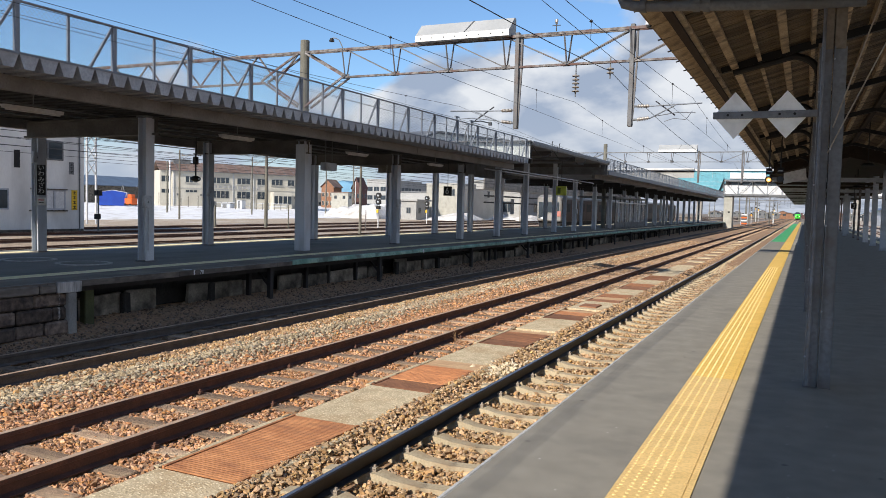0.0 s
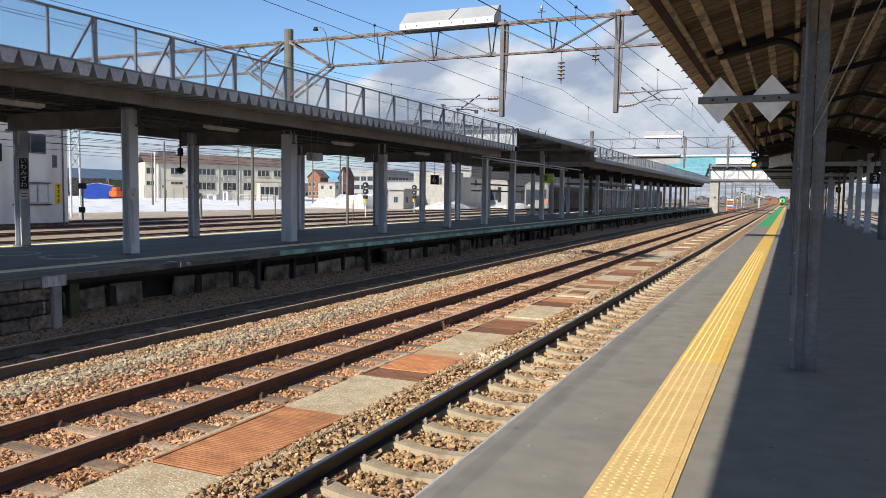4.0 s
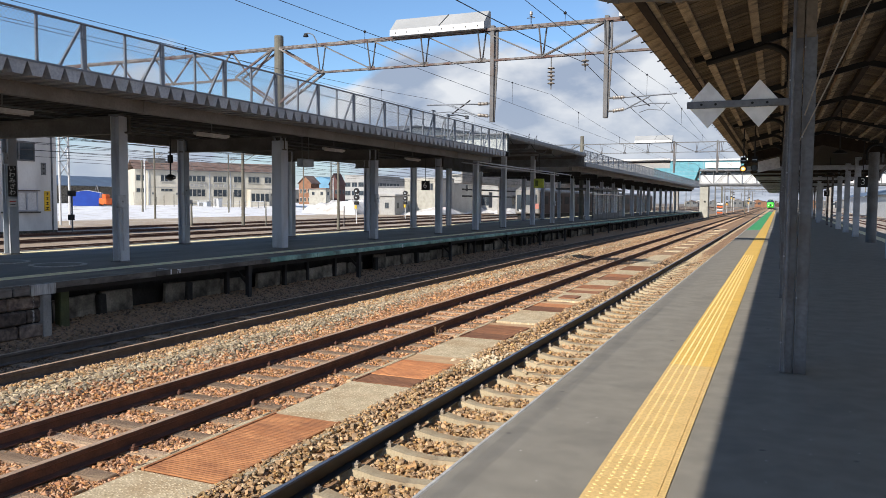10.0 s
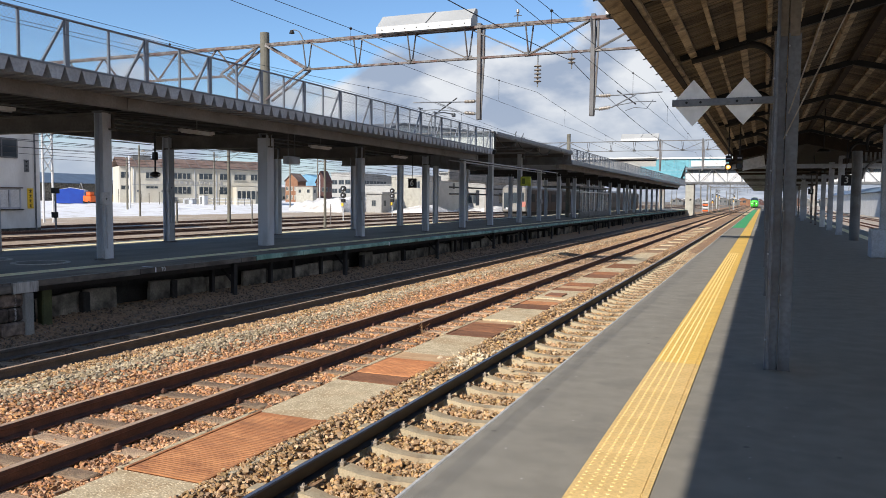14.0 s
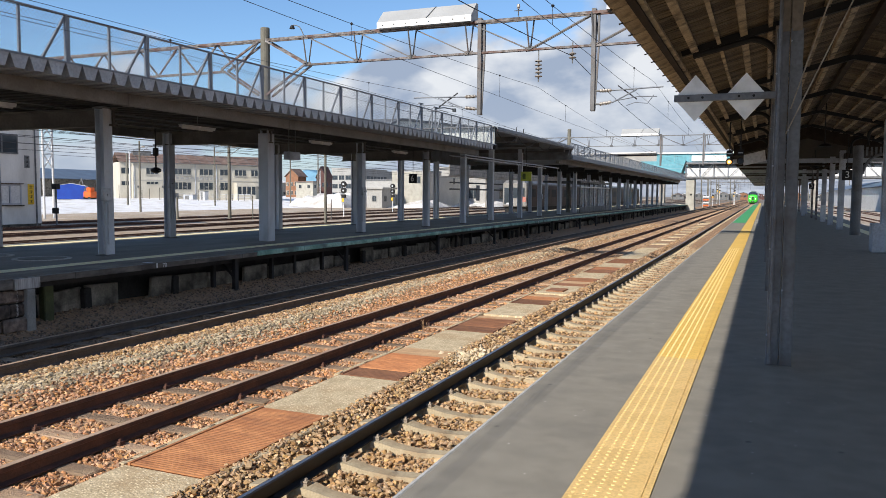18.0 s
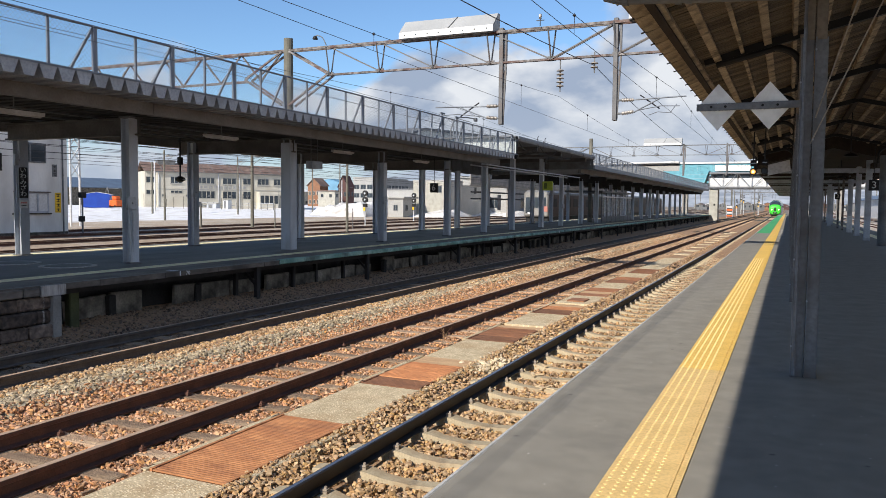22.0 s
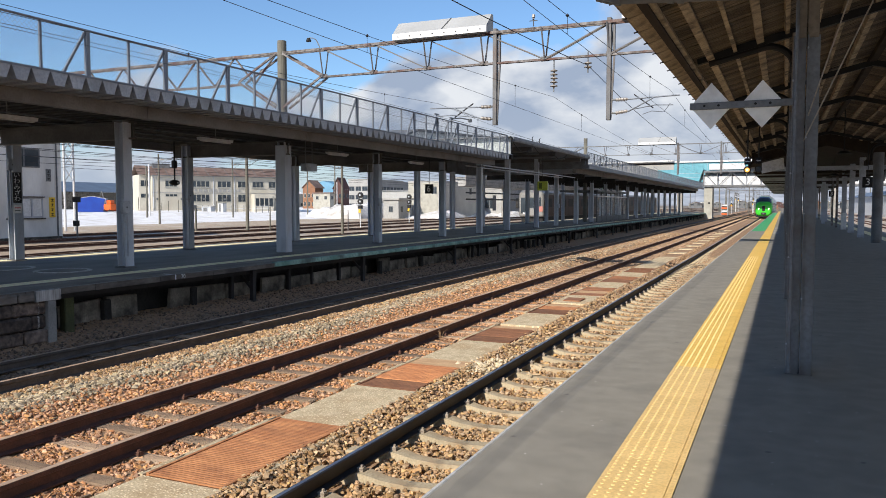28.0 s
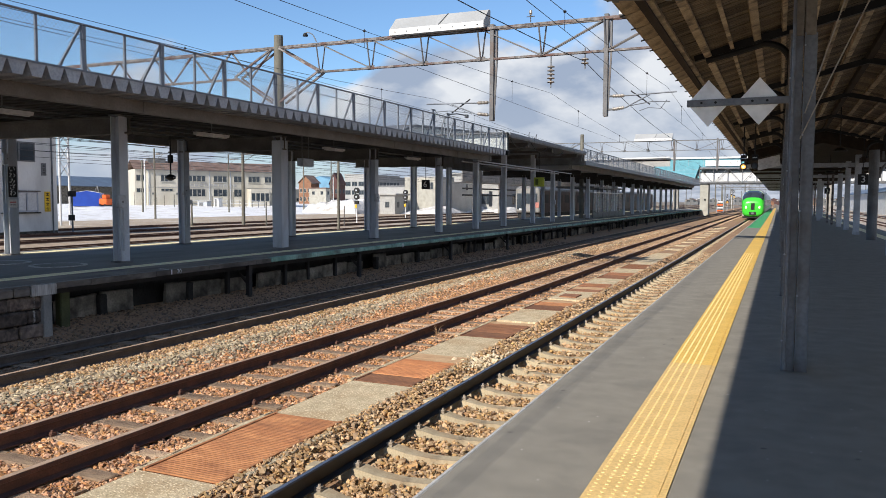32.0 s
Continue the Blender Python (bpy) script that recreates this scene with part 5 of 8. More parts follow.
def grates():
    lay = [((0.0, 2.0, 1),),
           ((0.0, 0.45, 1), (0.45, 0.95, 0), (0.95, 1.5, 0), (1.5, 2.0, 2)),
           ((0.0, 0.5, 1), (0.5, 1.45, 0), (1.45, 1.75, 2)),
           ((0.0, 0.7, 1), (0.7, 1.3, 1), (1.3, 1.6, 2)),
           ((0.0, 0.55, 1), (0.55, 1.1, 2), (1.1, 2.0, 0)),
           ((0.0, 1.0, 1), (1.0, 2.0, 0)),
           ((0.0, 1.9, 0),)]
    for i, strips in enumerate(lay):
        y = 5.15 + 3.77 * i
        root = thing("drain_cover", (-4.76, y, -1.074), "rusted iron drain cover with narrow slots" if i != 4 else "rusted iron drain cover with a sandy plank across", "drain cover", "drain covers along the path")
        for sx in (-1, 1):
            part("pit_rim", Shape().box(sx * 0.5 - 0.035, sx * 0.5 + 0.035, -0.02, 2.02, -0.05, 0.012, 0.006), M_PATH, root, "crumbling concrete rim")
        part("pit_frame", Shape().box(-0.46, 0.46, 0, 2.0, -0.06, -0.035), M_RUST, root)
        for a, b, kind in strips:
            if kind == 2:
                part("plank", Shape().box(-0.44, 0.46, a + 0.01, b, -0.03, 0.012, 0.006), M_BOARD, root, "sun-bleached timber plank")
            else:
                part("grate", grate_strip(a, b, kind), M_RUST if i == 0 or (i == 1 and a > 0.2) or (i == 3 and a > 0.5) else M_RUST_DARK, root)
    root = thing("drain_cover", (-4.8, 18.8, -1.06), "small rusted iron cover plate", "drain cover", "drain covers along the path")
    part("plate", Shape().box(-0.22, 0.22, 0, 0.6, -0.01, 0.025, 0.006), M_RUST_DARK, root)


def edge_board():
    """Crumbled mortar and a few broken laths along the path."""
    rnd = random.Random(4)
    s = Shape()
    y = 2.0
    while y < 26:
        ln = rnd.uniform(0.08, 0.2)
        x = -5.26 + rnd.uniform(-0.03, 0.03)
        s.bar((x, y, -1.068), (x + rnd.uniform(-0.02, 0.02), y + ln, -1.066), rnd.uniform(0.015, 0.03), 0.02)
        y += ln + rnd.choice((0.1, 0.3, 0.6, 1.4))
    tagged(part("path_kerb", s, M_SLEEPER), "broken weathered timber edging along the path", "kerb", kind="stuff")


concrete_path()
grates()
edge_board()


def base_stone(seed):
    bm = bmesh.new()
    r = random.Random(seed)
    for i in range(11):
        d = Vector((r.gauss(0, 1), r.gauss(0, 1), r.gauss(0, 1))).normalized()
        m = max(abs(d.x), abs(d.y), abs(d.z))
        bm.verts.new(d * (0.5 / m * 0.45 + 0.5 * 0.55) * r.uniform(0.8, 1.05) * 0.95)
    h = bmesh.ops.convex_hull(bm, input=list(bm.verts))
    bmesh.ops.delete(bm, geom=[g for g in h["geom_interior"] if isinstance(g, bmesh.types.BMVert)], context="VERTS")
    bmesh.ops.triangulate(bm, faces=list(bm.faces))
    bmesh.ops.recalc_face_normals(bm, faces=list(bm.faces))
    bm.verts.index_update()
    v = np.array([tuple(w.co) for w in bm.verts])
    f = np.array([[w.index for w in q.verts] for q in bm.faces])
    bm.free()
    return v, f


STONES = [base_stone(i) for i in range(14)]


def scatter(name, material, label, pts, size):
    """Loose stones at the given points, turned and sized at random, in one mesh."""
    rng = np.random.default_rng(len(pts))
    V, F, n = [], [], 0
    which = rng.integers(0, len(STONES), len(pts))
    for k, (bv, bf) in enumerate(STONES):
        P = pts[which == k]
        m = len(P)
        if not m:
            continue
        q = rng.normal(size=(m, 4))
        q /= np.linalg.norm(q, axis=1, keepdims=True)
        w, x, y, z = q.T
        R = np.stack([1 - 2 * (y * y + z * z), 2 * (x * y - z * w), 2 * (x * z + y * w), 2 * (x * y + z * w), 1 - 2 * (x * x + z * z), 2 * (y * z - x * w),
                      2 * (x * z - y * w), 2 * (y * z + x * w), 1 - 2 * (x * x + y * y)], 1).reshape(m, 3, 3)
        s = (rng.lognormal(0, 0.25, (m, 1, 1)) * size) * rng.uniform(0.55, 1.3, (m, 1, 3))
        if P.shape[1] > 3:
            s = s * P[:, 3][:, None, None]
        v = np.einsum("mij,mvj->mvi", R, bv[None] * s) * np.array([1.0, 1.0, 0.8]) + P[:, None, :3]
        f = bf[None] + (np.arange(m) * len(bv))[:, None, None] + n
        V.append(v.reshape(-1, 3))
        F.append(f.reshape(-1, 3))
        n += m * len(bv)
    return tagged(new(name, stuff_mesh(name, np.concatenate(V), np.concatenate(F), material)), label, "ballast", kind="stuff")


def ballast():
    rng = np.random.default_rng(7)

    def field(n, x0, x1, y0, y1):
        # thin out with distance
        u = rng.random(n)
        y = y0 * (y1 / y0) ** u
        x = rng.uniform(x0, x1, n)
        z = -1.1 - 0.075 * np.clip((1.4 - np.abs(x + 2.85)) / 0.2, 0, 1) * rng.uniform(0.35, 1.0, n) + bed_height(x) + rng.uniform(-0.012, 0.016, n)
        sc = np.clip(0.9 + (y - 6) * 0.013, 0.85, 1.45)
        return np.stack([x, y, z, sc], 1)

    def keep(p, near_sleepers=True):
        x, y = p[:, 0], p[:, 1]
        ok = ~((x > -5.2) & (x < -4.37 + 0.05 * np.sin(y * 5.3) * np.sin(y * 1.7)) & (y < 36))
        for cx, g, y0, sp, half in ((-3.0, 1.07, 1.49, 0.65, 1.02), (-6.35, 1.07, 1.2, 0.62, 1.07), (-9.75, 1.07, 1.4, 0.64, 1.07)):
            for sx in (-1, 1):
                ok &= np.abs(x - (cx + sx * (g / 2 + 0.034))) > 0.075
            d = (y - y0 + sp / 2) % sp - sp / 2
            on = (np.abs(d) < (0.125 if cx == -3.0 else 0.1)) & (np.abs(x - cx) < half)
            ok &= ~on | (rng.random(len(x)) < (0.02 if cx == -3.0 else 0.2 if cx > -9 else 0.25))
        return p[ok]

    a = keep(field(56000, -7.6, -5.15, 3.0, 62))
    n = a[:, 1] + rng.normal(0, 3.5, len(a)) < 21
    scatter("ballast_stones", M_BAL_RUST, "rusty orange ballast stones round the middle track", a[n], 0.047)
    scatter("ballast_stones", M_BAL_DIRTY, "dirty brown ballast stones further along the middle track", a[~n], 0.047)
    b = keep(field(68000, -4.4, -1.62, 2.6, 62))
    n = b[:, 1] + rng.normal(0, 3.5, len(b)) < 19
    scatter("ballast_stones", M_BAL_TAN, "tan ballast stones round the near track", b[n], 0.056)
    scatter("ballast_stones", M_BAL_DIRTY, "dirty brown ballast stones further along the near track", b[~n], 0.056)
    c = keep(field(34000, -9.15, -7.4, 4.0, 66))
    g = np.exp(-((c[:, 0] + 8.25 + 0.15 * np.sin(c[:, 1] * 0.4)) / 0.36) ** 2) * np.clip(1.15 - c[:, 1] / 60, 0.25, 1) > rng.random(len(c)) * 0.9
    scatter("ballast_stones", M_BAL_GREY, "fresh grey ballast stones heaped between the tracks", c[g], 0.063)
    r = c[~g]
    t = r[:, 0] < -8.5
    n = r[:, 1] + rng.normal(0, 4, len(r)) < 24
    scatter("ballast_stones", M_BAL_TAN, "sand-coloured ballast stones along the shaded track", r[t & n], 0.05)
    scatter("ballast_stones", M_BAL_DIRTY, "dirty brown ballast stones beyond the heap", r[~n], 0.052)
    scatter("ballast_stones", M_BAL_RUST, "rusty ballast stones beside the heap", r[~t & n], 0.054)
    for m, x0, x1, lab in ((M_BAL_TAN, -4.25, -1.62, "tan ballast stones beside the platform"), (M_BAL_RUST, -9.1, -5.25, "rusty ballast stones at the near end")):
        e = field(9000, x0, x1, 3.0, 40)
        e[:, 1] = rng.uniform(-5.5, 3.0, len(e))
        e[:, 3] = 1.0
        scatter("ballast_stones", m, lab, keep(e), 0.056)
    # Stones by the opposite platform, coloured darker for its shade.
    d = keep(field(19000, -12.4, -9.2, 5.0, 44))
    scatter("ballast_stones", M_BAL_SHADE, "brown ballast stones, darkened in colour for the platform's shade", d, 0.046)


ballast()


M_CREAMY = mat("cream_mortar", (0.72, 0.6, 0.42), (0.58, 0.46, 0.3), 0.95, scale=8, fine=40, island=0.25)


def track_marks():
    """Chalk crosses on three sleepers, a lime patch by the path and a dry tuft by the rail."""
    for x, y, z, a in ((-3.3, 10.59, -1.1, 25), (-2.92, 9.94, -1.117, -15), (-3.34, 11.24, -1.098, 40)):
        r = thing("chalk_mark", (x, y, z), "white painted cross on a concrete sleeper", "painted mark", "painted crosses on the sleepers")
        r.rotation_euler = (0, 0, radians(a))
        part("stroke", Shape().box(-0.15, 0.15, -0.018, 0.018, 0.0, 0.012), M_CREAMY, r)
        part("stroke", Shape().box(-0.018, 0.018, -0.12, 0.12, 0.002, 0.015), M_CREAMY, r)
    rng = np.random.default_rng(77)
    n = 170
    p = np.stack([rng.normal(-4.12, 0.16, n), rng.normal(10.95, 0.3, n), rng.uniform(-1.1, -1.07, n), rng.uniform(0.6, 1.5, n)], 1)
    scatter("lime_chips", M_CREAMY, "pale cream mortar rubble beside the path", p, 0.06)
    rnd = random.Random(6)
    r = thing("dry_grass", (-5.68, 12.75, -1.1), "tuft of dry pale grass beside the rail", "grass")
    for i in range(14):
        a, h = rnd.uniform(0, 6.28), rnd.uniform(0.08, 0.22)
        b = rnd.uniform(0.05, 0.16)
        part("blade", Shape().tube([(0.02 * math.cos(a), 0.02 * math.sin(a), 0), (b * 0.4 * math.cos(a), b * 0.4 * math.sin(a), h * 0.7), (b * math.cos(a), b * math.sin(a), h)], 0.003, 4, 0.001), M_BOARD, r)


track_marks()


# ---- things under the steel roof ----
def tube_lamp(at, label="white fluorescent batten lamp under the roof", lit=False):
    root = thing("batten_lamp", at, label, "ceiling lamp", "batten lamps under the steel roof")
    part("housing", Shape().prism([(-0.07, 0.07), (0.07, 0.07), (0.045, 0.0), (-0.045, 0.0)], -0.65, 0.65), M_WHITE, root)
    part("tube", Shape().tube([(0, -0.6, -0.018), (0, 0.6, -0.018)], 0.016, 8), glow("lit_tube", (1.0, 0.97, 0.9), 2.5) if lit else mat("lamp_tube", (0.8, 0.8, 0.78)), root)
    part("stem", Shape().tube([(0, 0, 0.07), (0, 0, 0.42)], 0.012, 6), M_STEEL_DARK, root)
    return root


lamp0 = tube_lamp((-13.95, 10.4, 3.05))
for y in (16.45, 22.6, 28.75):
    copy_thing(lamp0, Matrix.Translation((-13.95, y, 3.05)))
lampx = tube_lamp((-13.2, 53.5, 3.25), "small lit batten lamp under the low roof", True)
for i in range(12):
    copy_thing(lampx, Matrix.Translation((-13.2, 58.7 + 5.2 * i, 3.25)))


def kana_bars(root, x, y, z, h, n, m, w=0.1, axis="y", f=0.62):
    """Short bars in place of characters down a plate."""
    for i in range(n):
        zz = z + h * (n - 1 - i + 0.5) / n
        s = Shape()
        s.box(x, x + 0.004, y - w * 0.4, y + w * 0.4, zz + h / n * 0.1, zz + h / n * 0.24)
        s.box(x, x + 0.004, y - w * 0.06, y + w * 0.12, zz - h / n * 0.3, zz + h / n * 0.3)
        s.box(x, x + 0.004, y - w * 0.34, y + w * 0.34, zz - h / n * 0.3, zz - h / n * 0.18)
        part("character", s, m, root)


def text_part(string, size, at, turn, material, parent, name="lettering", depth=0.002):
    """Raised characters in the built-in font, as a mesh."""
    cu = bpy.data.curves.new(name, "FONT")
    cu.body, cu.size, cu.extrude, cu.align_x, cu.align_y = string, size, depth, "CENTER", "CENTER"
    tmp = bpy.data.objects.new("tmp_text", cu)
    me = bpy.data.meshes.new_from_object(tmp)
    bpy.data.objects.remove(tmp)
    me.materials.clear()
    me.materials.append(material)
    return part(name, me, None, parent, at=Matrix.Translation(at) @ turn)


FACE_X = pose(0, 0, 0, 90, 0, 90)      # reads from +x
FACE_S = pose(0, 0, 0, 90, 0, 0)       # reads from -y


def station_name_sign(x, y, z):
    root = thing("station_name_sign", (x, y, z), "narrow black sign with white hiragana on a column", "sign", "station name signs")
    turn = pose(0, 0, 0, 0, 0, -42)
    root.matrix_basis = Matrix.Translation((x, y, z)) @ turn
    part("plate", Shape().box(-0.05, 0.0, -0.1, 0.1, 0, 0.8, 0.004), M_BLACK, root)
    for i, ch in enumerate("いわみざわ"):
        text_part(ch, 0.155, (0.003, 0, 0.72 - 0.155 * i), FACE_X, M_WHITE, root, "character")
    part("number_plate", Shape().box(-0.014, 0.0, -0.1, 0.1, -0.27, -0.06, 0.02), M_WHITE, root, "small white plate with red and black lines")
    part("plate_line", Shape().box(0.001, 0.004, -0.07, 0.07, -0.14, -0.115), M_RED, root)
    part("plate_line", Shape().box(0.001, 0.004, -0.06, 0.06, -0.21, -0.19), M_BLACK, root)


station_name_sign(-18.3, 13.86, 1.4)


def column_box(x, y, z, label):
    root = thing("switch_box", (x, y, z), label, "junction box", "boxes on the columns")
    part("case", Shape().box(-0.04, 0.05, -0.12, 0.12, 0, 0.3, 0.01), M_STEEL, root)
    part("cover_screw", Shape().tube([(0.05, 0, 0.15), (0.056, 0, 0.15)], 0.02, 8), M_BLACK, root)
    part("conduit", Shape().tube([(0, -0.05, 0), (0, -0.05, -1.0)], 0.018, 6), M_STEEL, root)
    part("conduit", Shape().tube([(0, 0.05, 0), (0, 0.05, -1.0)], 0.018, 6), M_STEEL, root)


column_box(-14.0, 13.36, 1.15, "grey switch box with conduits on a steel column")
column_box(-18.5, 13.87, 2.25, "pale switch box on a steel column")
column_box(-17.76, 19.62, 1.5, "grey cable box with conduits on a steel column")
column_box(-14.0, 25.7, 1.3, "small grey switch box on a steel column")
column_box(-14.0, 51.0, 1.1, "grey switch box on a distant steel column")


def hanging_lamp(x, y, z, label):
    root = thing("platform_speaker", (x, y, z), label, "loudspeaker")
    part("stem", Shape().tube([(0, 0, 1.4), (0, 0, 0.08)], 0.025, 8), M_BLACK, root)
    part("mount", Shape().box(-0.1, 0.1, -0.1, 0.1, 1.33, 1.4), M_BLACK, root)
    part("knuckle", Shape().box(-0.07, 0.07, -0.07, 0.07, 0.45, 0.7, 0.02), M_BLACK, root)
    part("horn", Shape().turned([(0.0, 0.1), (0.07, 0.085), (0.14, 0.045), (0.17, 0.0), (0.14, -0.05), (0.07, -0.085), (0.0, -0.095)], 14), M_BLACK, root, smooth=True)
    for k in (-1, 0, 1):
        part("mark", Shape().box(0.165, 0.17, k * 0.05 - 0.014, k * 0.05 + 0.014, -0.03, 0.01), M_WHITE, root)


hanging_lamp(-17.6, 18.8, 2.05, "black hanging loudspeaker on a stem under the roof")


def hung_box(x, y, z, w, h, label, m=M_STEEL, name="equipment_box", cat="equipment box"):
    root = thing(name, (x, y, z), label, cat)
    part("case", Shape().box(-0.12, 0.12, -w / 2, w / 2, 0, h, 0.015), m, root)
    part("hanger", Shape().tube([(0, -w * 0.3, h), (0, -w * 0.3, h + 0.73)], 0.015, 6), M_STEEL_DARK, root)
    part("hanger", Shape().tube([(0, w * 0.3, h), (0, w * 0.3, h + 0.73)], 0.015, 6), M_STEEL_DARK, root)
    return root


hung_box(-14.0, 20.95, 2.43, 0.62, 0.25, "pale grey equipment box hung from the roof")


def number_sign(x, y, z, ch, label, size=0.34, top=3.45):
    root = thing("platform_number_sign", (x, y, z), label, "sign", "platform number signs")
    part("case", Shape().box(-size * 0.5, size * 0.5, -0.06, 0.06, 0, size * 1.15, 0.01), M_BLACK, root)
    text_part(ch, size * 1.05, (0, -0.062, size * 0.57), FACE_S, M_WHITE, root, "numeral")
    part("hanger", Shape().tube([(0, 0, size * 1.15), (0, 0, top - z)], 0.014, 6), M_BLACK, root)
    return root


number_sign(-14.4, 31.0, 1.84, "6", "black sign with a white 6 hung under the roof", 0.36)


def green_box_sign():
    M = mat("sign_green", (0.5, 0.56, 0.06), (0.42, 0.48, 0.05), 0.4, scale=6)
    root = thing("exit_sign", (-12.6, 42.5, 2.15), "dull green box sign hung under the roof", "sign")
    part("case", Shape().box(-0.3, 0.3, -0.07, 0.07, 0, 0.52, 0.02), M, root)
    part("symbol", Shape().box(-0.2, -0.02, -0.075, -0.07, 0.1, 0.42), mat("sign_dark_green", (0.1, 0.14, 0.02)), root)
    part("hanger", Shape().tube([(0, 0, 0.52), (0, 0, 2.06)], 0.014, 6), M_BLACK, root)


green_box_sign()


def manhole(x, y):
    root = thing("manhole_cover", (x, y, OPP_Z), "worn round manhole cover in the asphalt", "manhole cover", "manhole covers")
    part("ring", Shape().turned([(0.6, 0.0), (0.6, 0.014), (0.5, 0.014), (0.5, 0.006), (0.0, 0.006)], 32), M_PLATE, root)
    part("lid", Shape().turned([(0.49, 0.006), (0.49, 0.013), (0.0, 0.013)], 32), M_ASPHALT_PALE, root)


manhole(-16.4, 12.1)
manhole(-14.7, 12.2)


def edge_mark():
    root = thing("distance_mark", (OPP_EDGE + 0.014, 12.3, OPP_Z - 0.06), "white painted mark and number on the platform edge", "painted mark")
    part("tick", Shape().box(0.0, 0.004, 0.2, 0.235, -0.045, 0.06), M_WHITE, root)
    part("top_tick", Shape().box(-0.3, -0.04, 0.12, 0.2, 0.067, 0.07), M_WHITE, root)
    text_part("70", 0.13, (0.006, 0.44, 0.0), FACE_X, M_WHITE, root, "numeral")
    root = thing("distance_mark", (OPP_EDGE + 0.03, 23.4, OPP_Z - 0.1), "white painted tick on the platform edge", "painted mark")
    part("tick", Shape().box(0.0, 0.004, -0.04, 0.04, -0.02, 0.1), M_WHITE, root)
    root = thing("distance_mark", (OPP_EDGE + 0.035, 42.0, OPP_Z - 0.1), "white painted tick on the platform edge", "painted mark")
    part("tick", Shape().box(0.0, 0.004, -0.05, 0.05, -0.02, 0.1), M_WHITE, root)


edge_mark()


# ---- on the near platform ----
M_ENAMEL = mat("white_enamel", (0.95, 0.95, 0.92), (0.92, 0.92, 0.89), 0.35, scale=3, fine=10, stain=(0.8, 0.8, 0.76))


def diamond_sign():
    root = thing("diamond_marker", (0.0, 6.74, 2.18), "two white diamond boards on a grey bar fixed to the post", "railway sign")
    part("cross_bar", Shape().box(-0.72, 0.06, -0.03, 0.0, -0.028, 0.028, 0.003), M_POST, root)
    for x in (-0.555, -0.165):
        h = 0.19
        s = Shape()
        s.prism([(x, -h), (x + 0.165, 0), (x, h), (x - 0.165, 0)], -0.002, 0.012, "y")
        b = part("diamond_board", s, M_ENAMEL, root, "white enamelled diamond board")
        for dx in (-0.05, 0.06):
            part("bolt", Shape().tube([(x + dx, -0.036, 0), (x + dx, -0.03, 0)], 0.011, 6), M_BLACK, b)


diamond_sign()


def drain_pipe():
    root = thing("roof_drain", (0.0, 6.72, 3.1), "grey drain pipe with collars from the eave to the post", "drain pipe")
    part("pipe", Shape().tube([(-1.5, -0.1, 0.34), (-1.5, -0.1, 0.12), (-1.46, -0.1, 0.03), (-1.36, -0.1, 0.0), (0.0, -0.1, -0.09), (0.35, -0.1, -0.1)], 0.045, 12), M_STEEL_DARK, root, smooth=True)
    for x in (-1.33, -0.9, -0.82):
        part("collar", Shape().tube([(x, -0.1, -(x + 1.36) * 0.066), (x + 0.05, -0.1, -(x + 1.36) * 0.066 - 0.003)], 0.056, 12), M_STEEL_DARK, root)


drain_pipe()


M_ROPE = mat("weathered_wire", (0.42, 0.37, 0.31), (0.3, 0.26, 0.21), 0.7, scale=20, fine=60)


def post_details():
    root = thing("post_conduit", (0.0, 6.72, 0.0), "thin grey conduit running up the post", "conduit")
    part("tube", Shape().tube([(0.078, -0.0, 0.02), (0.078, 0.0, 3.0)], 0.013, 6), M_POST, root)
    root = thing("tie_rod", (0.14, 6.73, 1.87), "taut pale guy wire beside the post", "guy wire", "guy wires")
    part("rod", Shape().tube([(0.0, 0.02, 0.0), (0.9, -0.02, 2.07)], 0.006, 6), M_ROPE, root)
    root = thing("tie_rod", (0.17, 6.73, 2.07), "taut pale guy wire beside the post", "guy wire", "guy wires")
    part("rod", Shape().tube([(0, 0.02, 0), (0.56, -0.02, 1.88)], 0.006, 6), M_ROPE, root)


post_details()


def platform_signal(x, y, z, lit, label):
    root = thing("platform_signal", (x, y, z), label, "signal lamp", "signal lamps under the canopy")
    part("stem", Shape().tube([(0, 0, 0.32), (0, 0, 1.28)], 0.018, 6), M_BLACK, root)
    part("label_plate", Shape().box(-0.085, 0.085, -0.03, 0.03, 0.16, 0.34, 0.008), M_BLACK, root)
    part("label_text", Shape().box(-0.06, 0.06, -0.034, -0.031, 0.23, 0.26), M_STEEL, root)
    b = part("lamp_body", Shape().tube([(0, -0.08, 0), (0, 0.1, 0)], 0.095, 14), M_BLACK, root)
    part("hood", Shape().tube([(0, -0.13, 0.01), (0, -0.08, 0.01)], 0.099, 14), M_BLACK, b)
    if lit:
        part("lens", Shape().tube([(0, -0.138, 0), (0, -0.131, 0)], 0.068, 14), glow("amber_lens", (1.0, 0.46, 0.1), 0.85), b, "glowing amber lens")
        part("lamp_bulb", Shape().tube([(0, -0.142, 0), (0, -0.139, 0)], 0.036, 12), glow("amber_bulb", (1.0, 0.8, 0.45), 1.6), b, "bright centre of the lens")
    else:
        part("lens", Shape().tube([(0, -0.138, 0), (0, -0.131, 0)], 0.07, 14), M_GLASS_DARK, b, "dark unlit lens")


platform_signal(-0.97, 24.0, 2.36, True, "hanging signal lamp with a glowing amber lens")
platform_signal(-0.67, 24.0, 2.38, False, "hanging signal lamp with a dark lens")


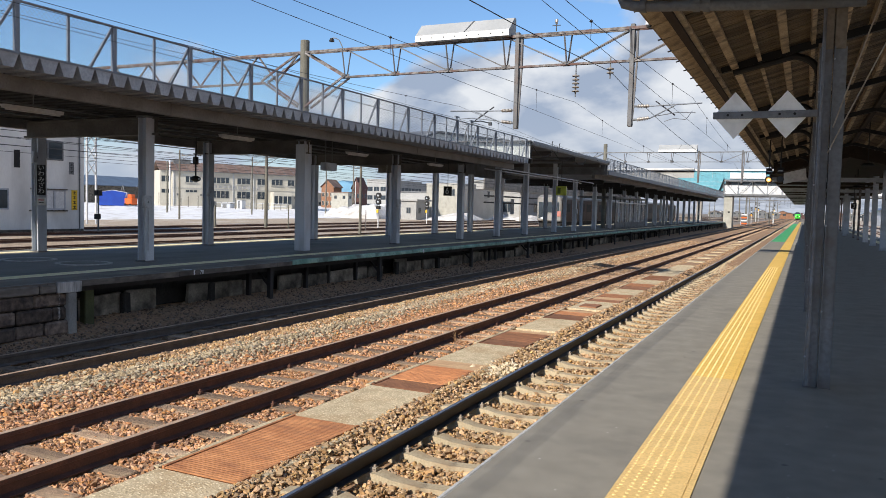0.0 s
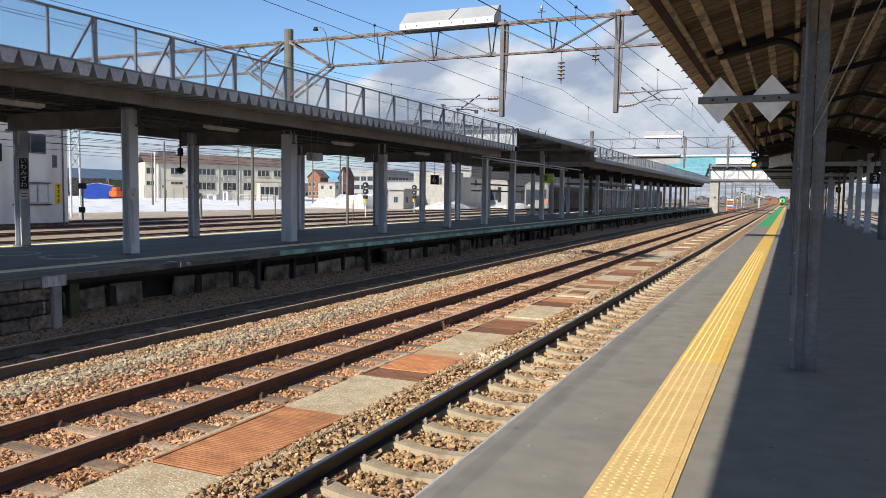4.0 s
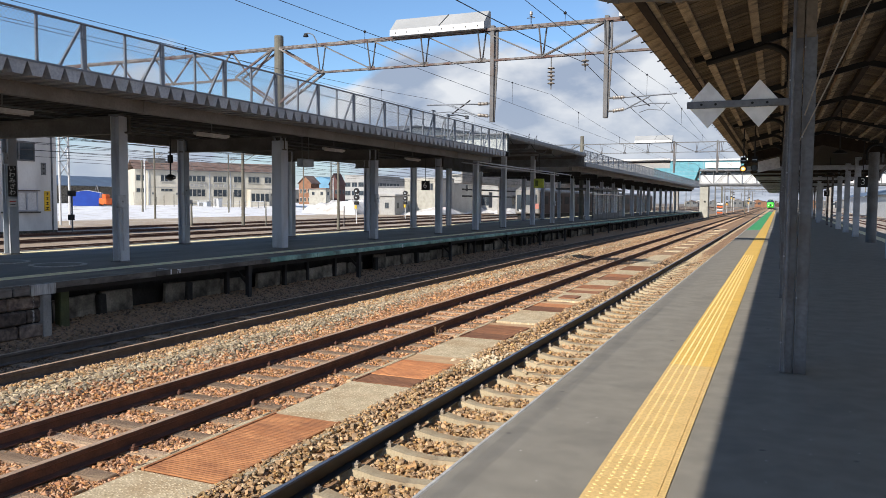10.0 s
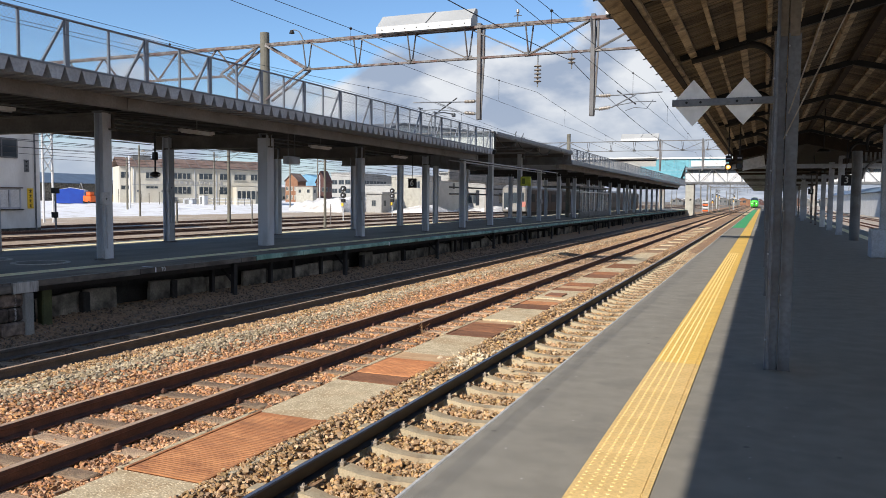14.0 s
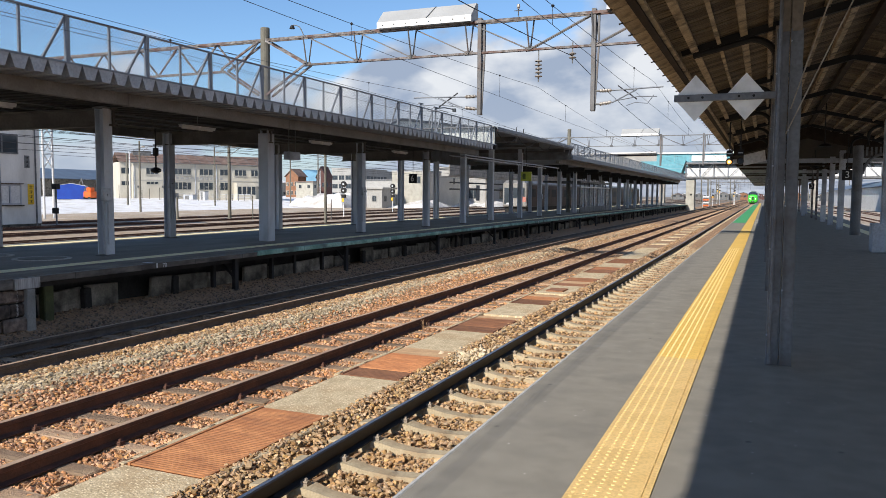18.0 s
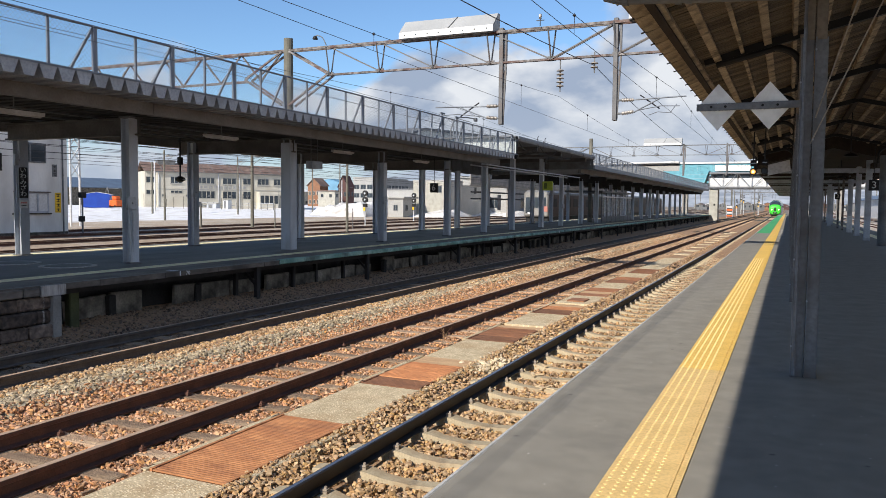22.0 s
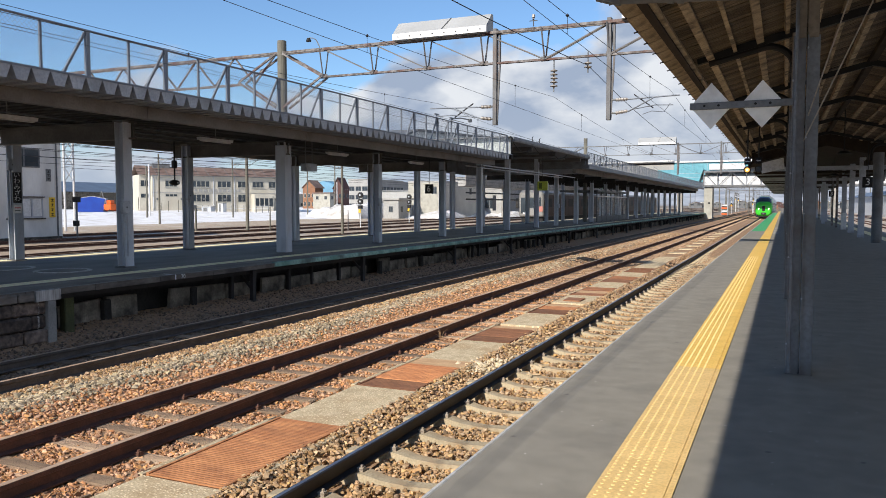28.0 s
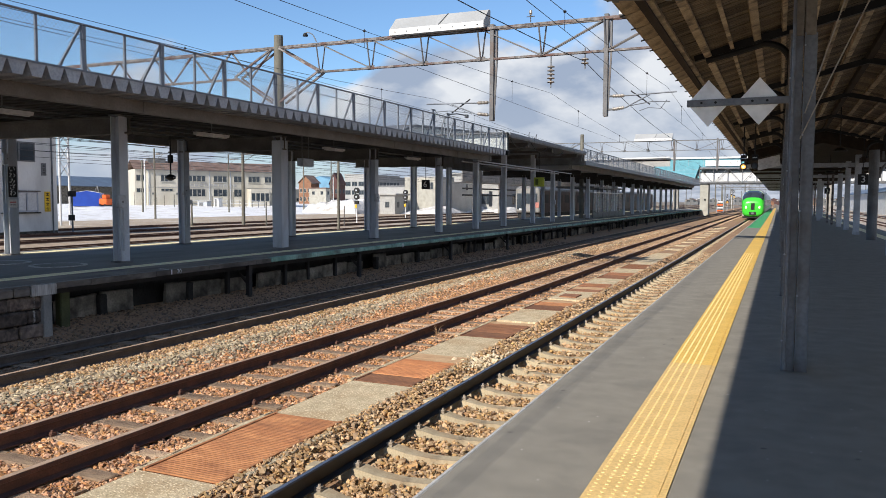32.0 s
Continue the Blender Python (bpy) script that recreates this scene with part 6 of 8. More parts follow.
def second_canopy():
    """The lower roof that follows the old one."""
    y0, n = 35.0, 85.0
    root = thing("canopy", (RIDGE_X, y0, 0), "lower dark platform roof with a pale gable end", "platform canopy")
    e, z, r = RIDGE_X + 1.35, 3.05, 3.75
    part("roof_slab", Shape().prism([(-e, z), (0, r), (e, z), (e, z + 0.1), (0, r + 0.1), (-e, z + 0.1)], 0, n), M_DARKWOOD, root)
    # Dark wall added to close the gap between the roofs against skylight.
    part("gable_end", Shape().prism([(-e + 0.1, z + 0.08), (-e + 0.1, z + 0.5), (0, r + 0.75), (e - 0.1, z + 0.5), (e - 0.1, z + 0.08), (0, r)], -0.06, -0.01), M_DARKWOOD, root)
    part("gable_panel", Shape().prism([(-e + 0.5, z - 0.4), (-e + 0.5, z + 0.05), (-1.6, z + 0.25), (-1.55, z - 0.2)], -0.12, -0.07), M_WHITE, root, "pale painted panel under the gable")
    for sx in (-1, 1):
        part("eave_beam", Shape().box(sx * e - 0.05, sx * e + 0.05, 0, n, z - 0.1, z + 0.04), M_DARKWOOD, root)
        part("purlin", Shape().box(sx * 1.5 - 0.08, sx * 1.5 + 0.08, 0, n, 2.95, 3.15), M_DARKWOOD, root)
    for i in range(16):
        y = 1.2 + i * 5.35
        part("cross_beam", Shape().box(-e, e, y - (0.05 if i % 3 else 0.09), y + (0.05 if i % 3 else 0.09), 2.88 if i % 3 else 2.8, 2.98), M_DARKWOOD if i % 3 else M_STEEL, root)
        part("pipe", Shape().tube([(-e + 0.05, y + 2.0, 2.9), (-0.9, y + 2.0, 2.9), (-0.9, y + 2.0, 2.6)], 0.035, 6), M_STEEL, root)


second_canopy()


def side_post(x, y, kind):
    lab = {"round": "thick dark round post with an arched bracket", "pale": "pale grey square post of the canopy", "base": "pale grey post on a white box base", "thin": "thin rust-brown post under the canopy", "half": "pale grey post with a white painted foot"}[kind]
    root = thing("canopy_post", (x, y, 0), lab, "post", "posts along the platform's other side")
    if kind == "round":
        part("shaft", Shape().tube([(0, 0, 0), (0, 0, 3.2)], 0.17, 16), M_STEEL_DARK, root, smooth=False)
        pts = [(0.17 + 0.7 * (1 - math.cos(w)), 0, 2.2 + 0.7 * math.sin(w)) for w in [math.pi / 2 * k / 8 for k in range(9)]]
        part("bracket", Shape().tube(pts, 0.05, 8), M_STEEL_DARK, root)
        for k in range(4):
            part("fretwork", Shape().box(0.25 + 0.14 * k, 0.31 + 0.14 * k, -0.03, 0.03, 2.85, 3.15), M_STEEL_DARK, root)
    elif kind == "thin":
        part("shaft", Shape().box(-0.06, 0.06, -0.06, 0.06, 0, 3.1, 0.006), M_GANTRY, root)
    else:
        part("shaft", Shape().box(-0.115, 0.115, -0.115, 0.115, 0, 3.3, 0.01), M_STEEL, root)
        part("foot", Shape().box(-0.125, 0.125, -0.125, 0.125, 0, 0.9 if kind == "half" else 0.1, 0.01), M_WHITE if kind == "half" else M_STEEL, root)
        if kind == "base":
            part("plinth", Shape().box(-0.32, 0.32, -0.3, 0.3, 0, 0.72, 0.02), M_STEEL, root, "white box plinth")


for x, y, k in ((2.82, 21.9, "base"), (3.06, 31.2, "round"), (2.97, 36.1, "pale"), (3.0, 41.6, "pale"), (3.02, 47.0, "half"), (2.9, 51.0, "thin"), (2.9, 55.6, "thin"),
                (2.6, 60.5, "pale"), (3.0, 66.0, "pale"), (3.0, 72.0, "pale"), (3.0, 78.0, "thin"), (3.0, 84.0, "pale"), (1.5, 58.0, "thin")):
    side_post(x, y, k)
number_sign(2.98, 34.0, 2.02, "3", "black sign with a white 3 hung under the canopy", 0.36, 3.98)
number_sign(2.35, 46.0, 1.78, "3", "black sign with a white 3 further along the platform", 0.26, 3.62)


def side_lamp(x, y, z, top):
    root = thing("platform_lamp", (x, y, z), "dark disc lamp hung from the canopy", "lamp", "lamps under the canopy")
    part("shade", Shape().turned([(0.0, 0.1), (0.12, 0.08), (0.22, 0.0), (0.21, -0.01), (0.0, 0.02)], 16), M_BLACK, root)
    part("stem", Shape().tube([(0, 0, 0.1), (0, 0, top - z)], 0.015, 6), M_BLACK, root)


side_lamp(1.7, 27.0, 2.95, 4.3)
side_lamp(2.2, 41.0, 2.75, 3.6)
tagged(part("safety_line", Shape().box(3.52, 3.88, 8, 158, 0.002, 0.007), M_CREAM), "worn yellow line by the platform's other edge", "platform line", kind="structure")


# ---- buildings and the far distance ----
M_PLASTER = mat("cream_plaster", (0.62, 0.6, 0.54), (0.54, 0.52, 0.46), 0.9, scale=0.5, fine=6, stain=(0.4, 0.38, 0.34), stain_scale=0.3)
# Stained plaster, its colour darkened to offset the sun on end walls.
M_PLASTER_END = mat("stained_dimmed_plaster", (0.44, 0.43, 0.38), (0.38, 0.37, 0.325), 0.9, scale=0.5, fine=1.5, stain=(0.26, 0.25, 0.22))
M_HOUSE = mat("pale_grey_render", (0.8, 0.795, 0.77), (0.72, 0.715, 0.69), 0.9, scale=0.8, fine=10, specks=0.12, stain=(0.4, 0.39, 0.37), stain_scale=0.45, stain_amount=0.5, stretch=(1, 1, 0.4))
M_ROOF_BROWN = mat("brown_sheet_roof", (0.12, 0.083, 0.066), (0.09, 0.062, 0.05), 0.7, scale=0.4, fine=5, stretch=(1, 4, 1))
M_ROOF_BLUE = mat("blue_sheet_roof", (0.12, 0.17, 0.24), (0.09, 0.13, 0.19), 0.6, scale=0.4)
M_BLUE = mat("blue_tarpaulin", (0.01, 0.07, 0.42), (0.01, 0.05, 0.34), 0.5, scale=0.8)
M_ORANGE = mat("orange_machine_paint", (0.8, 0.14, 0.02), None, 0.5)
M_BRICK = mat("orange_brick", (0.3, 0.155, 0.09), (0.22, 0.105, 0.06), 0.9, scale=1, fine=5)
M_MAROON = mat("maroon_cladding", (0.1, 0.04, 0.035), (0.07, 0.03, 0.027), 0.7, scale=0.5)
M_TEAL = mat("teal_panels", (0.13, 0.38, 0.46), (0.1, 0.33, 0.41), 0.5, scale=0.3, fine=2)
M_SKYBLUE = mat("sky_blue_cladding", (0.15, 0.34, 0.5), None, 0.6, scale=0.3)
M_CONCRETE_B = mat("grey_building_concrete", (0.4, 0.4, 0.39), (0.33, 0.33, 0.32), 0.9, scale=0.4, fine=4)
M_YELLOW_SIGN = mat("yellow_sign", (0.8, 0.52, 0.03), (0.74, 0.47, 0.03), 0.6)
# Blue distance haze is mixed into the colour of woods and snow.
M_HILL = mat("hazed_wooded_hill", (0.2, 0.235, 0.28), (0.4, 0.435, 0.48), 0.95, scale=0.02, fine=0.12)
M_TRAIN_GREEN = mat("leaf_green_paint", (0.05, 0.62, 0.05), (0.045, 0.58, 0.045), 0.3, scale=0.5)
M_TRAIN_SIDE = mat("train_side_silver", (0.55, 0.57, 0.58), (0.5, 0.52, 0.53), 0.35, 0.3, scale=0.6)


M_BEIGE = mat("railcar_beige", (0.28, 0.275, 0.26), (0.22, 0.215, 0.2), 0.6, scale=1, fine=12, stain=(0.12, 0.1, 0.085), stain_scale=1.2)
M_DULL_GLASS = mat("dusty_glass", (0.05, 0.048, 0.045), (0.03, 0.03, 0.03), 0.6, scale=1, spec=0.2)
M_CLEAR = mat("clear_glass", (0.9, 0.93, 0.95), (0.88, 0.9, 0.92), 0.03, scale=1)
M_CLEAR.node_tree.nodes["Principled BSDF"].inputs["Alpha"].default_value = 0.14
M_CLEAR.node_tree.nodes["Principled BSDF"].inputs["Roughness"].default_value = 0.5


def window_set(root, face, a, b, z0, z1, frame_m=M_STEEL_DARK, cols=2):
    """A framed window set in a wall: face is ("x", value, sign) or ("y", value, sign); a, b run along the wall."""
    ax, v, sg = face
    d0, d1 = sorted((v + sg * 0.01, v + sg * 0.06))
    def bx(p, q, r, s, e0, e1):
        sh = Shape()
        if ax == "x":
            sh.box(e0, e1, p, q, r, s)
        else:
            sh.box(p, q, e0, e1, r, s)
        return sh
    fr = Shape()
    t = 0.05 + 0.02 * (b - a)
    t = min(t, 0.12)
    for p, q, r, s in ((a, b, z0, z0 + t), (a, b, z1 - t, z1), (a, a + t, z0 + t, z1 - t), (b - t, b, z0 + t, z1 - t)):
        sh = bx(p, q, r, s, d0, d1)
        n = len(fr.v)
        fr.v += sh.v
        fr.f += [tuple(n + i for i in f) for f in sh.f]
    for k in range(1, cols):
        m = a + (b - a) * k / cols
        sh = bx(m - t / 2, m + t / 2, z0 + t, z1 - t, d0, d1)
        n = len(fr.v)
        fr.v += sh.v
        fr.f += [tuple(n + i for i in f) for f in sh.f]
    w = part("window", fr, frame_m, root)
    e0, e1 = sorted((v + sg * 0.006, v + sg * 0.03))
    for k in range(cols):
        p = a + (b - a) * k / cols
        q = a + (b - a) * (k + 1) / cols
        part("pane", bx(p + t * 0.6, q - t * 0.6, z0 + t, z1 - t, e0, e1), M_GLASS_DARK, w)


def building(name, x0, x1, y0, y1, z1, wall, label, rows=(), faces="xy", roof=None, roof_h=0.0, eave=0.3, z0=-1.3, cat="building", bays_x=6, bays_y=3, ww=1.6, side=None, ridge="y", cols=2, frame_m=None):
    """A block with windows on the side towards the tracks (x1) and on its near end (y0)."""
    root = thing(name, (x1, y0, z0), label, cat)
    w, l, h = x1 - x0, y1 - y0, z1 - z0
    part("wall", Shape().box(-w, 0, 0, l, 0, h), wall, root)
    if side:
        part("end_wall", Shape().box(-w + 0.02, -0.02, -0.05, -0.004, 0, h), side, root)
    if roof:
        if ridge == "hip":
            a = [(-w - eave, -eave), (eave, -eave), (eave, l + eave), (-w - eave, l + eave)]
            b = [(-w + 2.2, 2.0), (-2.2, 2.0), (-2.2, l - 2.0), (-w + 2.2, l - 2.0)]
            s = Shape()
            s.v = [(x, y, h) for x, y in a] + [(x, y, h + roof_h) for x, y in b]
            s.f = [(0, 1, 5, 4), (1, 2, 6, 5), (2, 3, 7, 6), (3, 0, 4, 7), (4, 5, 6, 7), (3, 2, 1, 0)]
            part("roof", s, roof, root)
        elif roof_h > 0 and ridge == "y":
            part("roof", Shape().prism([(-w - eave, h), (-w / 2, h + roof_h), (eave, h), (eave, h + 0.15), (-w / 2, h + roof_h + 0.2), (-w - eave, h + 0.15)], -eave, l + eave), roof, root)
            part("gable", Shape().prism([(-w, h), (0, h), (-w / 2, h + roof_h)], 0.0, 0.2), side or wall, root)
        elif roof_h > 0:
            part("roof", Shape().prism([(-eave, h), (l / 2, h + roof_h), (l + eave, h), (l + eave, h + 0.15), (l / 2, h + roof_h + 0.2), (-eave, h + 0.15)], -w - eave, eave, "x"), roof, root)
            part("gable", Shape().prism([(0, h), (l, h), (l / 2, h + roof_h)], -0.2, 0.0, "x"), wall, root)
        else:
            part("roof", Shape().box(-w - eave, eave, -eave, l + eave, h, h + 0.3), roof, root)
    for za, zb in rows:
        if "x" in faces:
            for i in range(bays_x):
                c = l * (i + 0.5) / bays_x
                window_set(root, ("x", 0.0, 1), c - ww / 2, c + ww / 2, za - z0, zb - z0, frame_m or M_STEEL_DARK, cols)
        if "y" in faces:
            for i in range(bays_y):
                c = -w * (i + 0.5) / bays_y
                window_set(root, ("y", -0.05 if side else 0.0, -1), c - ww / 2, c + ww / 2, za - z0, zb - z0, frame_m or M_STEEL_DARK, cols)
    return root


def signal_house():
    root = building("signal_house", -53, -45, 22, 37.35, 7.6, M_HOUSE, "pale grey rendered signal house with weathered walls", roof=M_CONCRETE_B, eave=0.1, z0=-1.1)
    X, Y, Z = -45, 22, -1.1
    for a, b, z0, z1 in ((33.4, 35.7, 3.75, 5.0), (33.4, 35.85, 0.48, 1.8), (29.5, 31.8, 0.48, 1.8)):
        window_set(root, ("x", 0.0, 1), a - Y, b - Y, z0 - Z, z1 - Z, M_STEEL_DARK if z1 > 3 else M_STEEL, 2 if z1 > 3 else 3)
    part("window_sill", Shape().box(0, 0.12, 33.2 - Y, 36.0 - Y, 0.38 - Z, 0.46 - Z), M_CONC_DARK, root)
    for a in (33.5, 34.28, 35.08):
        part("blind", Shape().box(0.032, 0.045, a - Y, a + 0.66 - Y, 0.57 - Z, 1.71 - Z), M_WHITE, root, "pale blind in the lower window")
    part("window_hood", Shape().box(0, 0.16, 33.3 - Y, 35.95 - Y, 1.8 - Z, 1.87 - Z), M_ROOF_BROWN, root)
    part("downpipe", Shape().tube([(0.06, 36.95 - Y, 0), (0.06, 36.95 - Y, 8.6)], 0.05, 8), M_STEEL_DARK, root)
    part("plinth", Shape().box(0, 0.04, 0, 15.3, 0, 0.3), M_CONC_DARK, root)
    s = part("yellow_sign", Shape().box(0.01, 0.03, 36.34 - Y, 36.8 - Y, 0.48 - Z, 1.82 - Z, 0.004), M_YELLOW_SIGN, root, "yellow sign with dark characters")
    kana_bars(s, 0.031, 36.57 - Y, 0.5 - Z, 1.3, 4, M_BLACK, 0.3)
    s = part("name_board", Shape().box(0.01, 0.03, 36.15 - Y, 36.54 - Y, 2.88 - Z, 3.7 - Z, 0.004), M_STEEL_DARK, root, "dark name board")
    kana_bars(s, 0.031, 36.35 - Y, 2.92 - Z, 0.74, 3, M_BLACK, 0.24)
    s = part("name_board", Shape().box(0.01, 0.03, 32.17 - Y, 32.58 - Y, 3.13 - Z, 4.24 - Z, 0.004), M_BLACK, root, "black name board")
    for i in range(3):
        part("cable", Shape().tube([(0.05, 15.0, 5.6 + 0.5 * i - Z + 0.6), (0.05, 0.2, 5.3 + 0.5 * i - Z + 0.7)], 0.02, 5), M_WIRE, root)


signal_house()
M_WALL_CREAM = mat("cream_wall", (0.56, 0.535, 0.465), (0.47, 0.445, 0.38), 0.9, specks=0.25, scale=0.6, fine=5, stain=(0.45, 0.41, 0.34), stain_scale=0.5, stain_amount=0.55, stretch=(1, 1, 0.35))
M_ROOF_RUST = mat("rusty_sheet_roof", (0.2, 0.135, 0.11), (0.13, 0.085, 0.068), 0.75, scale=0.9, fine=7, stain=(0.27, 0.2, 0.16), stain_scale=0.6, stain_amount=0.7)


def school():
    """The long cream building that stands aslant beyond the snow."""
    root = thing("school_building", pose(-116.0, 117.4, -1.0, 0, 0, 54.9), "long cream two-storey building with a rusty sheet roof", "building")
    z = 1.0
    n = 30.3
    part("wall", Shape().box(0, n, 0, 9, 0, 8.1), M_WALL_CREAM, root)
    part("wing_wall", Shape().box(-2.2, -0.01, 1.2, 9, 0, 8.3), M_WALL_CREAM, root, "cream wall of the set-back wing")
    part("roof", Shape().prism([(-0.45, 8.1), (4.5, 9.95), (9.4, 8.1), (9.4, 8.25), (4.5, 10.15), (-0.45, 8.25)], -0.4, n + 0.4, "x"), M_ROOF_RUST, root, "rust-brown sheet roof")
    part("wing_roof", Shape().prism([(0.7, 8.3), (5.1, 10.1), (9.4, 8.3), (9.4, 8.45), (5.1, 10.3), (0.7, 8.45)], -2.5, -0.45, "x"), M_ROOF_RUST, root, "mottled rust-brown sheet roof of the wing")
    for k in range(15):
        part("roof_seam", Shape().bar((1.0 + k * 2.05, -0.47, 8.27), (1.0 + k * 2.05, 4.5, 10.17), 0.07), M_STEEL_DARK, root)
    part("penthouse", Shape().box(0.8, 4.2, 3.4, 6.0, 9.2, 10.7), M_STEEL_DARK, root, "dark plant room on the roof")
    part("gutter", Shape().box(-0.4, n + 0.4, -0.55, -0.42, 8.06, 8.2), M_STEEL_DARK, root)
    for x in (0.25, 6.3, 12.2, 16.6, 19.4, 26.0, 29.9):
        part("downpipe", Shape().tube([(x, -0.08, 0), (x, -0.08, 8.1)], 0.07, 6), M_STEEL, root)
    for a, b, c in ((2.5, 4.9, 3), (7.85, 11.45, 4), (13.0, 15.9, 3), (17.3, 19.1, 2), (20.4, 23.0, 3), (24.0, 25.6, 2), (26.6, 29.4, 3)):
        window_set(root, ("y", 0.0, -1), a, b, 4.85 + z, 6.2 + z, M_PLASTER_END, c)
        if a < 20:
            window_set(root, ("y", 0.0, -1), a, b, (2.85 if a < 3 else 1.8) + z, 3.45 + z, M_PLASTER_END, c)
        part("window_sill", Shape().box(a - 0.1, b + 0.1, -0.16, 0.0, 4.72 + z, 4.84 + z), M_CONCRETE_B, root)
    for a in (-2.0,):
        window_set(root, ("y", 1.2, -1), a, a + 1.7, 4.9 + z, 6.2 + z, M_PLASTER_END, 2)
        window_set(root, ("y", 1.2, -1), a, a + 1.7, 2.6 + z, 3.5 + z, M_PLASTER_END, 2)
    part("string_course", Shape().box(-0.02, n, -0.07, -0.004, 3.62 + z, 3.74 + z), M_CONCRETE_B, root)
    for i in range(10):
        part("letter_plate", Shape().box(8.2 + 1.0 * i, 8.85 + 1.0 * i, -0.09, -0.004, 3.95 + z, 4.5 + z), M_CONCRETE_B, root)
    porch = part("porch", Shape().box(20.2, 24.4, -2.2, 0, 0, 3.45 + z, 0.05), M_WALL_CREAM, root, "cream entrance porch")
    for k in range(4):
        part("porch_window", Shape().box(20.45 + k * 1.0, 21.2 + k * 1.0, -2.25, -2.2, 0.9 + z, 2.6 + z), M_GLASS_DARK, porch)
    for a in (0.8, 5.5, 10.0, 14.3, 18.0, 25.5):
        part("wall_vent", Shape().box(a, a + 0.5, -0.14, 0.0, 2.2 + z, 2.6 + z), M_STEEL_DARK, root)


school()


def lattice_mast(x, y, h, gap, m, label, base=-1.2, n=6, r=0.1):
    root = thing("lattice_mast", (x, y, base), label, "mast", "lattice masts")
    for k in (-0.5, 0.5):
        part("leg", Shape().tube([(0, k * gap, 0), (0, k * gap, h)], r, 10), m, root)
    z0 = h * 0.35
    dz = (h - z0) / n
    for i in range(n):
        a, b = z0 + i * dz, z0 + (i + 1) * dz
        part("lattice_bar", Shape().bar((0, -0.5 * gap, a), (0, 0.5 * gap, b), 0.06), m, root)
        part("lattice_bar", Shape().bar((0, 0.5 * gap, a), (0, -0.5 * gap, b), 0.06), m, root)
        part("lattice_bar", Shape().bar((0, -0.5 * gap, b), (0, 0.5 * gap, b), 0.06), m, root)
    return root


lattice_mast(-59.5, 50.2, 13.0, 1.0, M_WHITE, "white tubular lattice mast in the snow")
rw = mat("red_white_bands", (0.5, 0.1, 0.07), (0.6, 0.5, 0.45), 0.7, scale=0.3)
lattice_mast(-37.9, 98.0, 6.6, 0.7, rw, "red and white lattice mast", n=8, r=0.06)


def yard_pole(x, y, h, r, m, label, arm=None, base=-1.1):
    root = thing("line_pole", (x, y, base), label, "pole", "poles in the yard")
    part("shaft", Shape().tube([(0, 0, 0), (0, 0, h)], r * 0.8, 10, r * 0.6), m, root)
    if arm:
        part("arm", Shape().bar((0, 0, arm), (1.8, 0.3, arm + 0.1), 0.07), M_STEEL_DARK, root)
        part("stay", Shape().bar((0, 0, arm - 0.7), (1.2, 0.2, arm + 0.05), 0.04), M_STEEL_DARK, root)
        part("insulator", Shape().tube([(0.3, 0.05, arm + 0.12), (0.75, 0.12, arm + 0.14)], 0.07, 8), M_INSUL, root)
    return root


for x, y, h, r, m, lab, arm in ((-43.7, 55.5, 7.5, 0.2, M_POLE, "concrete catenary pole in the yard", 6.4), (-30.8, 50.5, 7.2, 0.14, M_POLE, "slim concrete pole in the yard", 6.0),
                                (-42.8, 57.6, 2.2, 0.08, M_POLE, "short wooden stake in the yard", None), (-48.6, 54.4, 2.0, 0.14, M_POLE, "stubby post by the yard tracks", None),
                                (-36.0, 60.0, 1.9, 0.07, M_GANTRY, "short rusty stake by the yard tracks", None), (-70.0, 72.0, 8.6, 0.16, M_POLE, "wooden pole behind the snow", 7.8),
                                (-80.0, 98.0, 9.5, 0.16, M_POLE, "tall pole before the building", 8.6), (-84.0, 84.0, 8.0, 0.18, M_POLE, "pole at the corner of the building", None), (-88.0, 88.5, 8.5, 0.16, M_WHITE, "pale pole before the building", None),
                                (-78.0, 116.0, 10.0, 0.16, M_POLE, "pole with crossarms behind the yard", 9.0), (-76.0, 122.0, 10.0, 0.16, M_POLE, "pole with crossarms behind the yard", 9.0), (-74.0, 119.5, 6.5, 0.12, M_WHITE, "white pole behind the snow heap", None)):
    yard_pole(x, y, h, r, m, lab, arm)


def yard_wires():
    for x, z, dip in ((-24, 3.85, 0), (-24, 4.5, 0.5), (-27.5, 3.85, 0), (-27.5, 4.6, 0.5), (-31.2, 3.9, 0), (-31.2, 4.7, 0.5), (-37.2, 3.95, 0), (-37.2, 4.8, 0.5), (-43.5, 4.0, 0), (-43.5, 4.9, 0.5), (-49.5, 4.1, 0), (-49.5, 5.0, 0.5), (-54, 6.4, 0.4), (-54, 7.4, 0.4), (-60, 6.0, 0.4), (-40.5, 6.9, 0.4), (-46.5, 6.2, 0.3)):
        root = thing("overhead_line", (x, 60, z), "thin dark overhead wire above the goods yard", "overhead line", "yard wires")
        for a, b in ((10, 56), (56, 102), (102, 148), (148, 194)):
            part("wire_span", Shape().tube([(0, a + (b - a) * i / 10 - 60, -dip * 4 * (i / 10) * (1 - i / 10)) for i in range(11)], 0.013, 4), M_WIRE, root)


yard_wires()


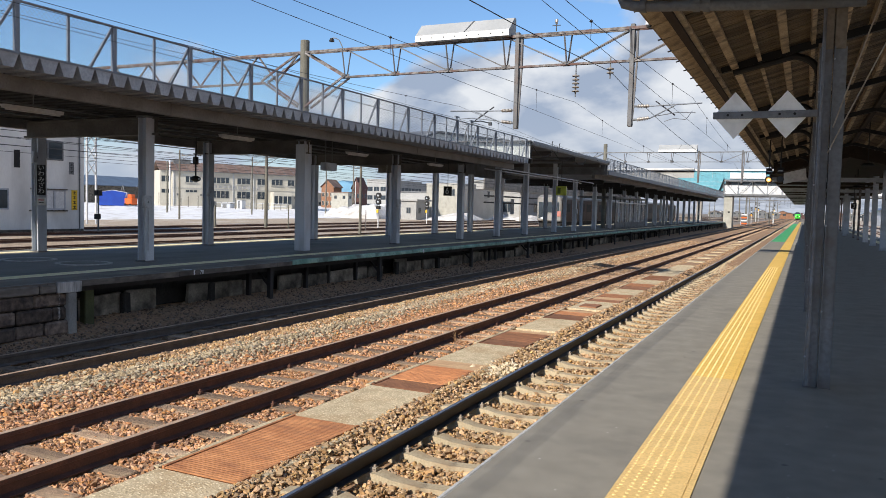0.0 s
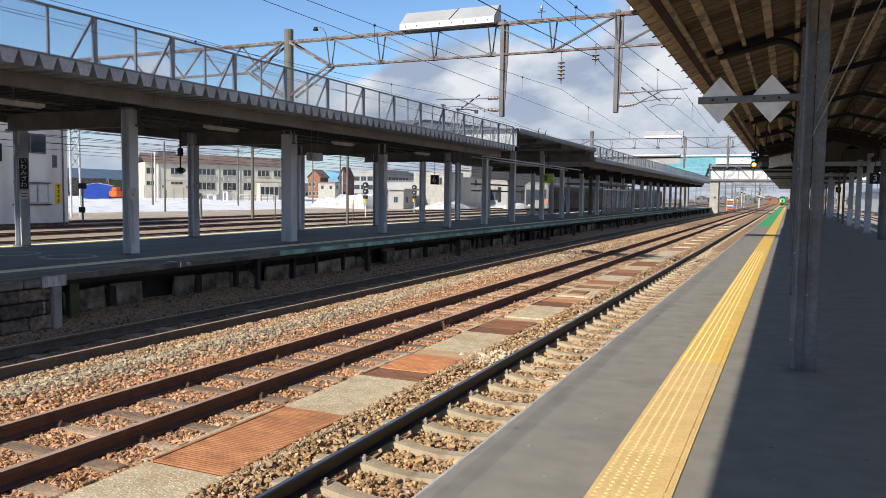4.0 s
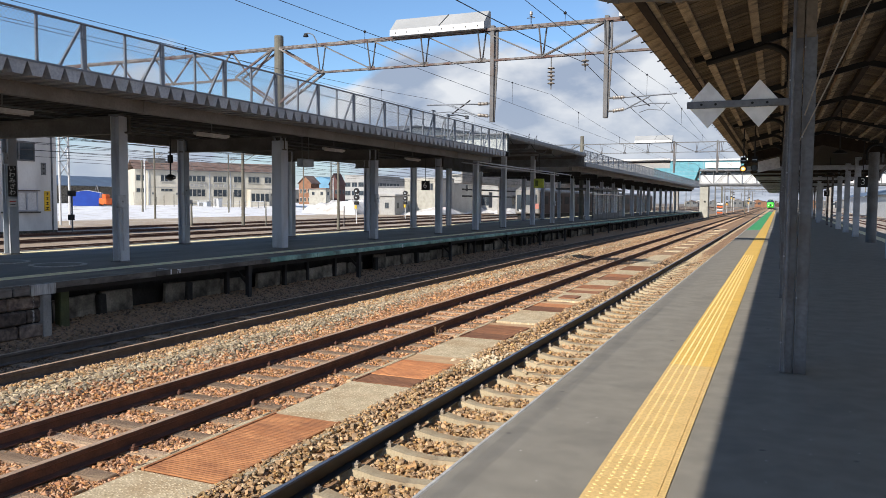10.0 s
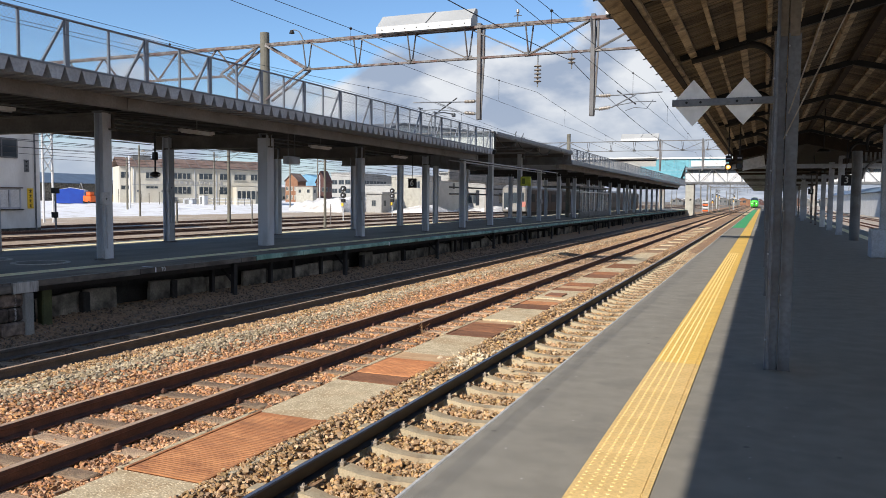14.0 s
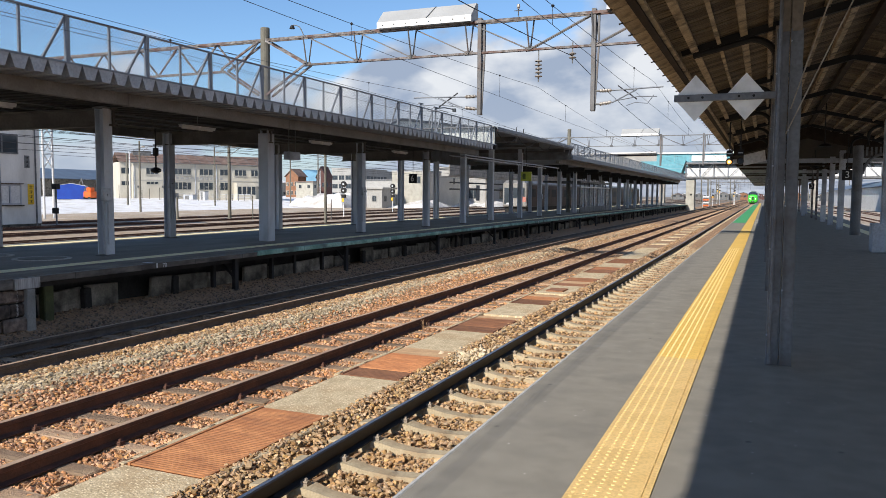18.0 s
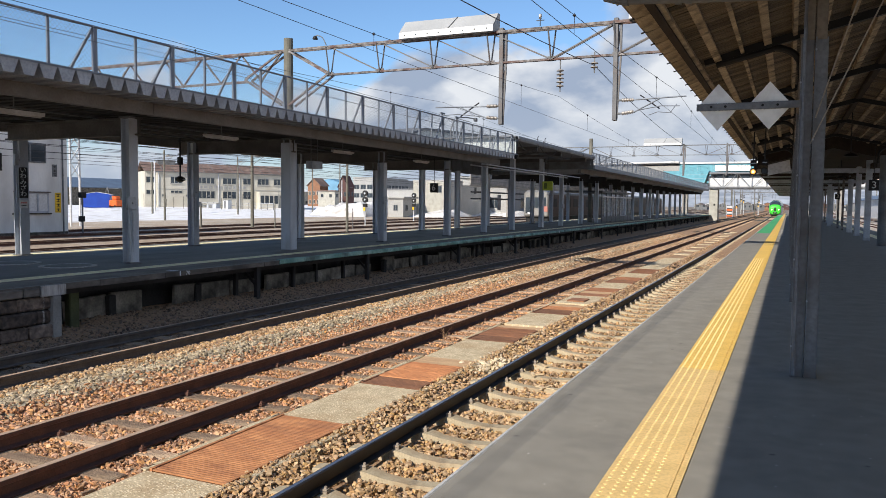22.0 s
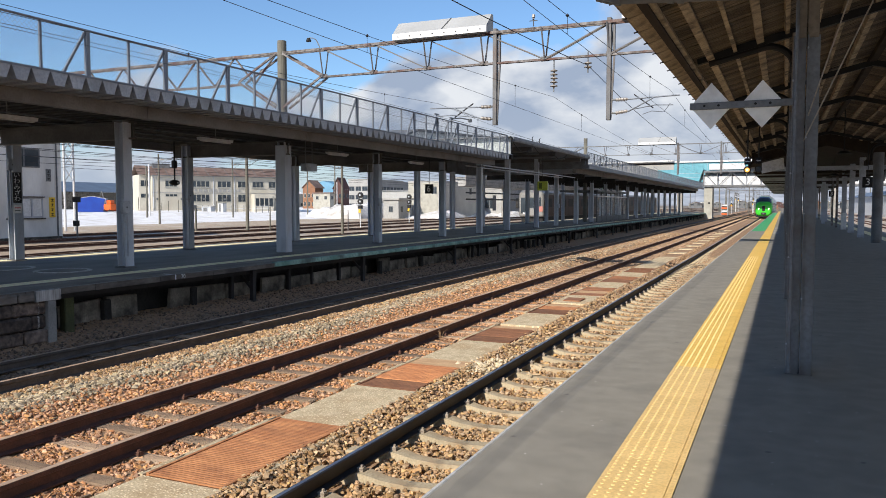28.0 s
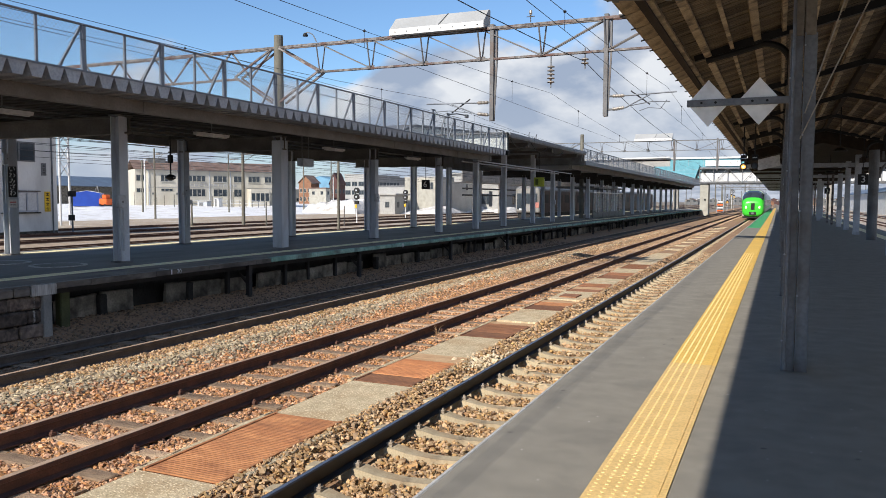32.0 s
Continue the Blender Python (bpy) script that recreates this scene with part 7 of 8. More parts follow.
def yard_signal(x, y, h, label, r=0.3):
    root = thing("yard_signal", (x, y, -1.1), label, "railway signal", "signals in the yard")
    part("post", Shape().tube([(0, 0, 0), (0, 0, h)], 0.06, 8), M_WHITE, root)
    for z in (h - r, h - r * 3.2):
        part("head", Shape().tube([(0.0, -0.1, z), (0.0, 0.1, z)], r, 14), M_BLACK, root)
        part("lens", Shape().tube([(0.0, -0.14, z), (0.0, -0.11, z)], 0.1, 10), M_STEEL, root)
    part("box", Shape().box(-0.2, 0.2, -0.15, 0.15, h - 1.7, h - 1.35), M_BLACK, root)
    part("number_board", Shape().box(-0.12, 0.12, -0.2, -0.16, h - 2.1, h - 1.75), M_YELLOW_SIGN, root)


yard_signal(-39.8, 68.8, 3.7, "black two-lamp yard signal on a white post")
yard_signal(-43.0, 86.5, 3.7, "black two-lamp yard signal on a white post")


def post_lamp(x, y):
    root = thing("track_indicator", (x, y, -1.1), "thin dark indicator post beside the yard track", "railway signal")
    part("post", Shape().tube([(0, 0, 0), (0, 0, 3.0)], 0.06, 8), M_STEEL_DARK, root)
    part("head", Shape().box(-0.2, 0.2, -0.2, 0.2, 2.6, 3.0, 0.02), M_BLACK, root)
    part("box", Shape().box(-0.15, 0.15, -0.25, 0.1, 0.9, 1.3, 0.02), M_BLACK, root)


post_lamp(-46.0, 39.4)


def snow():
    def heap(x0, x1, y0, y1, h, nx, ny, seed, label, lump=0.5, rise=0.0, m=M_SNOW):
        xs, ys = np.linspace(x0, x1, nx), np.linspace(y0, y1, ny)
        X, Y = np.meshgrid(xs, ys)
        u, w = (X - x0) / (x1 - x0), (Y - y0) / (y1 - y0)
        Z = np.zeros_like(X)
        for j in range(ny):
            for i in range(nx):
                q = Vector((X[j, i] * 0.12, Y[j, i] * 0.12, seed))
                Z[j, i] = noise.noise(q) * lump + 0.3 * lump * noise.noise(q * 4.1) + 0.16 * lump * noise.noise(q * 11.0)
        env = np.clip(np.minimum(np.minimum(u, 1 - u) * 6, np.minimum(w, 1 - w) * 12), 0, 1) ** 0.6
        Z = -1.3 + env * (h + Z + rise * (1 - u))
        v = np.stack([X, Y, Z], -1).reshape(-1, 3)
        i = (np.arange(ny - 1)[:, None] * nx + np.arange(nx - 1)[None]).ravel()
        f = np.concatenate([np.stack([i, i + 1, i + nx + 1], 1), np.stack([i, i + nx + 1, i + nx], 1)])
        ob = new("snow", stuff_mesh("snow", v, f, m))
        ob.data.polygons.foreach_set("use_smooth", [True] * len(ob.data.polygons))
        tagged(ob, label, "snow", kind="structure")
    heap(-150, -68.5, 30, 240, 0.6, 80, 140, 1.3, "dirty white spring snow over the far side of the yard", 0.35, 1.15)
    heap(-76, -65, 112, 136, 2.2, 70, 90, 4.1, "heaped grey-white snow behind the yard", 1.5, m=M_SNOW_DIRTY)
    heap(-62, -52, 118, 150, 0.9, 60, 90, 7.7, "low heap of old snow by the yard", 1.0, m=M_SNOW_DIRTY)
    heap(-54, -46, 135, 170, 0.9, 60, 90, 9.2, "low heap of old snow by the yard", 1.0, m=M_SNOW_DIRTY)
    heap(20, 60, 40, 300, 0.6, 24, 60, 11.0, "old snow beyond the platform", 0.5)


snow()


def blue_tent():
    d = Vector((-0.7488, 0.6628, 0)) * 150
    root = thing("tarpaulin_store", (d.x, d.y, 0.0), "stack under a bright blue tarpaulin on the snow", "tarpaulin stack")
    part("cover", Shape().prism([(-2.2, 0), (-2.3, 2.3), (0, 2.7), (2.3, 2.3), (2.2, 0)], -1.5, 3.5), M_BLUE, root)
    for y in (-1.5, 0.2, 1.9, 3.4):
        part("strap", Shape().tube([(-2.32, y, 0.02), (-2.34, y, 2.31), (0, y, 2.74), (2.34, y, 2.31), (2.32, y, 0.02)], 0.03, 5), M_WHITE, root)
    root.rotation_euler = (0, 0, 0.75)
    d = Vector((-0.736, 0.677, 0)) * 148
    root = thing("snow_blower", (d.x, d.y, 0.05), "orange snow-clearing machine with a raised boom", "snow machine")
    part("body", Shape().box(-0.9, 0.9, -0.6, 0.8, 0.2, 1.3, 0.1), M_ORANGE, root)
    part("cab", Shape().box(-0.5, 0.5, -0.3, 0.7, 1.3, 2.0, 0.1), M_ORANGE, root)
    part("boom", Shape().bar((-0.6, -0.3, 1.0), (-1.3, -0.5, 3.6), 0.12), M_STEEL_DARK, root)
    part("boom", Shape().bar((-1.3, -0.5, 3.6), (-2.4, -1.0, 0.6), 0.08), M_STEEL_DARK, root)
    for x in (-0.6, 0.6):
        part("track", Shape().tube([(x, -0.7, 0.2), (x, 0.9, 0.2)], 0.2, 8), M_BLACK, root)


def yard_clutter():
    """Sheds, cabinets, drums and a rail fence along the foot of the building beyond the snow."""
    rnd = random.Random(33)
    fence = thing("guard_fence", (-136, 124, -0.4), "grey post-and-rail fence before the building", "fence")
    for i in range(30):
        part("post", Shape().box(i * 1.5 - 0.05, i * 1.5 + 0.05, -0.05, 0.05, 0, 1.5), M_STEEL_DARK, fence)
    for z in (0.8, 1.35):
        part("rail", Shape().box(0, 43.5, -0.03, 0.03, z, z + 0.08), M_STEEL, fence)
    for x, w, h, m, lab in ((-131, 2.6, 1.6, M_STEEL, "low pale equipment shed beside the fence"), (-126.5, 1.4, 1.9, M_YELLOW_SIGN, "small yellow equipment cabinet by the fence"), (-121.5, 3.2, 1.3, M_CONC, "low grey concrete store in the snow"),
                            (-115.5, 2.2, 1.8, M_SKYBLUE, "pale blue equipment shed by the fence"), (-110.5, 1.6, 1.5, M_STEEL_DARK, "dark grey steel cabinet in the snow"), (-106.5, 2.4, 1.2, M_STEEL, "low grey steel store by the fence"), (-103, 1.2, 1.9, M_WHITE, "white steel equipment cabinet by the fence")):
        r = thing("yard_cabinet", (x, 121.5 + rnd.uniform(-1, 1), -0.4), lab, "cabinet", "cabinets along the yard")
        part("case", Shape().box(-w / 2, w / 2, 0, 1.2, 0, h, 0.04), m, r)
        part("lid", Shape().box(-w / 2 - 0.08, w / 2 + 0.08, -0.08, 1.28, h, h + 0.1), M_CONCRETE_B, r)
        part("door", Shape().box(-w * 0.32, w * 0.1, -0.03, 0.0, 0.25, h - 0.15), M_STEEL_DARK, r)
    for x, y in ((-71.6, 118.5), (-70.6, 118.2)):
        r = thing("oil_drum", (x, y, 0.1), "red steel drum beside the snow heap", "drum", "red drums")
        part("barrel", Shape().tube([(0, 0, 0), (0, 0, 1.0)], 0.32, 12), M_RED, r)
        part("rim", Shape().tube([(0, 0, 0.97), (0, 0, 1.02)], 0.34, 12), M_STEEL_DARK, r)
    for i in range(9):
        x, y = -131 + i * 4.4, 116 + rnd.uniform(-4, 4)
        r = thing("marker_post", (x, y, -0.4), "slim weathered post standing in the snow", "post", "posts in the snow")
        part("shaft", Shape().tube([(0, 0, 0), (0, 0, rnd.uniform(1.6, 3.2))], 0.07, 6), M_POLE, r)


yard_clutter()
blue_tent()
bh = Vector((-0.757, 0.653, 0)) * 190
building("warehouse", bh.x - 9, bh.x + 2, bh.y - 8, bh.y + 14, 4.0, M_CONC_DARK, "dark open shed with a blue sheet roof", rows=(), roof=M_ROOF_BLUE, roof_h=2.2, eave=1.0)
building("brick_warehouse", -121.2, -117.2, 178, 182, 5.7, M_BRICK, "orange brick warehouse with a gable roof", rows=((3.2, 4.3), (0.8, 2.0)), bays_x=2, bays_y=3, ww=0.8, roof=M_ROOF_RUST, roof_h=2.0, eave=0.3, side=M_BRICK, frame_m=M_WALL_CREAM)
building("maroon_house", -113.3, -110.4, 181, 184.5, 5.4, M_MAROON, "maroon clad house beyond the yard", rows=((3.0, 4.2),), bays_x=2, bays_y=2, ww=0.8, roof=M_MAROON, roof_h=3.1, eave=0.2)
building("store_shed", -115.9, -110.6, 175, 177, 4.2, M_PLASTER_END, "low pale shed between the houses", rows=((2.6, 3.5),), bays_x=1, bays_y=2, ww=0.8, roof=M_ROOF_RUST, eave=0.2, cat="shed")
building("blue_hall", -136.0, -128.0, 205, 211, 7.4, M_SKYBLUE, "sky-blue clad hall in the distance", roof=M_SKYBLUE, roof_h=1.0, eave=0.1, cat="building")
building("apartment_block", -140.8, -132.8, 235, 262, 9.9, M_CONCRETE_B, "pale grey apartment block with rows of windows", rows=((0, 1.6), (3, 4.6), (6, 7.6)), bays_x=10, bays_y=3, ww=2.2, roof=M_CONCRETE_B, eave=0.1)
building("apartment_block", -162.5, -155.4, 300, 330, 10.9, M_CONCRETE_B, "distant grey apartment block with rows of windows", rows=((0, 1.6), (3, 4.6), (6, 7.6)), bays_x=8, bays_y=3, ww=1.6, roof=M_CONCRETE_B, eave=0.1)
building("goods_shed", 17.5, 24.0, 34, 250, 3.0, M_WHITE, "long pale goods shed beyond the side tracks", roof=M_ROOF_BLUE, roof_h=1.2, eave=0.5, cat="shed")
building("grey_store", -95, -84, 172, 186, 4.6, M_CONCRETE_B, "low grey building behind the yard", rows=((1.0, 2.2),), bays_x=4, bays_y=2, roof=M_STEEL_DARK, eave=0.2)
building("platform_hut", -62.6, -59.7, 116, 121, 2.1, M_CONCRETE_B, "small white hut with a flat roof", rows=((0.0, 1.0),), bays_x=2, bays_y=1, ww=0.8, roof=M_CONCRETE_B, eave=0.3, cat="hut")
# The sunlit end gets the darker plaster, the shaded side the paler one.
white = building("warehouse", -61.3, -54.5, 123, 140, 5.15, M_PLASTER, "large cream building with a few dark windows", rows=((3.2, 4.4),), bays_x=2, bays_y=2, ww=1.0, roof=M_CONCRETE_B, eave=0.05, side=M_PLASTER_END)
building("warehouse", -60, -50, 141, 200, 6.4, M_CONCRETE_B, "long grey concrete depot", rows=((0.5, 2.6),), bays_x=9, bays_y=2, ww=2.6, roof=M_CONCRETE_B, eave=0.3)


def overbridge():
    """The concrete viaduct behind the yard."""
    root = thing("viaduct", (-44, 128, -1.2), "grey concrete viaduct on square piers", "viaduct")
    part("deck", Shape().box(-0.6, 0.6, -22, 90, 5.2, 6.0, 0.05), M_CONCRETE_B, root)
    part("parapet", Shape().box(0.6, 0.75, -22, 90, 5.4, 6.9), M_CONC, root)
    for y in (-14, -2, 10, 22, 40, 60):
        part("pier", Shape().box(-0.6, 0.5, y - 0.5, y + 0.5, 0, 5.2, 0.05), M_CONC, root)
    for z in (3.3, 4.3):
        part("pipe", Shape().tube([(0.8, -22, z), (0.8, 90, z)], 0.12, 8), M_BLACK, root)
    for y in (-10, -5, 4, 8):
        part("sign_board", Shape().box(0.8, 0.9, y - 0.7, y + 0.7, 1.5, 4.0), M_STEEL_DARK, root)


overbridge()


# ---- footbridges ----
def truss_bridge():
    y = 134.0
    root = thing("footbridge", (0, y, -1.2), "white enclosed footbridge with a grey steel truss", "footbridge")
    zb, zt = 4.25 + 1.2, 6.7 + 1.2
    x0, x1 = -12.2, 34.0
    part("panel_wall", Shape().box(x0, x1, 0.35, 0.5, zb + 0.3, zt - 0.75), M_WHITE, root)
    part("floor", Shape().box(x0, x1, 0.0, 3.2, zb - 0.1, zb + 0.25), M_STEEL_DARK, root)
    part("roof", Shape().box(x0, x1, -0.1, 3.3, zt, zt + 0.2), M_GALV, root)
    part("back_wall", Shape().box(x0, x1, 3.0, 3.1, zb, zt), M_WHITE, root)
    for z in (zb + 0.05, zt - 0.05):
        part("chord", Shape().box(x0, x1, -0.15, 0.1, z - 0.08, z + 0.08), M_STEEL_DARK, root)
    n = 21
    dx = (x1 - x0) / n
    for i in range(n):
        a = x0 + i * dx
        part("truss_post", Shape().box(a - 0.035, a + 0.035, -0.12, 0.06, zb, zt), M_STEEL_DARK, root)
        p, q = ((a, 0, zb), (a + dx, 0, zt)) if i % 2 else ((a, 0, zt), (a + dx, 0, zb))
        part("truss_diagonal", Shape().bar(p, q, 0.075), M_STEEL_DARK, root)
    for i in range(24):
        a = x0 + 1 + i * 1.9
        part("window", Shape().box(a, a + 1.5, 0.36, 0.4, zt - 0.7, zt - 0.25), M_GLASS_DARK, root)
    part("pier", Shape().box(-12.1, -10.75, 0.2, 3.0, 0, zb - 0.1, 0.05), M_PLASTER_END, root, "pale stair tower")
    part("pier_door", Shape().box(-11.4, -11.1, 0.17, 0.2, 2.6, 2.9), M_BLACK, root)
    # sloping teal stair enclosure to the opposite platform
    s = Shape()
    s.prism([(-19.5, zb - 0.6), (-13.4, zb - 0.6), (-12.2, zt + 0.4), (-19.5, zt + 0.4)], -0.4, 3.4)
    part("stair_housing", s, M_TEAL, root, "teal clad stair housing")
    for k in range(5):
        z = zb - 0.4 + k * 0.65
        part("cladding_joint", Shape().box(-19.4, -13.3 + k * 0.25, -0.415, -0.402, z, z + 0.04), M_STEEL, root)


def concourse():
    y = 166.0
    root = thing("station_concourse", (0, y, -1.2), "long teal and white enclosed station bridge", "station bridge")
    zt = 10.3 + 1.2
    part("teal_wall", Shape().box(-21, 36, 0, 7, 7.2, zt - 0.35), M_TEAL, root)
    part("white_band", Shape().box(-34, 36, -0.3, 7.3, zt - 0.35, zt + 0.0), M_WHITE, root)
    part("white_wing", Shape().box(-60, -21, 0, 7, 7.2, zt - 0.7), M_CONCRETE_B, root)
    part("wing_roof", Shape().prism([(-64, zt - 0.6), (-21, zt - 0.1), (-21, zt + 0.2), (-64, zt - 0.3)], -0.8, 8), M_WHITE, root)
    part("sign_board", Shape().box(-14.0, -7.2, -0.4, -0.3, zt - 1.9, zt - 0.7), M_WHITE, root, "large blank white board")
    for i in range(18):
        a = -20 + i * 3.0
        part("window", Shape().box(a, a + 2.2, -0.06, 0.0, 7.6, 8.6), M_GLASS_DARK, root)
        part("joint", Shape().box(a + 2.6, a + 2.64, -0.03, 0.0, 8.8, zt - 0.4), M_STEEL, root)
    for x in (-20, 9.0, 30):
        part("pier", Shape().box(x - 0.5, x + 0.5, 2, 4, 0, 7.2), M_CONC, root)


truss_bridge()
concourse()


def parked_railcar():
    root = thing("parked_railcar", (-24.7, 79.0, RAIL_Z), "parked grey railcar with dark brown sides and red panel", "railcar")
    part("body", Shape().box(-1.35, 1.35, 0.0, 40, 0.95, 3.55, 0.12), M_BEIGE, root)
    part("roof", Shape().prism([(-1.35, 3.5), (1.35, 3.5), (0.9, 3.8), (-0.9, 3.8)], 0.1, 39.9), M_STEEL_DARK, root)
    part("skirt", Shape().box(-1.2, 1.2, 0.4, 39.5, 0.3, 0.95), M_BLACK, root)
    for x in (-1.15, -0.35, 0.45):
        part("front_window", Shape().box(x, x + 0.66, -0.02, 0.01, 1.9 if x > -0.4 else 1.3, 3.0), M_GLASS_DARK, root)
    part("front_mark", Shape().box(0.45, 1.3, -0.03, 0.0, 1.5, 2.05), mat("faded_salmon", (0.5, 0.2, 0.16), (0.42, 0.16, 0.13), 0.7), root, "faded salmon-red panel")
    part("side_band", Shape().box(1.345, 1.36, 0.3, 39.6, 1.0, 3.3), M_ROOF_BROWN, root, "dark brown side")
    rear = part("rear_coach", Shape().box(-1.35, 1.35, 40.6, 80, 0.95, 3.55, 0.12), M_ROOF_BROWN, root, "dark brown second coach")
    part("rear_roof", Shape().prism([(-1.35, 3.5), (1.35, 3.5), (0.9, 3.8), (-0.9, 3.8)], 40.7, 79.9), M_STEEL_DARK, root)
    for i in range(12):
        part("rear_window", Shape().box(1.35, 1.365, 42.0 + i * 3.1, 44.0 + i * 3.1, 2.0, 2.9), M_DULL_GLASS, rear)
    part("rear_skirt", Shape().box(-1.2, 1.2, 41.0, 79.5, 0.02, 0.95), M_BLACK, root)
    part("headlamp", Shape().box(-0.9, -0.6, -0.04, 0.0, 1.2, 1.4), M_WHITE, root)
    part("headlamp", Shape().box(0.6, 0.9, -0.04, 0.0, 1.2, 1.4), M_WHITE, root)
    for i in range(13):
        y = 1.5 + i * 3.0
        part("side_window", Shape().box(1.34, 1.375, y, y + 1.9, 2.0, 2.9), M_DULL_GLASS, root)
    for y in (2.0, 16, 24, 38):
        part("bogie", Shape().box(-1.0, 1.0, y - 1.0, y + 1.0, 0.02, 0.5, 0.05), M_BLACK, root)


parked_railcar()


def waiting_room():
    root = thing("waiting_room", (-15.6, 63.0, OPP_Z), "glazed waiting room with pale frames on the platform", "waiting room")
    part("roof", Shape().box(-1.6, 1.6, 0, 13, 2.5, 2.65), M_STEEL_DARK, root)
    for i in range(8):
        y = i * 1.85
        part("frame_post", Shape().box(1.5, 1.58, y, y + 0.08, 0, 2.5), M_STEEL_DARK, root)
        if i < 7:
            part("lower_panel", Shape().box(1.52, 1.56, y + 0.08, y + 1.85, 0.05, 0.5), M_STEEL_DARK, root)
            part("pane", Shape().box(1.53, 1.55, y + 0.08, y + 1.85, 0.5, 2.1), M_CLEAR, root)
    part("head_rail", Shape().box(1.5, 1.6, 0, 13, 2.1, 2.2), M_WHITE, root)


waiting_room()


def platform_end():
    root = thing("barrier", (-10.2, 168, -1.1), "orange and white barrier boards by the track", "barrier")
    for i in range(4):
        part("board", Shape().box(-1.5, -0.3, 0, 0.1, 0.3 + 0.6 * i, 0.6 + 0.6 * i), M_ORANGE if i % 2 == 0 else M_WHITE, root)
    for x in (-1.5, -0.3):
        part("leg", Shape().box(x - 0.06, x + 0.06, 0, 0.12, 0, 2.8), M_STEEL, root)
    rnd = random.Random(8)
    for i in range(9):
        x, y, h = rnd.uniform(-16, 0.5), rnd.uniform(185, 330), rnd.uniform(6, 9)
        if -5.5 < x < 0:
            x = -7.5
        yard_pole(x, y, h, 0.14, M_POLE, "distant catenary pole beyond the footbridges", h - 1)
    for i in range(5):
        yard_signal(rnd.uniform(-18, -7), rnd.uniform(190, 260), rnd.uniform(4, 6), "distant signal beyond the platform end", 0.22)
    for i in range(46):
        x = rnd.uniform(-75, 60)
        y = rnd.uniform(480, 800)
        building("distant_house", x - rnd.uniform(6, 11), x, y, y + 12, rnd.uniform(0.0, 2.6), rnd.choice((M_STEEL_DARK, M_BRICK, M_CONCRETE_B, M_STEEL_DARK, M_MAROON)), "small distant house of the town", rows=((0.5, 1.8),), bays_x=2, bays_y=2, roof=rnd.choice((M_ROOF_BROWN, M_ROOF_BLUE, M_SNOW)), roof_h=1.6, cat="house")
    for i in range(34):
        yard_pole(rnd.choice((-1, 1)) * rnd.uniform(7, 45) - 6, rnd.uniform(230, 420), rnd.uniform(6, 12), 0.15, M_POLE, "distant pole of the town", None)
    for i in range(16):
        x = -200 + rnd.uniform(-40, 30)
        y = 110 + i * 16
        building("distant_house", x - 10, x, y, y + 11, rnd.uniform(2.5, 6), rnd.choice((M_PLASTER_END, M_PLASTER, M_CONCRETE_B)), "small distant house beyond the yard", rows=((0.5, 1.8),), bays_x=2, bays_y=2, roof=rnd.choice((M_ROOF_BROWN, M_ROOF_BLUE, M_SNOW)), roof_h=1.6, cat="house")


platform_end()


def hills():
    def ridge(name, az0, az1, dist, h, seed, label):
        xs = []
        n = 90
        for i in range(n + 1):
            a = radians(az0 + (az1 - az0) * i / n)
            e = min(1.0, 6 * min(i, n - i) / n)
            z = h * e * (0.65 + 0.4 * noise.noise(Vector((i * 0.07, seed, 0))) + 0.12 * noise.noise(Vector((i * 0.4, seed, 5))))
            xs.append((math.sin(a) * dist, math.cos(a) * dist, max(z, 0)))
        s = Shape()
        for p, q in zip(xs[:-1], xs[1:]):
            s.quad((p[0], p[1], -3), (q[0], q[1], -3), (q[0] * 1.25, q[1] * 1.25, q[2]), (p[0] * 1.25, p[1] * 1.25, p[2]))
        tagged(part(name, s, M_HILL), label, "hill", kind="structure")
    ridge("backdrop", -18, 40, 1500, 78, 2.0, "hazy blue wooded hills with old snow")
    ridge("backdrop", -80, -20, 1900, 26, 6.0, "low hazy hills on the horizon")


hills()


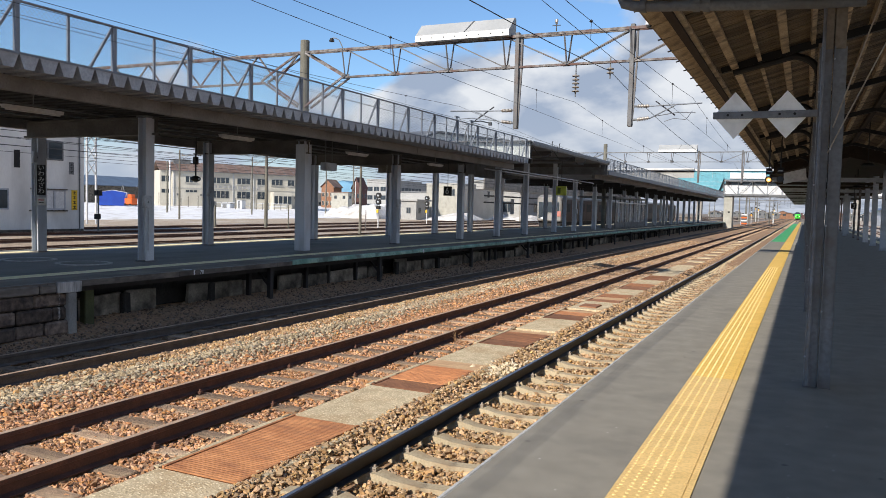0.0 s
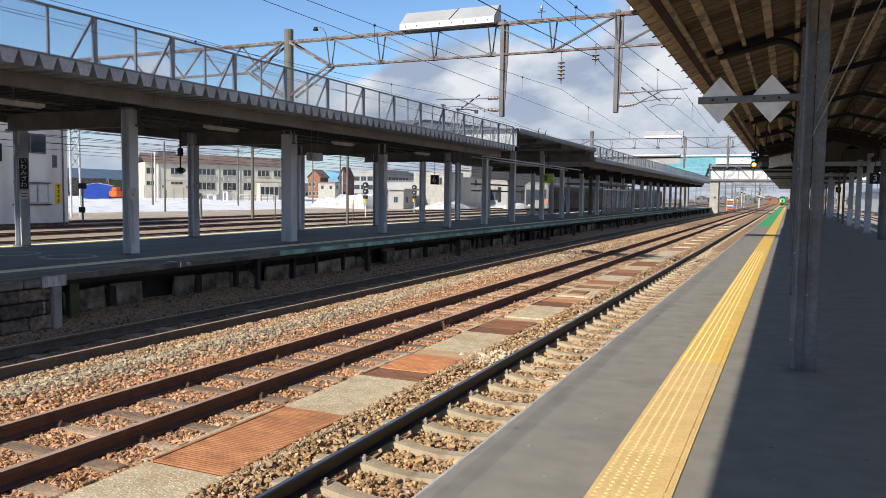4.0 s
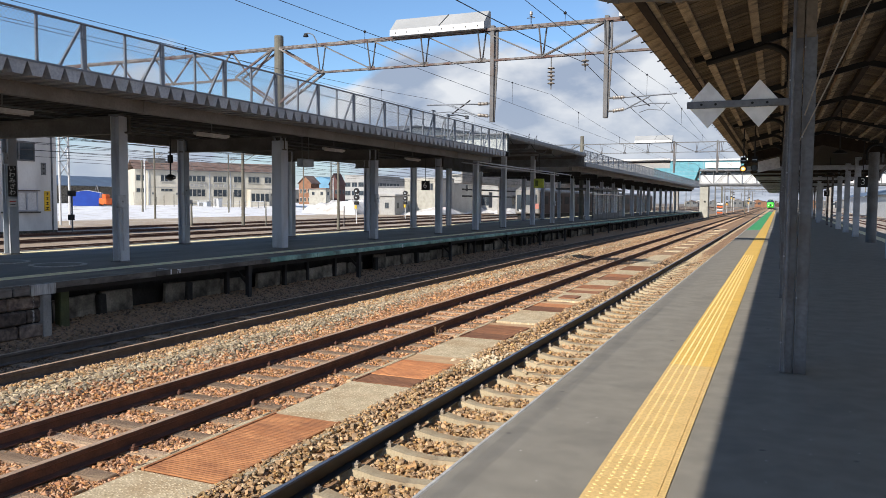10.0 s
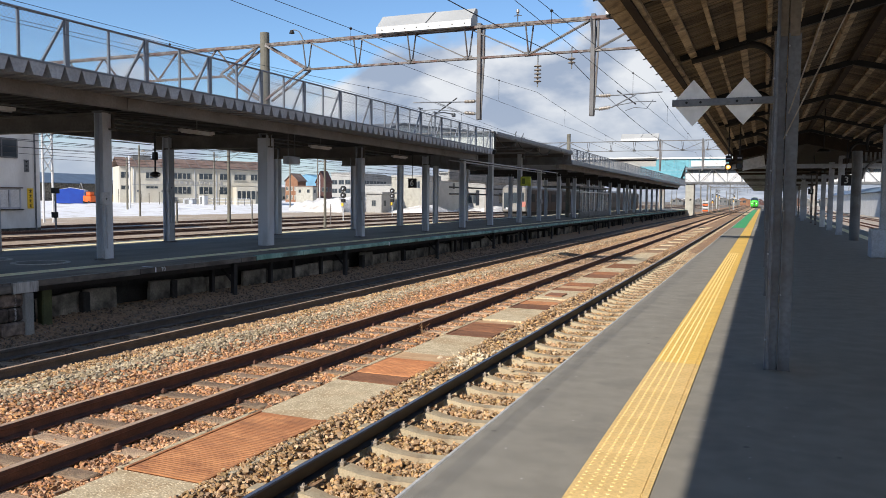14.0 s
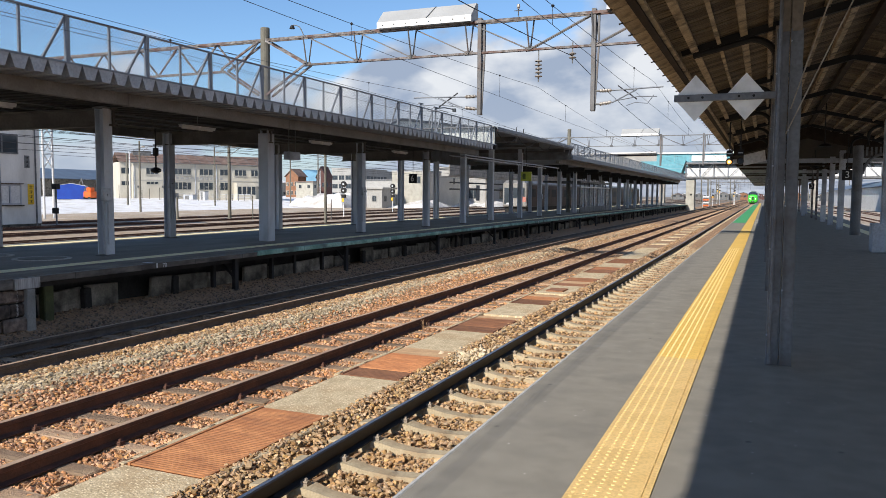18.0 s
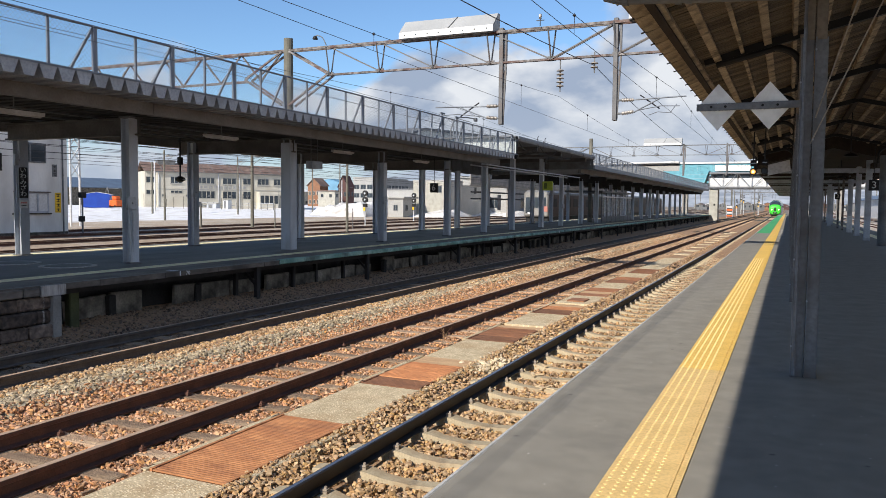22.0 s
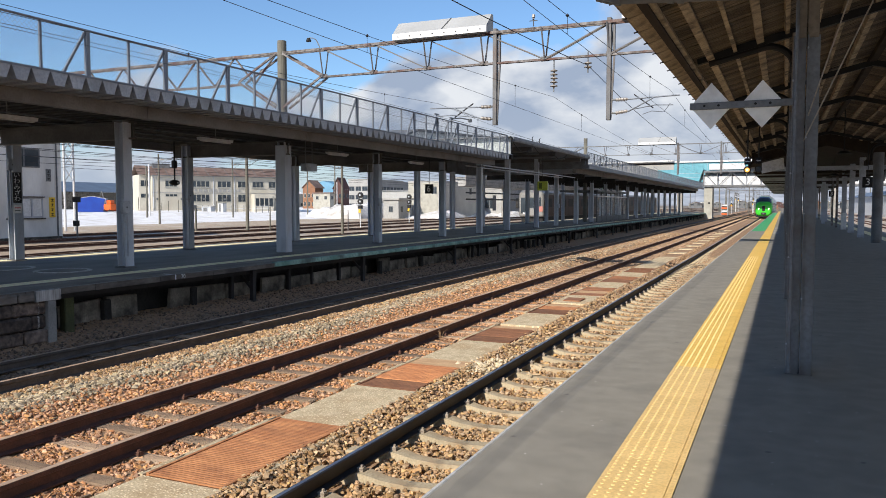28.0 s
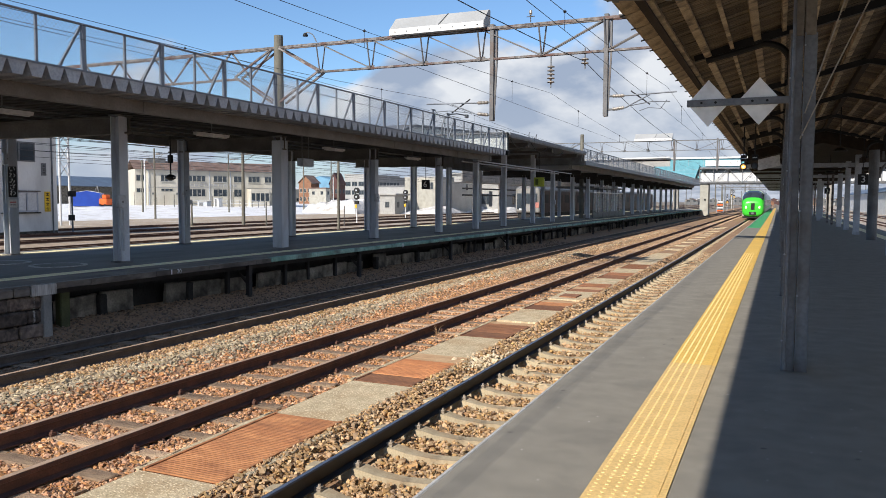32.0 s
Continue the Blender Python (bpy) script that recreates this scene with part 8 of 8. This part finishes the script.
# ---- the arriving train ----
def arriving_train():
    root = thing("express_train", (-3.0, 420, RAIL_Z), "leaf-green express train with a dark domed windscreen", "train")
    # nose: rounded sections from the front backwards (y, half width, bottom, top)
    secs = [(0.0, 0.95, 0.62, 2.05), (0.06, 1.1, 0.48, 2.25), (0.2, 1.22, 0.36, 2.45), (0.45, 1.29, 0.28, 2.72), (0.9, 1.33, 0.24, 3.08), (1.5, 1.35, 0.24, 3.4), (2.2, 1.36, 0.26, 3.58), (3.0, 1.36, 0.3, 3.63)]
    k = 28

    def ring(y, w, b, t, grow=0.0):
        c, h = (b + t) / 2, (t - b) / 2
        out = []
        for j in range(k):
            a = 2 * math.pi * (j + 0.5) / k
            ca, sa = math.cos(a), math.sin(a)
            e = 0.5 if sa < 0 else 0.62
            out.append(((w + grow) * math.copysign(abs(ca) ** e, ca), y, c + (h + grow) * math.copysign(abs(sa) ** 0.62, sa)))
        return out
    s = Shape()
    for q in secs:
        s.v += ring(*q)
    for i in range(len(secs) - 1):
        for j in range(k):
            m = (j + 1) % k
            s.f.append((i * k + j, i * k + m, (i + 1) * k + m, (i + 1) * k + j))
    s.f.append(tuple(range(k)))
    part("nose", s, M_TRAIN_GREEN, root, smooth=True)
    # dark windscreen wrapped over the upper nose
    w = Shape()
    for a, b in zip(secs[3:6], secs[4:7]):
        ra, rb = ring(*a, grow=0.015), ring(*b, grow=0.015)
        for j in range(2, 11):
            w.quad(ra[j], ra[j + 1], rb[j + 1], rb[j])
    part("windscreen", w, M_GLASS_DARK, root, "dark wraparound windscreen")
    for x in (-0.45, 0.45):
        part("wiper", Shape().bar((x, 0.42, 2.78), (x * 0.4, 0.95, 3.14), 0.03), M_BLACK, root)
    part("door_window", Shape().box(-0.22, 0.22, -0.02, 0.02, 1.15, 2.0, 0.005), M_BLACK, root, "narrow black centre window")
    part("door_frame", Shape().box(-0.28, 0.28, -0.012, 0.01, 0.95, 2.04, 0.004), M_TRAIN_GREEN, root)
    part("coupler_recess", Shape().box(-0.42, 0.42, -0.02, 0.05, 0.55, 0.9, 0.02), M_BLACK, root)
    part("coupler", Shape().box(-0.14, 0.14, -0.22, 0.1, 0.6, 0.85, 0.02), M_STEEL_DARK, root)
    for x in (-0.78, 0.78):
        h = part("headlamp", Shape().box(x - 0.1, x + 0.1, -0.015, 0.02, 1.28, 1.66, 0.004), mat("headlamp_glass", (0.75, 0.8, 0.45), None, 0.2), root, "pale yellow headlamp")
        part("lamp_lens", Shape().tube([(x, -0.022, 1.52), (x, -0.012, 1.52)], 0.09, 10), glow("headlamp_glow", (1, 0.97, 0.82), 4.0), h)
    part("skirt", Shape().box(-1.2, 1.2, 0.3, 3.0, 0.12, 0.32, 0.02), M_BLACK, root)
    for c in range(4):
        y0 = 3.0 if c == 0 else c * 20.5
        y1 = (c + 1) * 20.5 - 0.5
        body = part("coach", Shape().prism([(-1.3, 0.35), (-1.36, 0.7), (-1.36, 2.5), (-1.15, 3.3), (-0.75, 3.62), (0.75, 3.62), (1.15, 3.3), (1.36, 2.5), (1.36, 0.7), (1.3, 0.35)], y0, y1), M_TRAIN_SIDE, root, "silver-grey coach body")
        for sx in (-1, 1):
            part("window_band", Shape().box(sx * 1.362 - 0.008, sx * 1.362 + 0.008, y0 + 1.2, y1 - 1.2, 1.75, 2.45), M_GLASS_DARK, body)
            part("stripe", Shape().box(sx * 1.362 - 0.007, sx * 1.362 + 0.007, y0 + 0.1, y1 - 0.1, 1.3, 1.45), M_TRAIN_GREEN, body)
        for yb in (y0 + 2.5, y1 - 2.5):
            part("bogie", Shape().box(-0.95, 0.95, yb - 1.1, yb + 1.1, 0.02, 0.36, 0.03), M_BLACK, body)
        part("roof_unit", Shape().box(-0.7, 0.7, y0 + 6, y0 + 10, 3.6, 3.85, 0.05), M_STEEL_DARK, body)
    return root


TRAIN = arriving_train()


def motions():
    along = ((0, 420), (3, 395), (6, 368), (9, 342), (12, 315), (14, 295), (17, 255), (20, 220), (22, 200), (24, 181), (26, 161), (28, 139), (30, 121), (32, 104))
    walk(TRAIN, [(t, pose(-3.0, y, RAIL_Z)) for t, y in along])


motions()
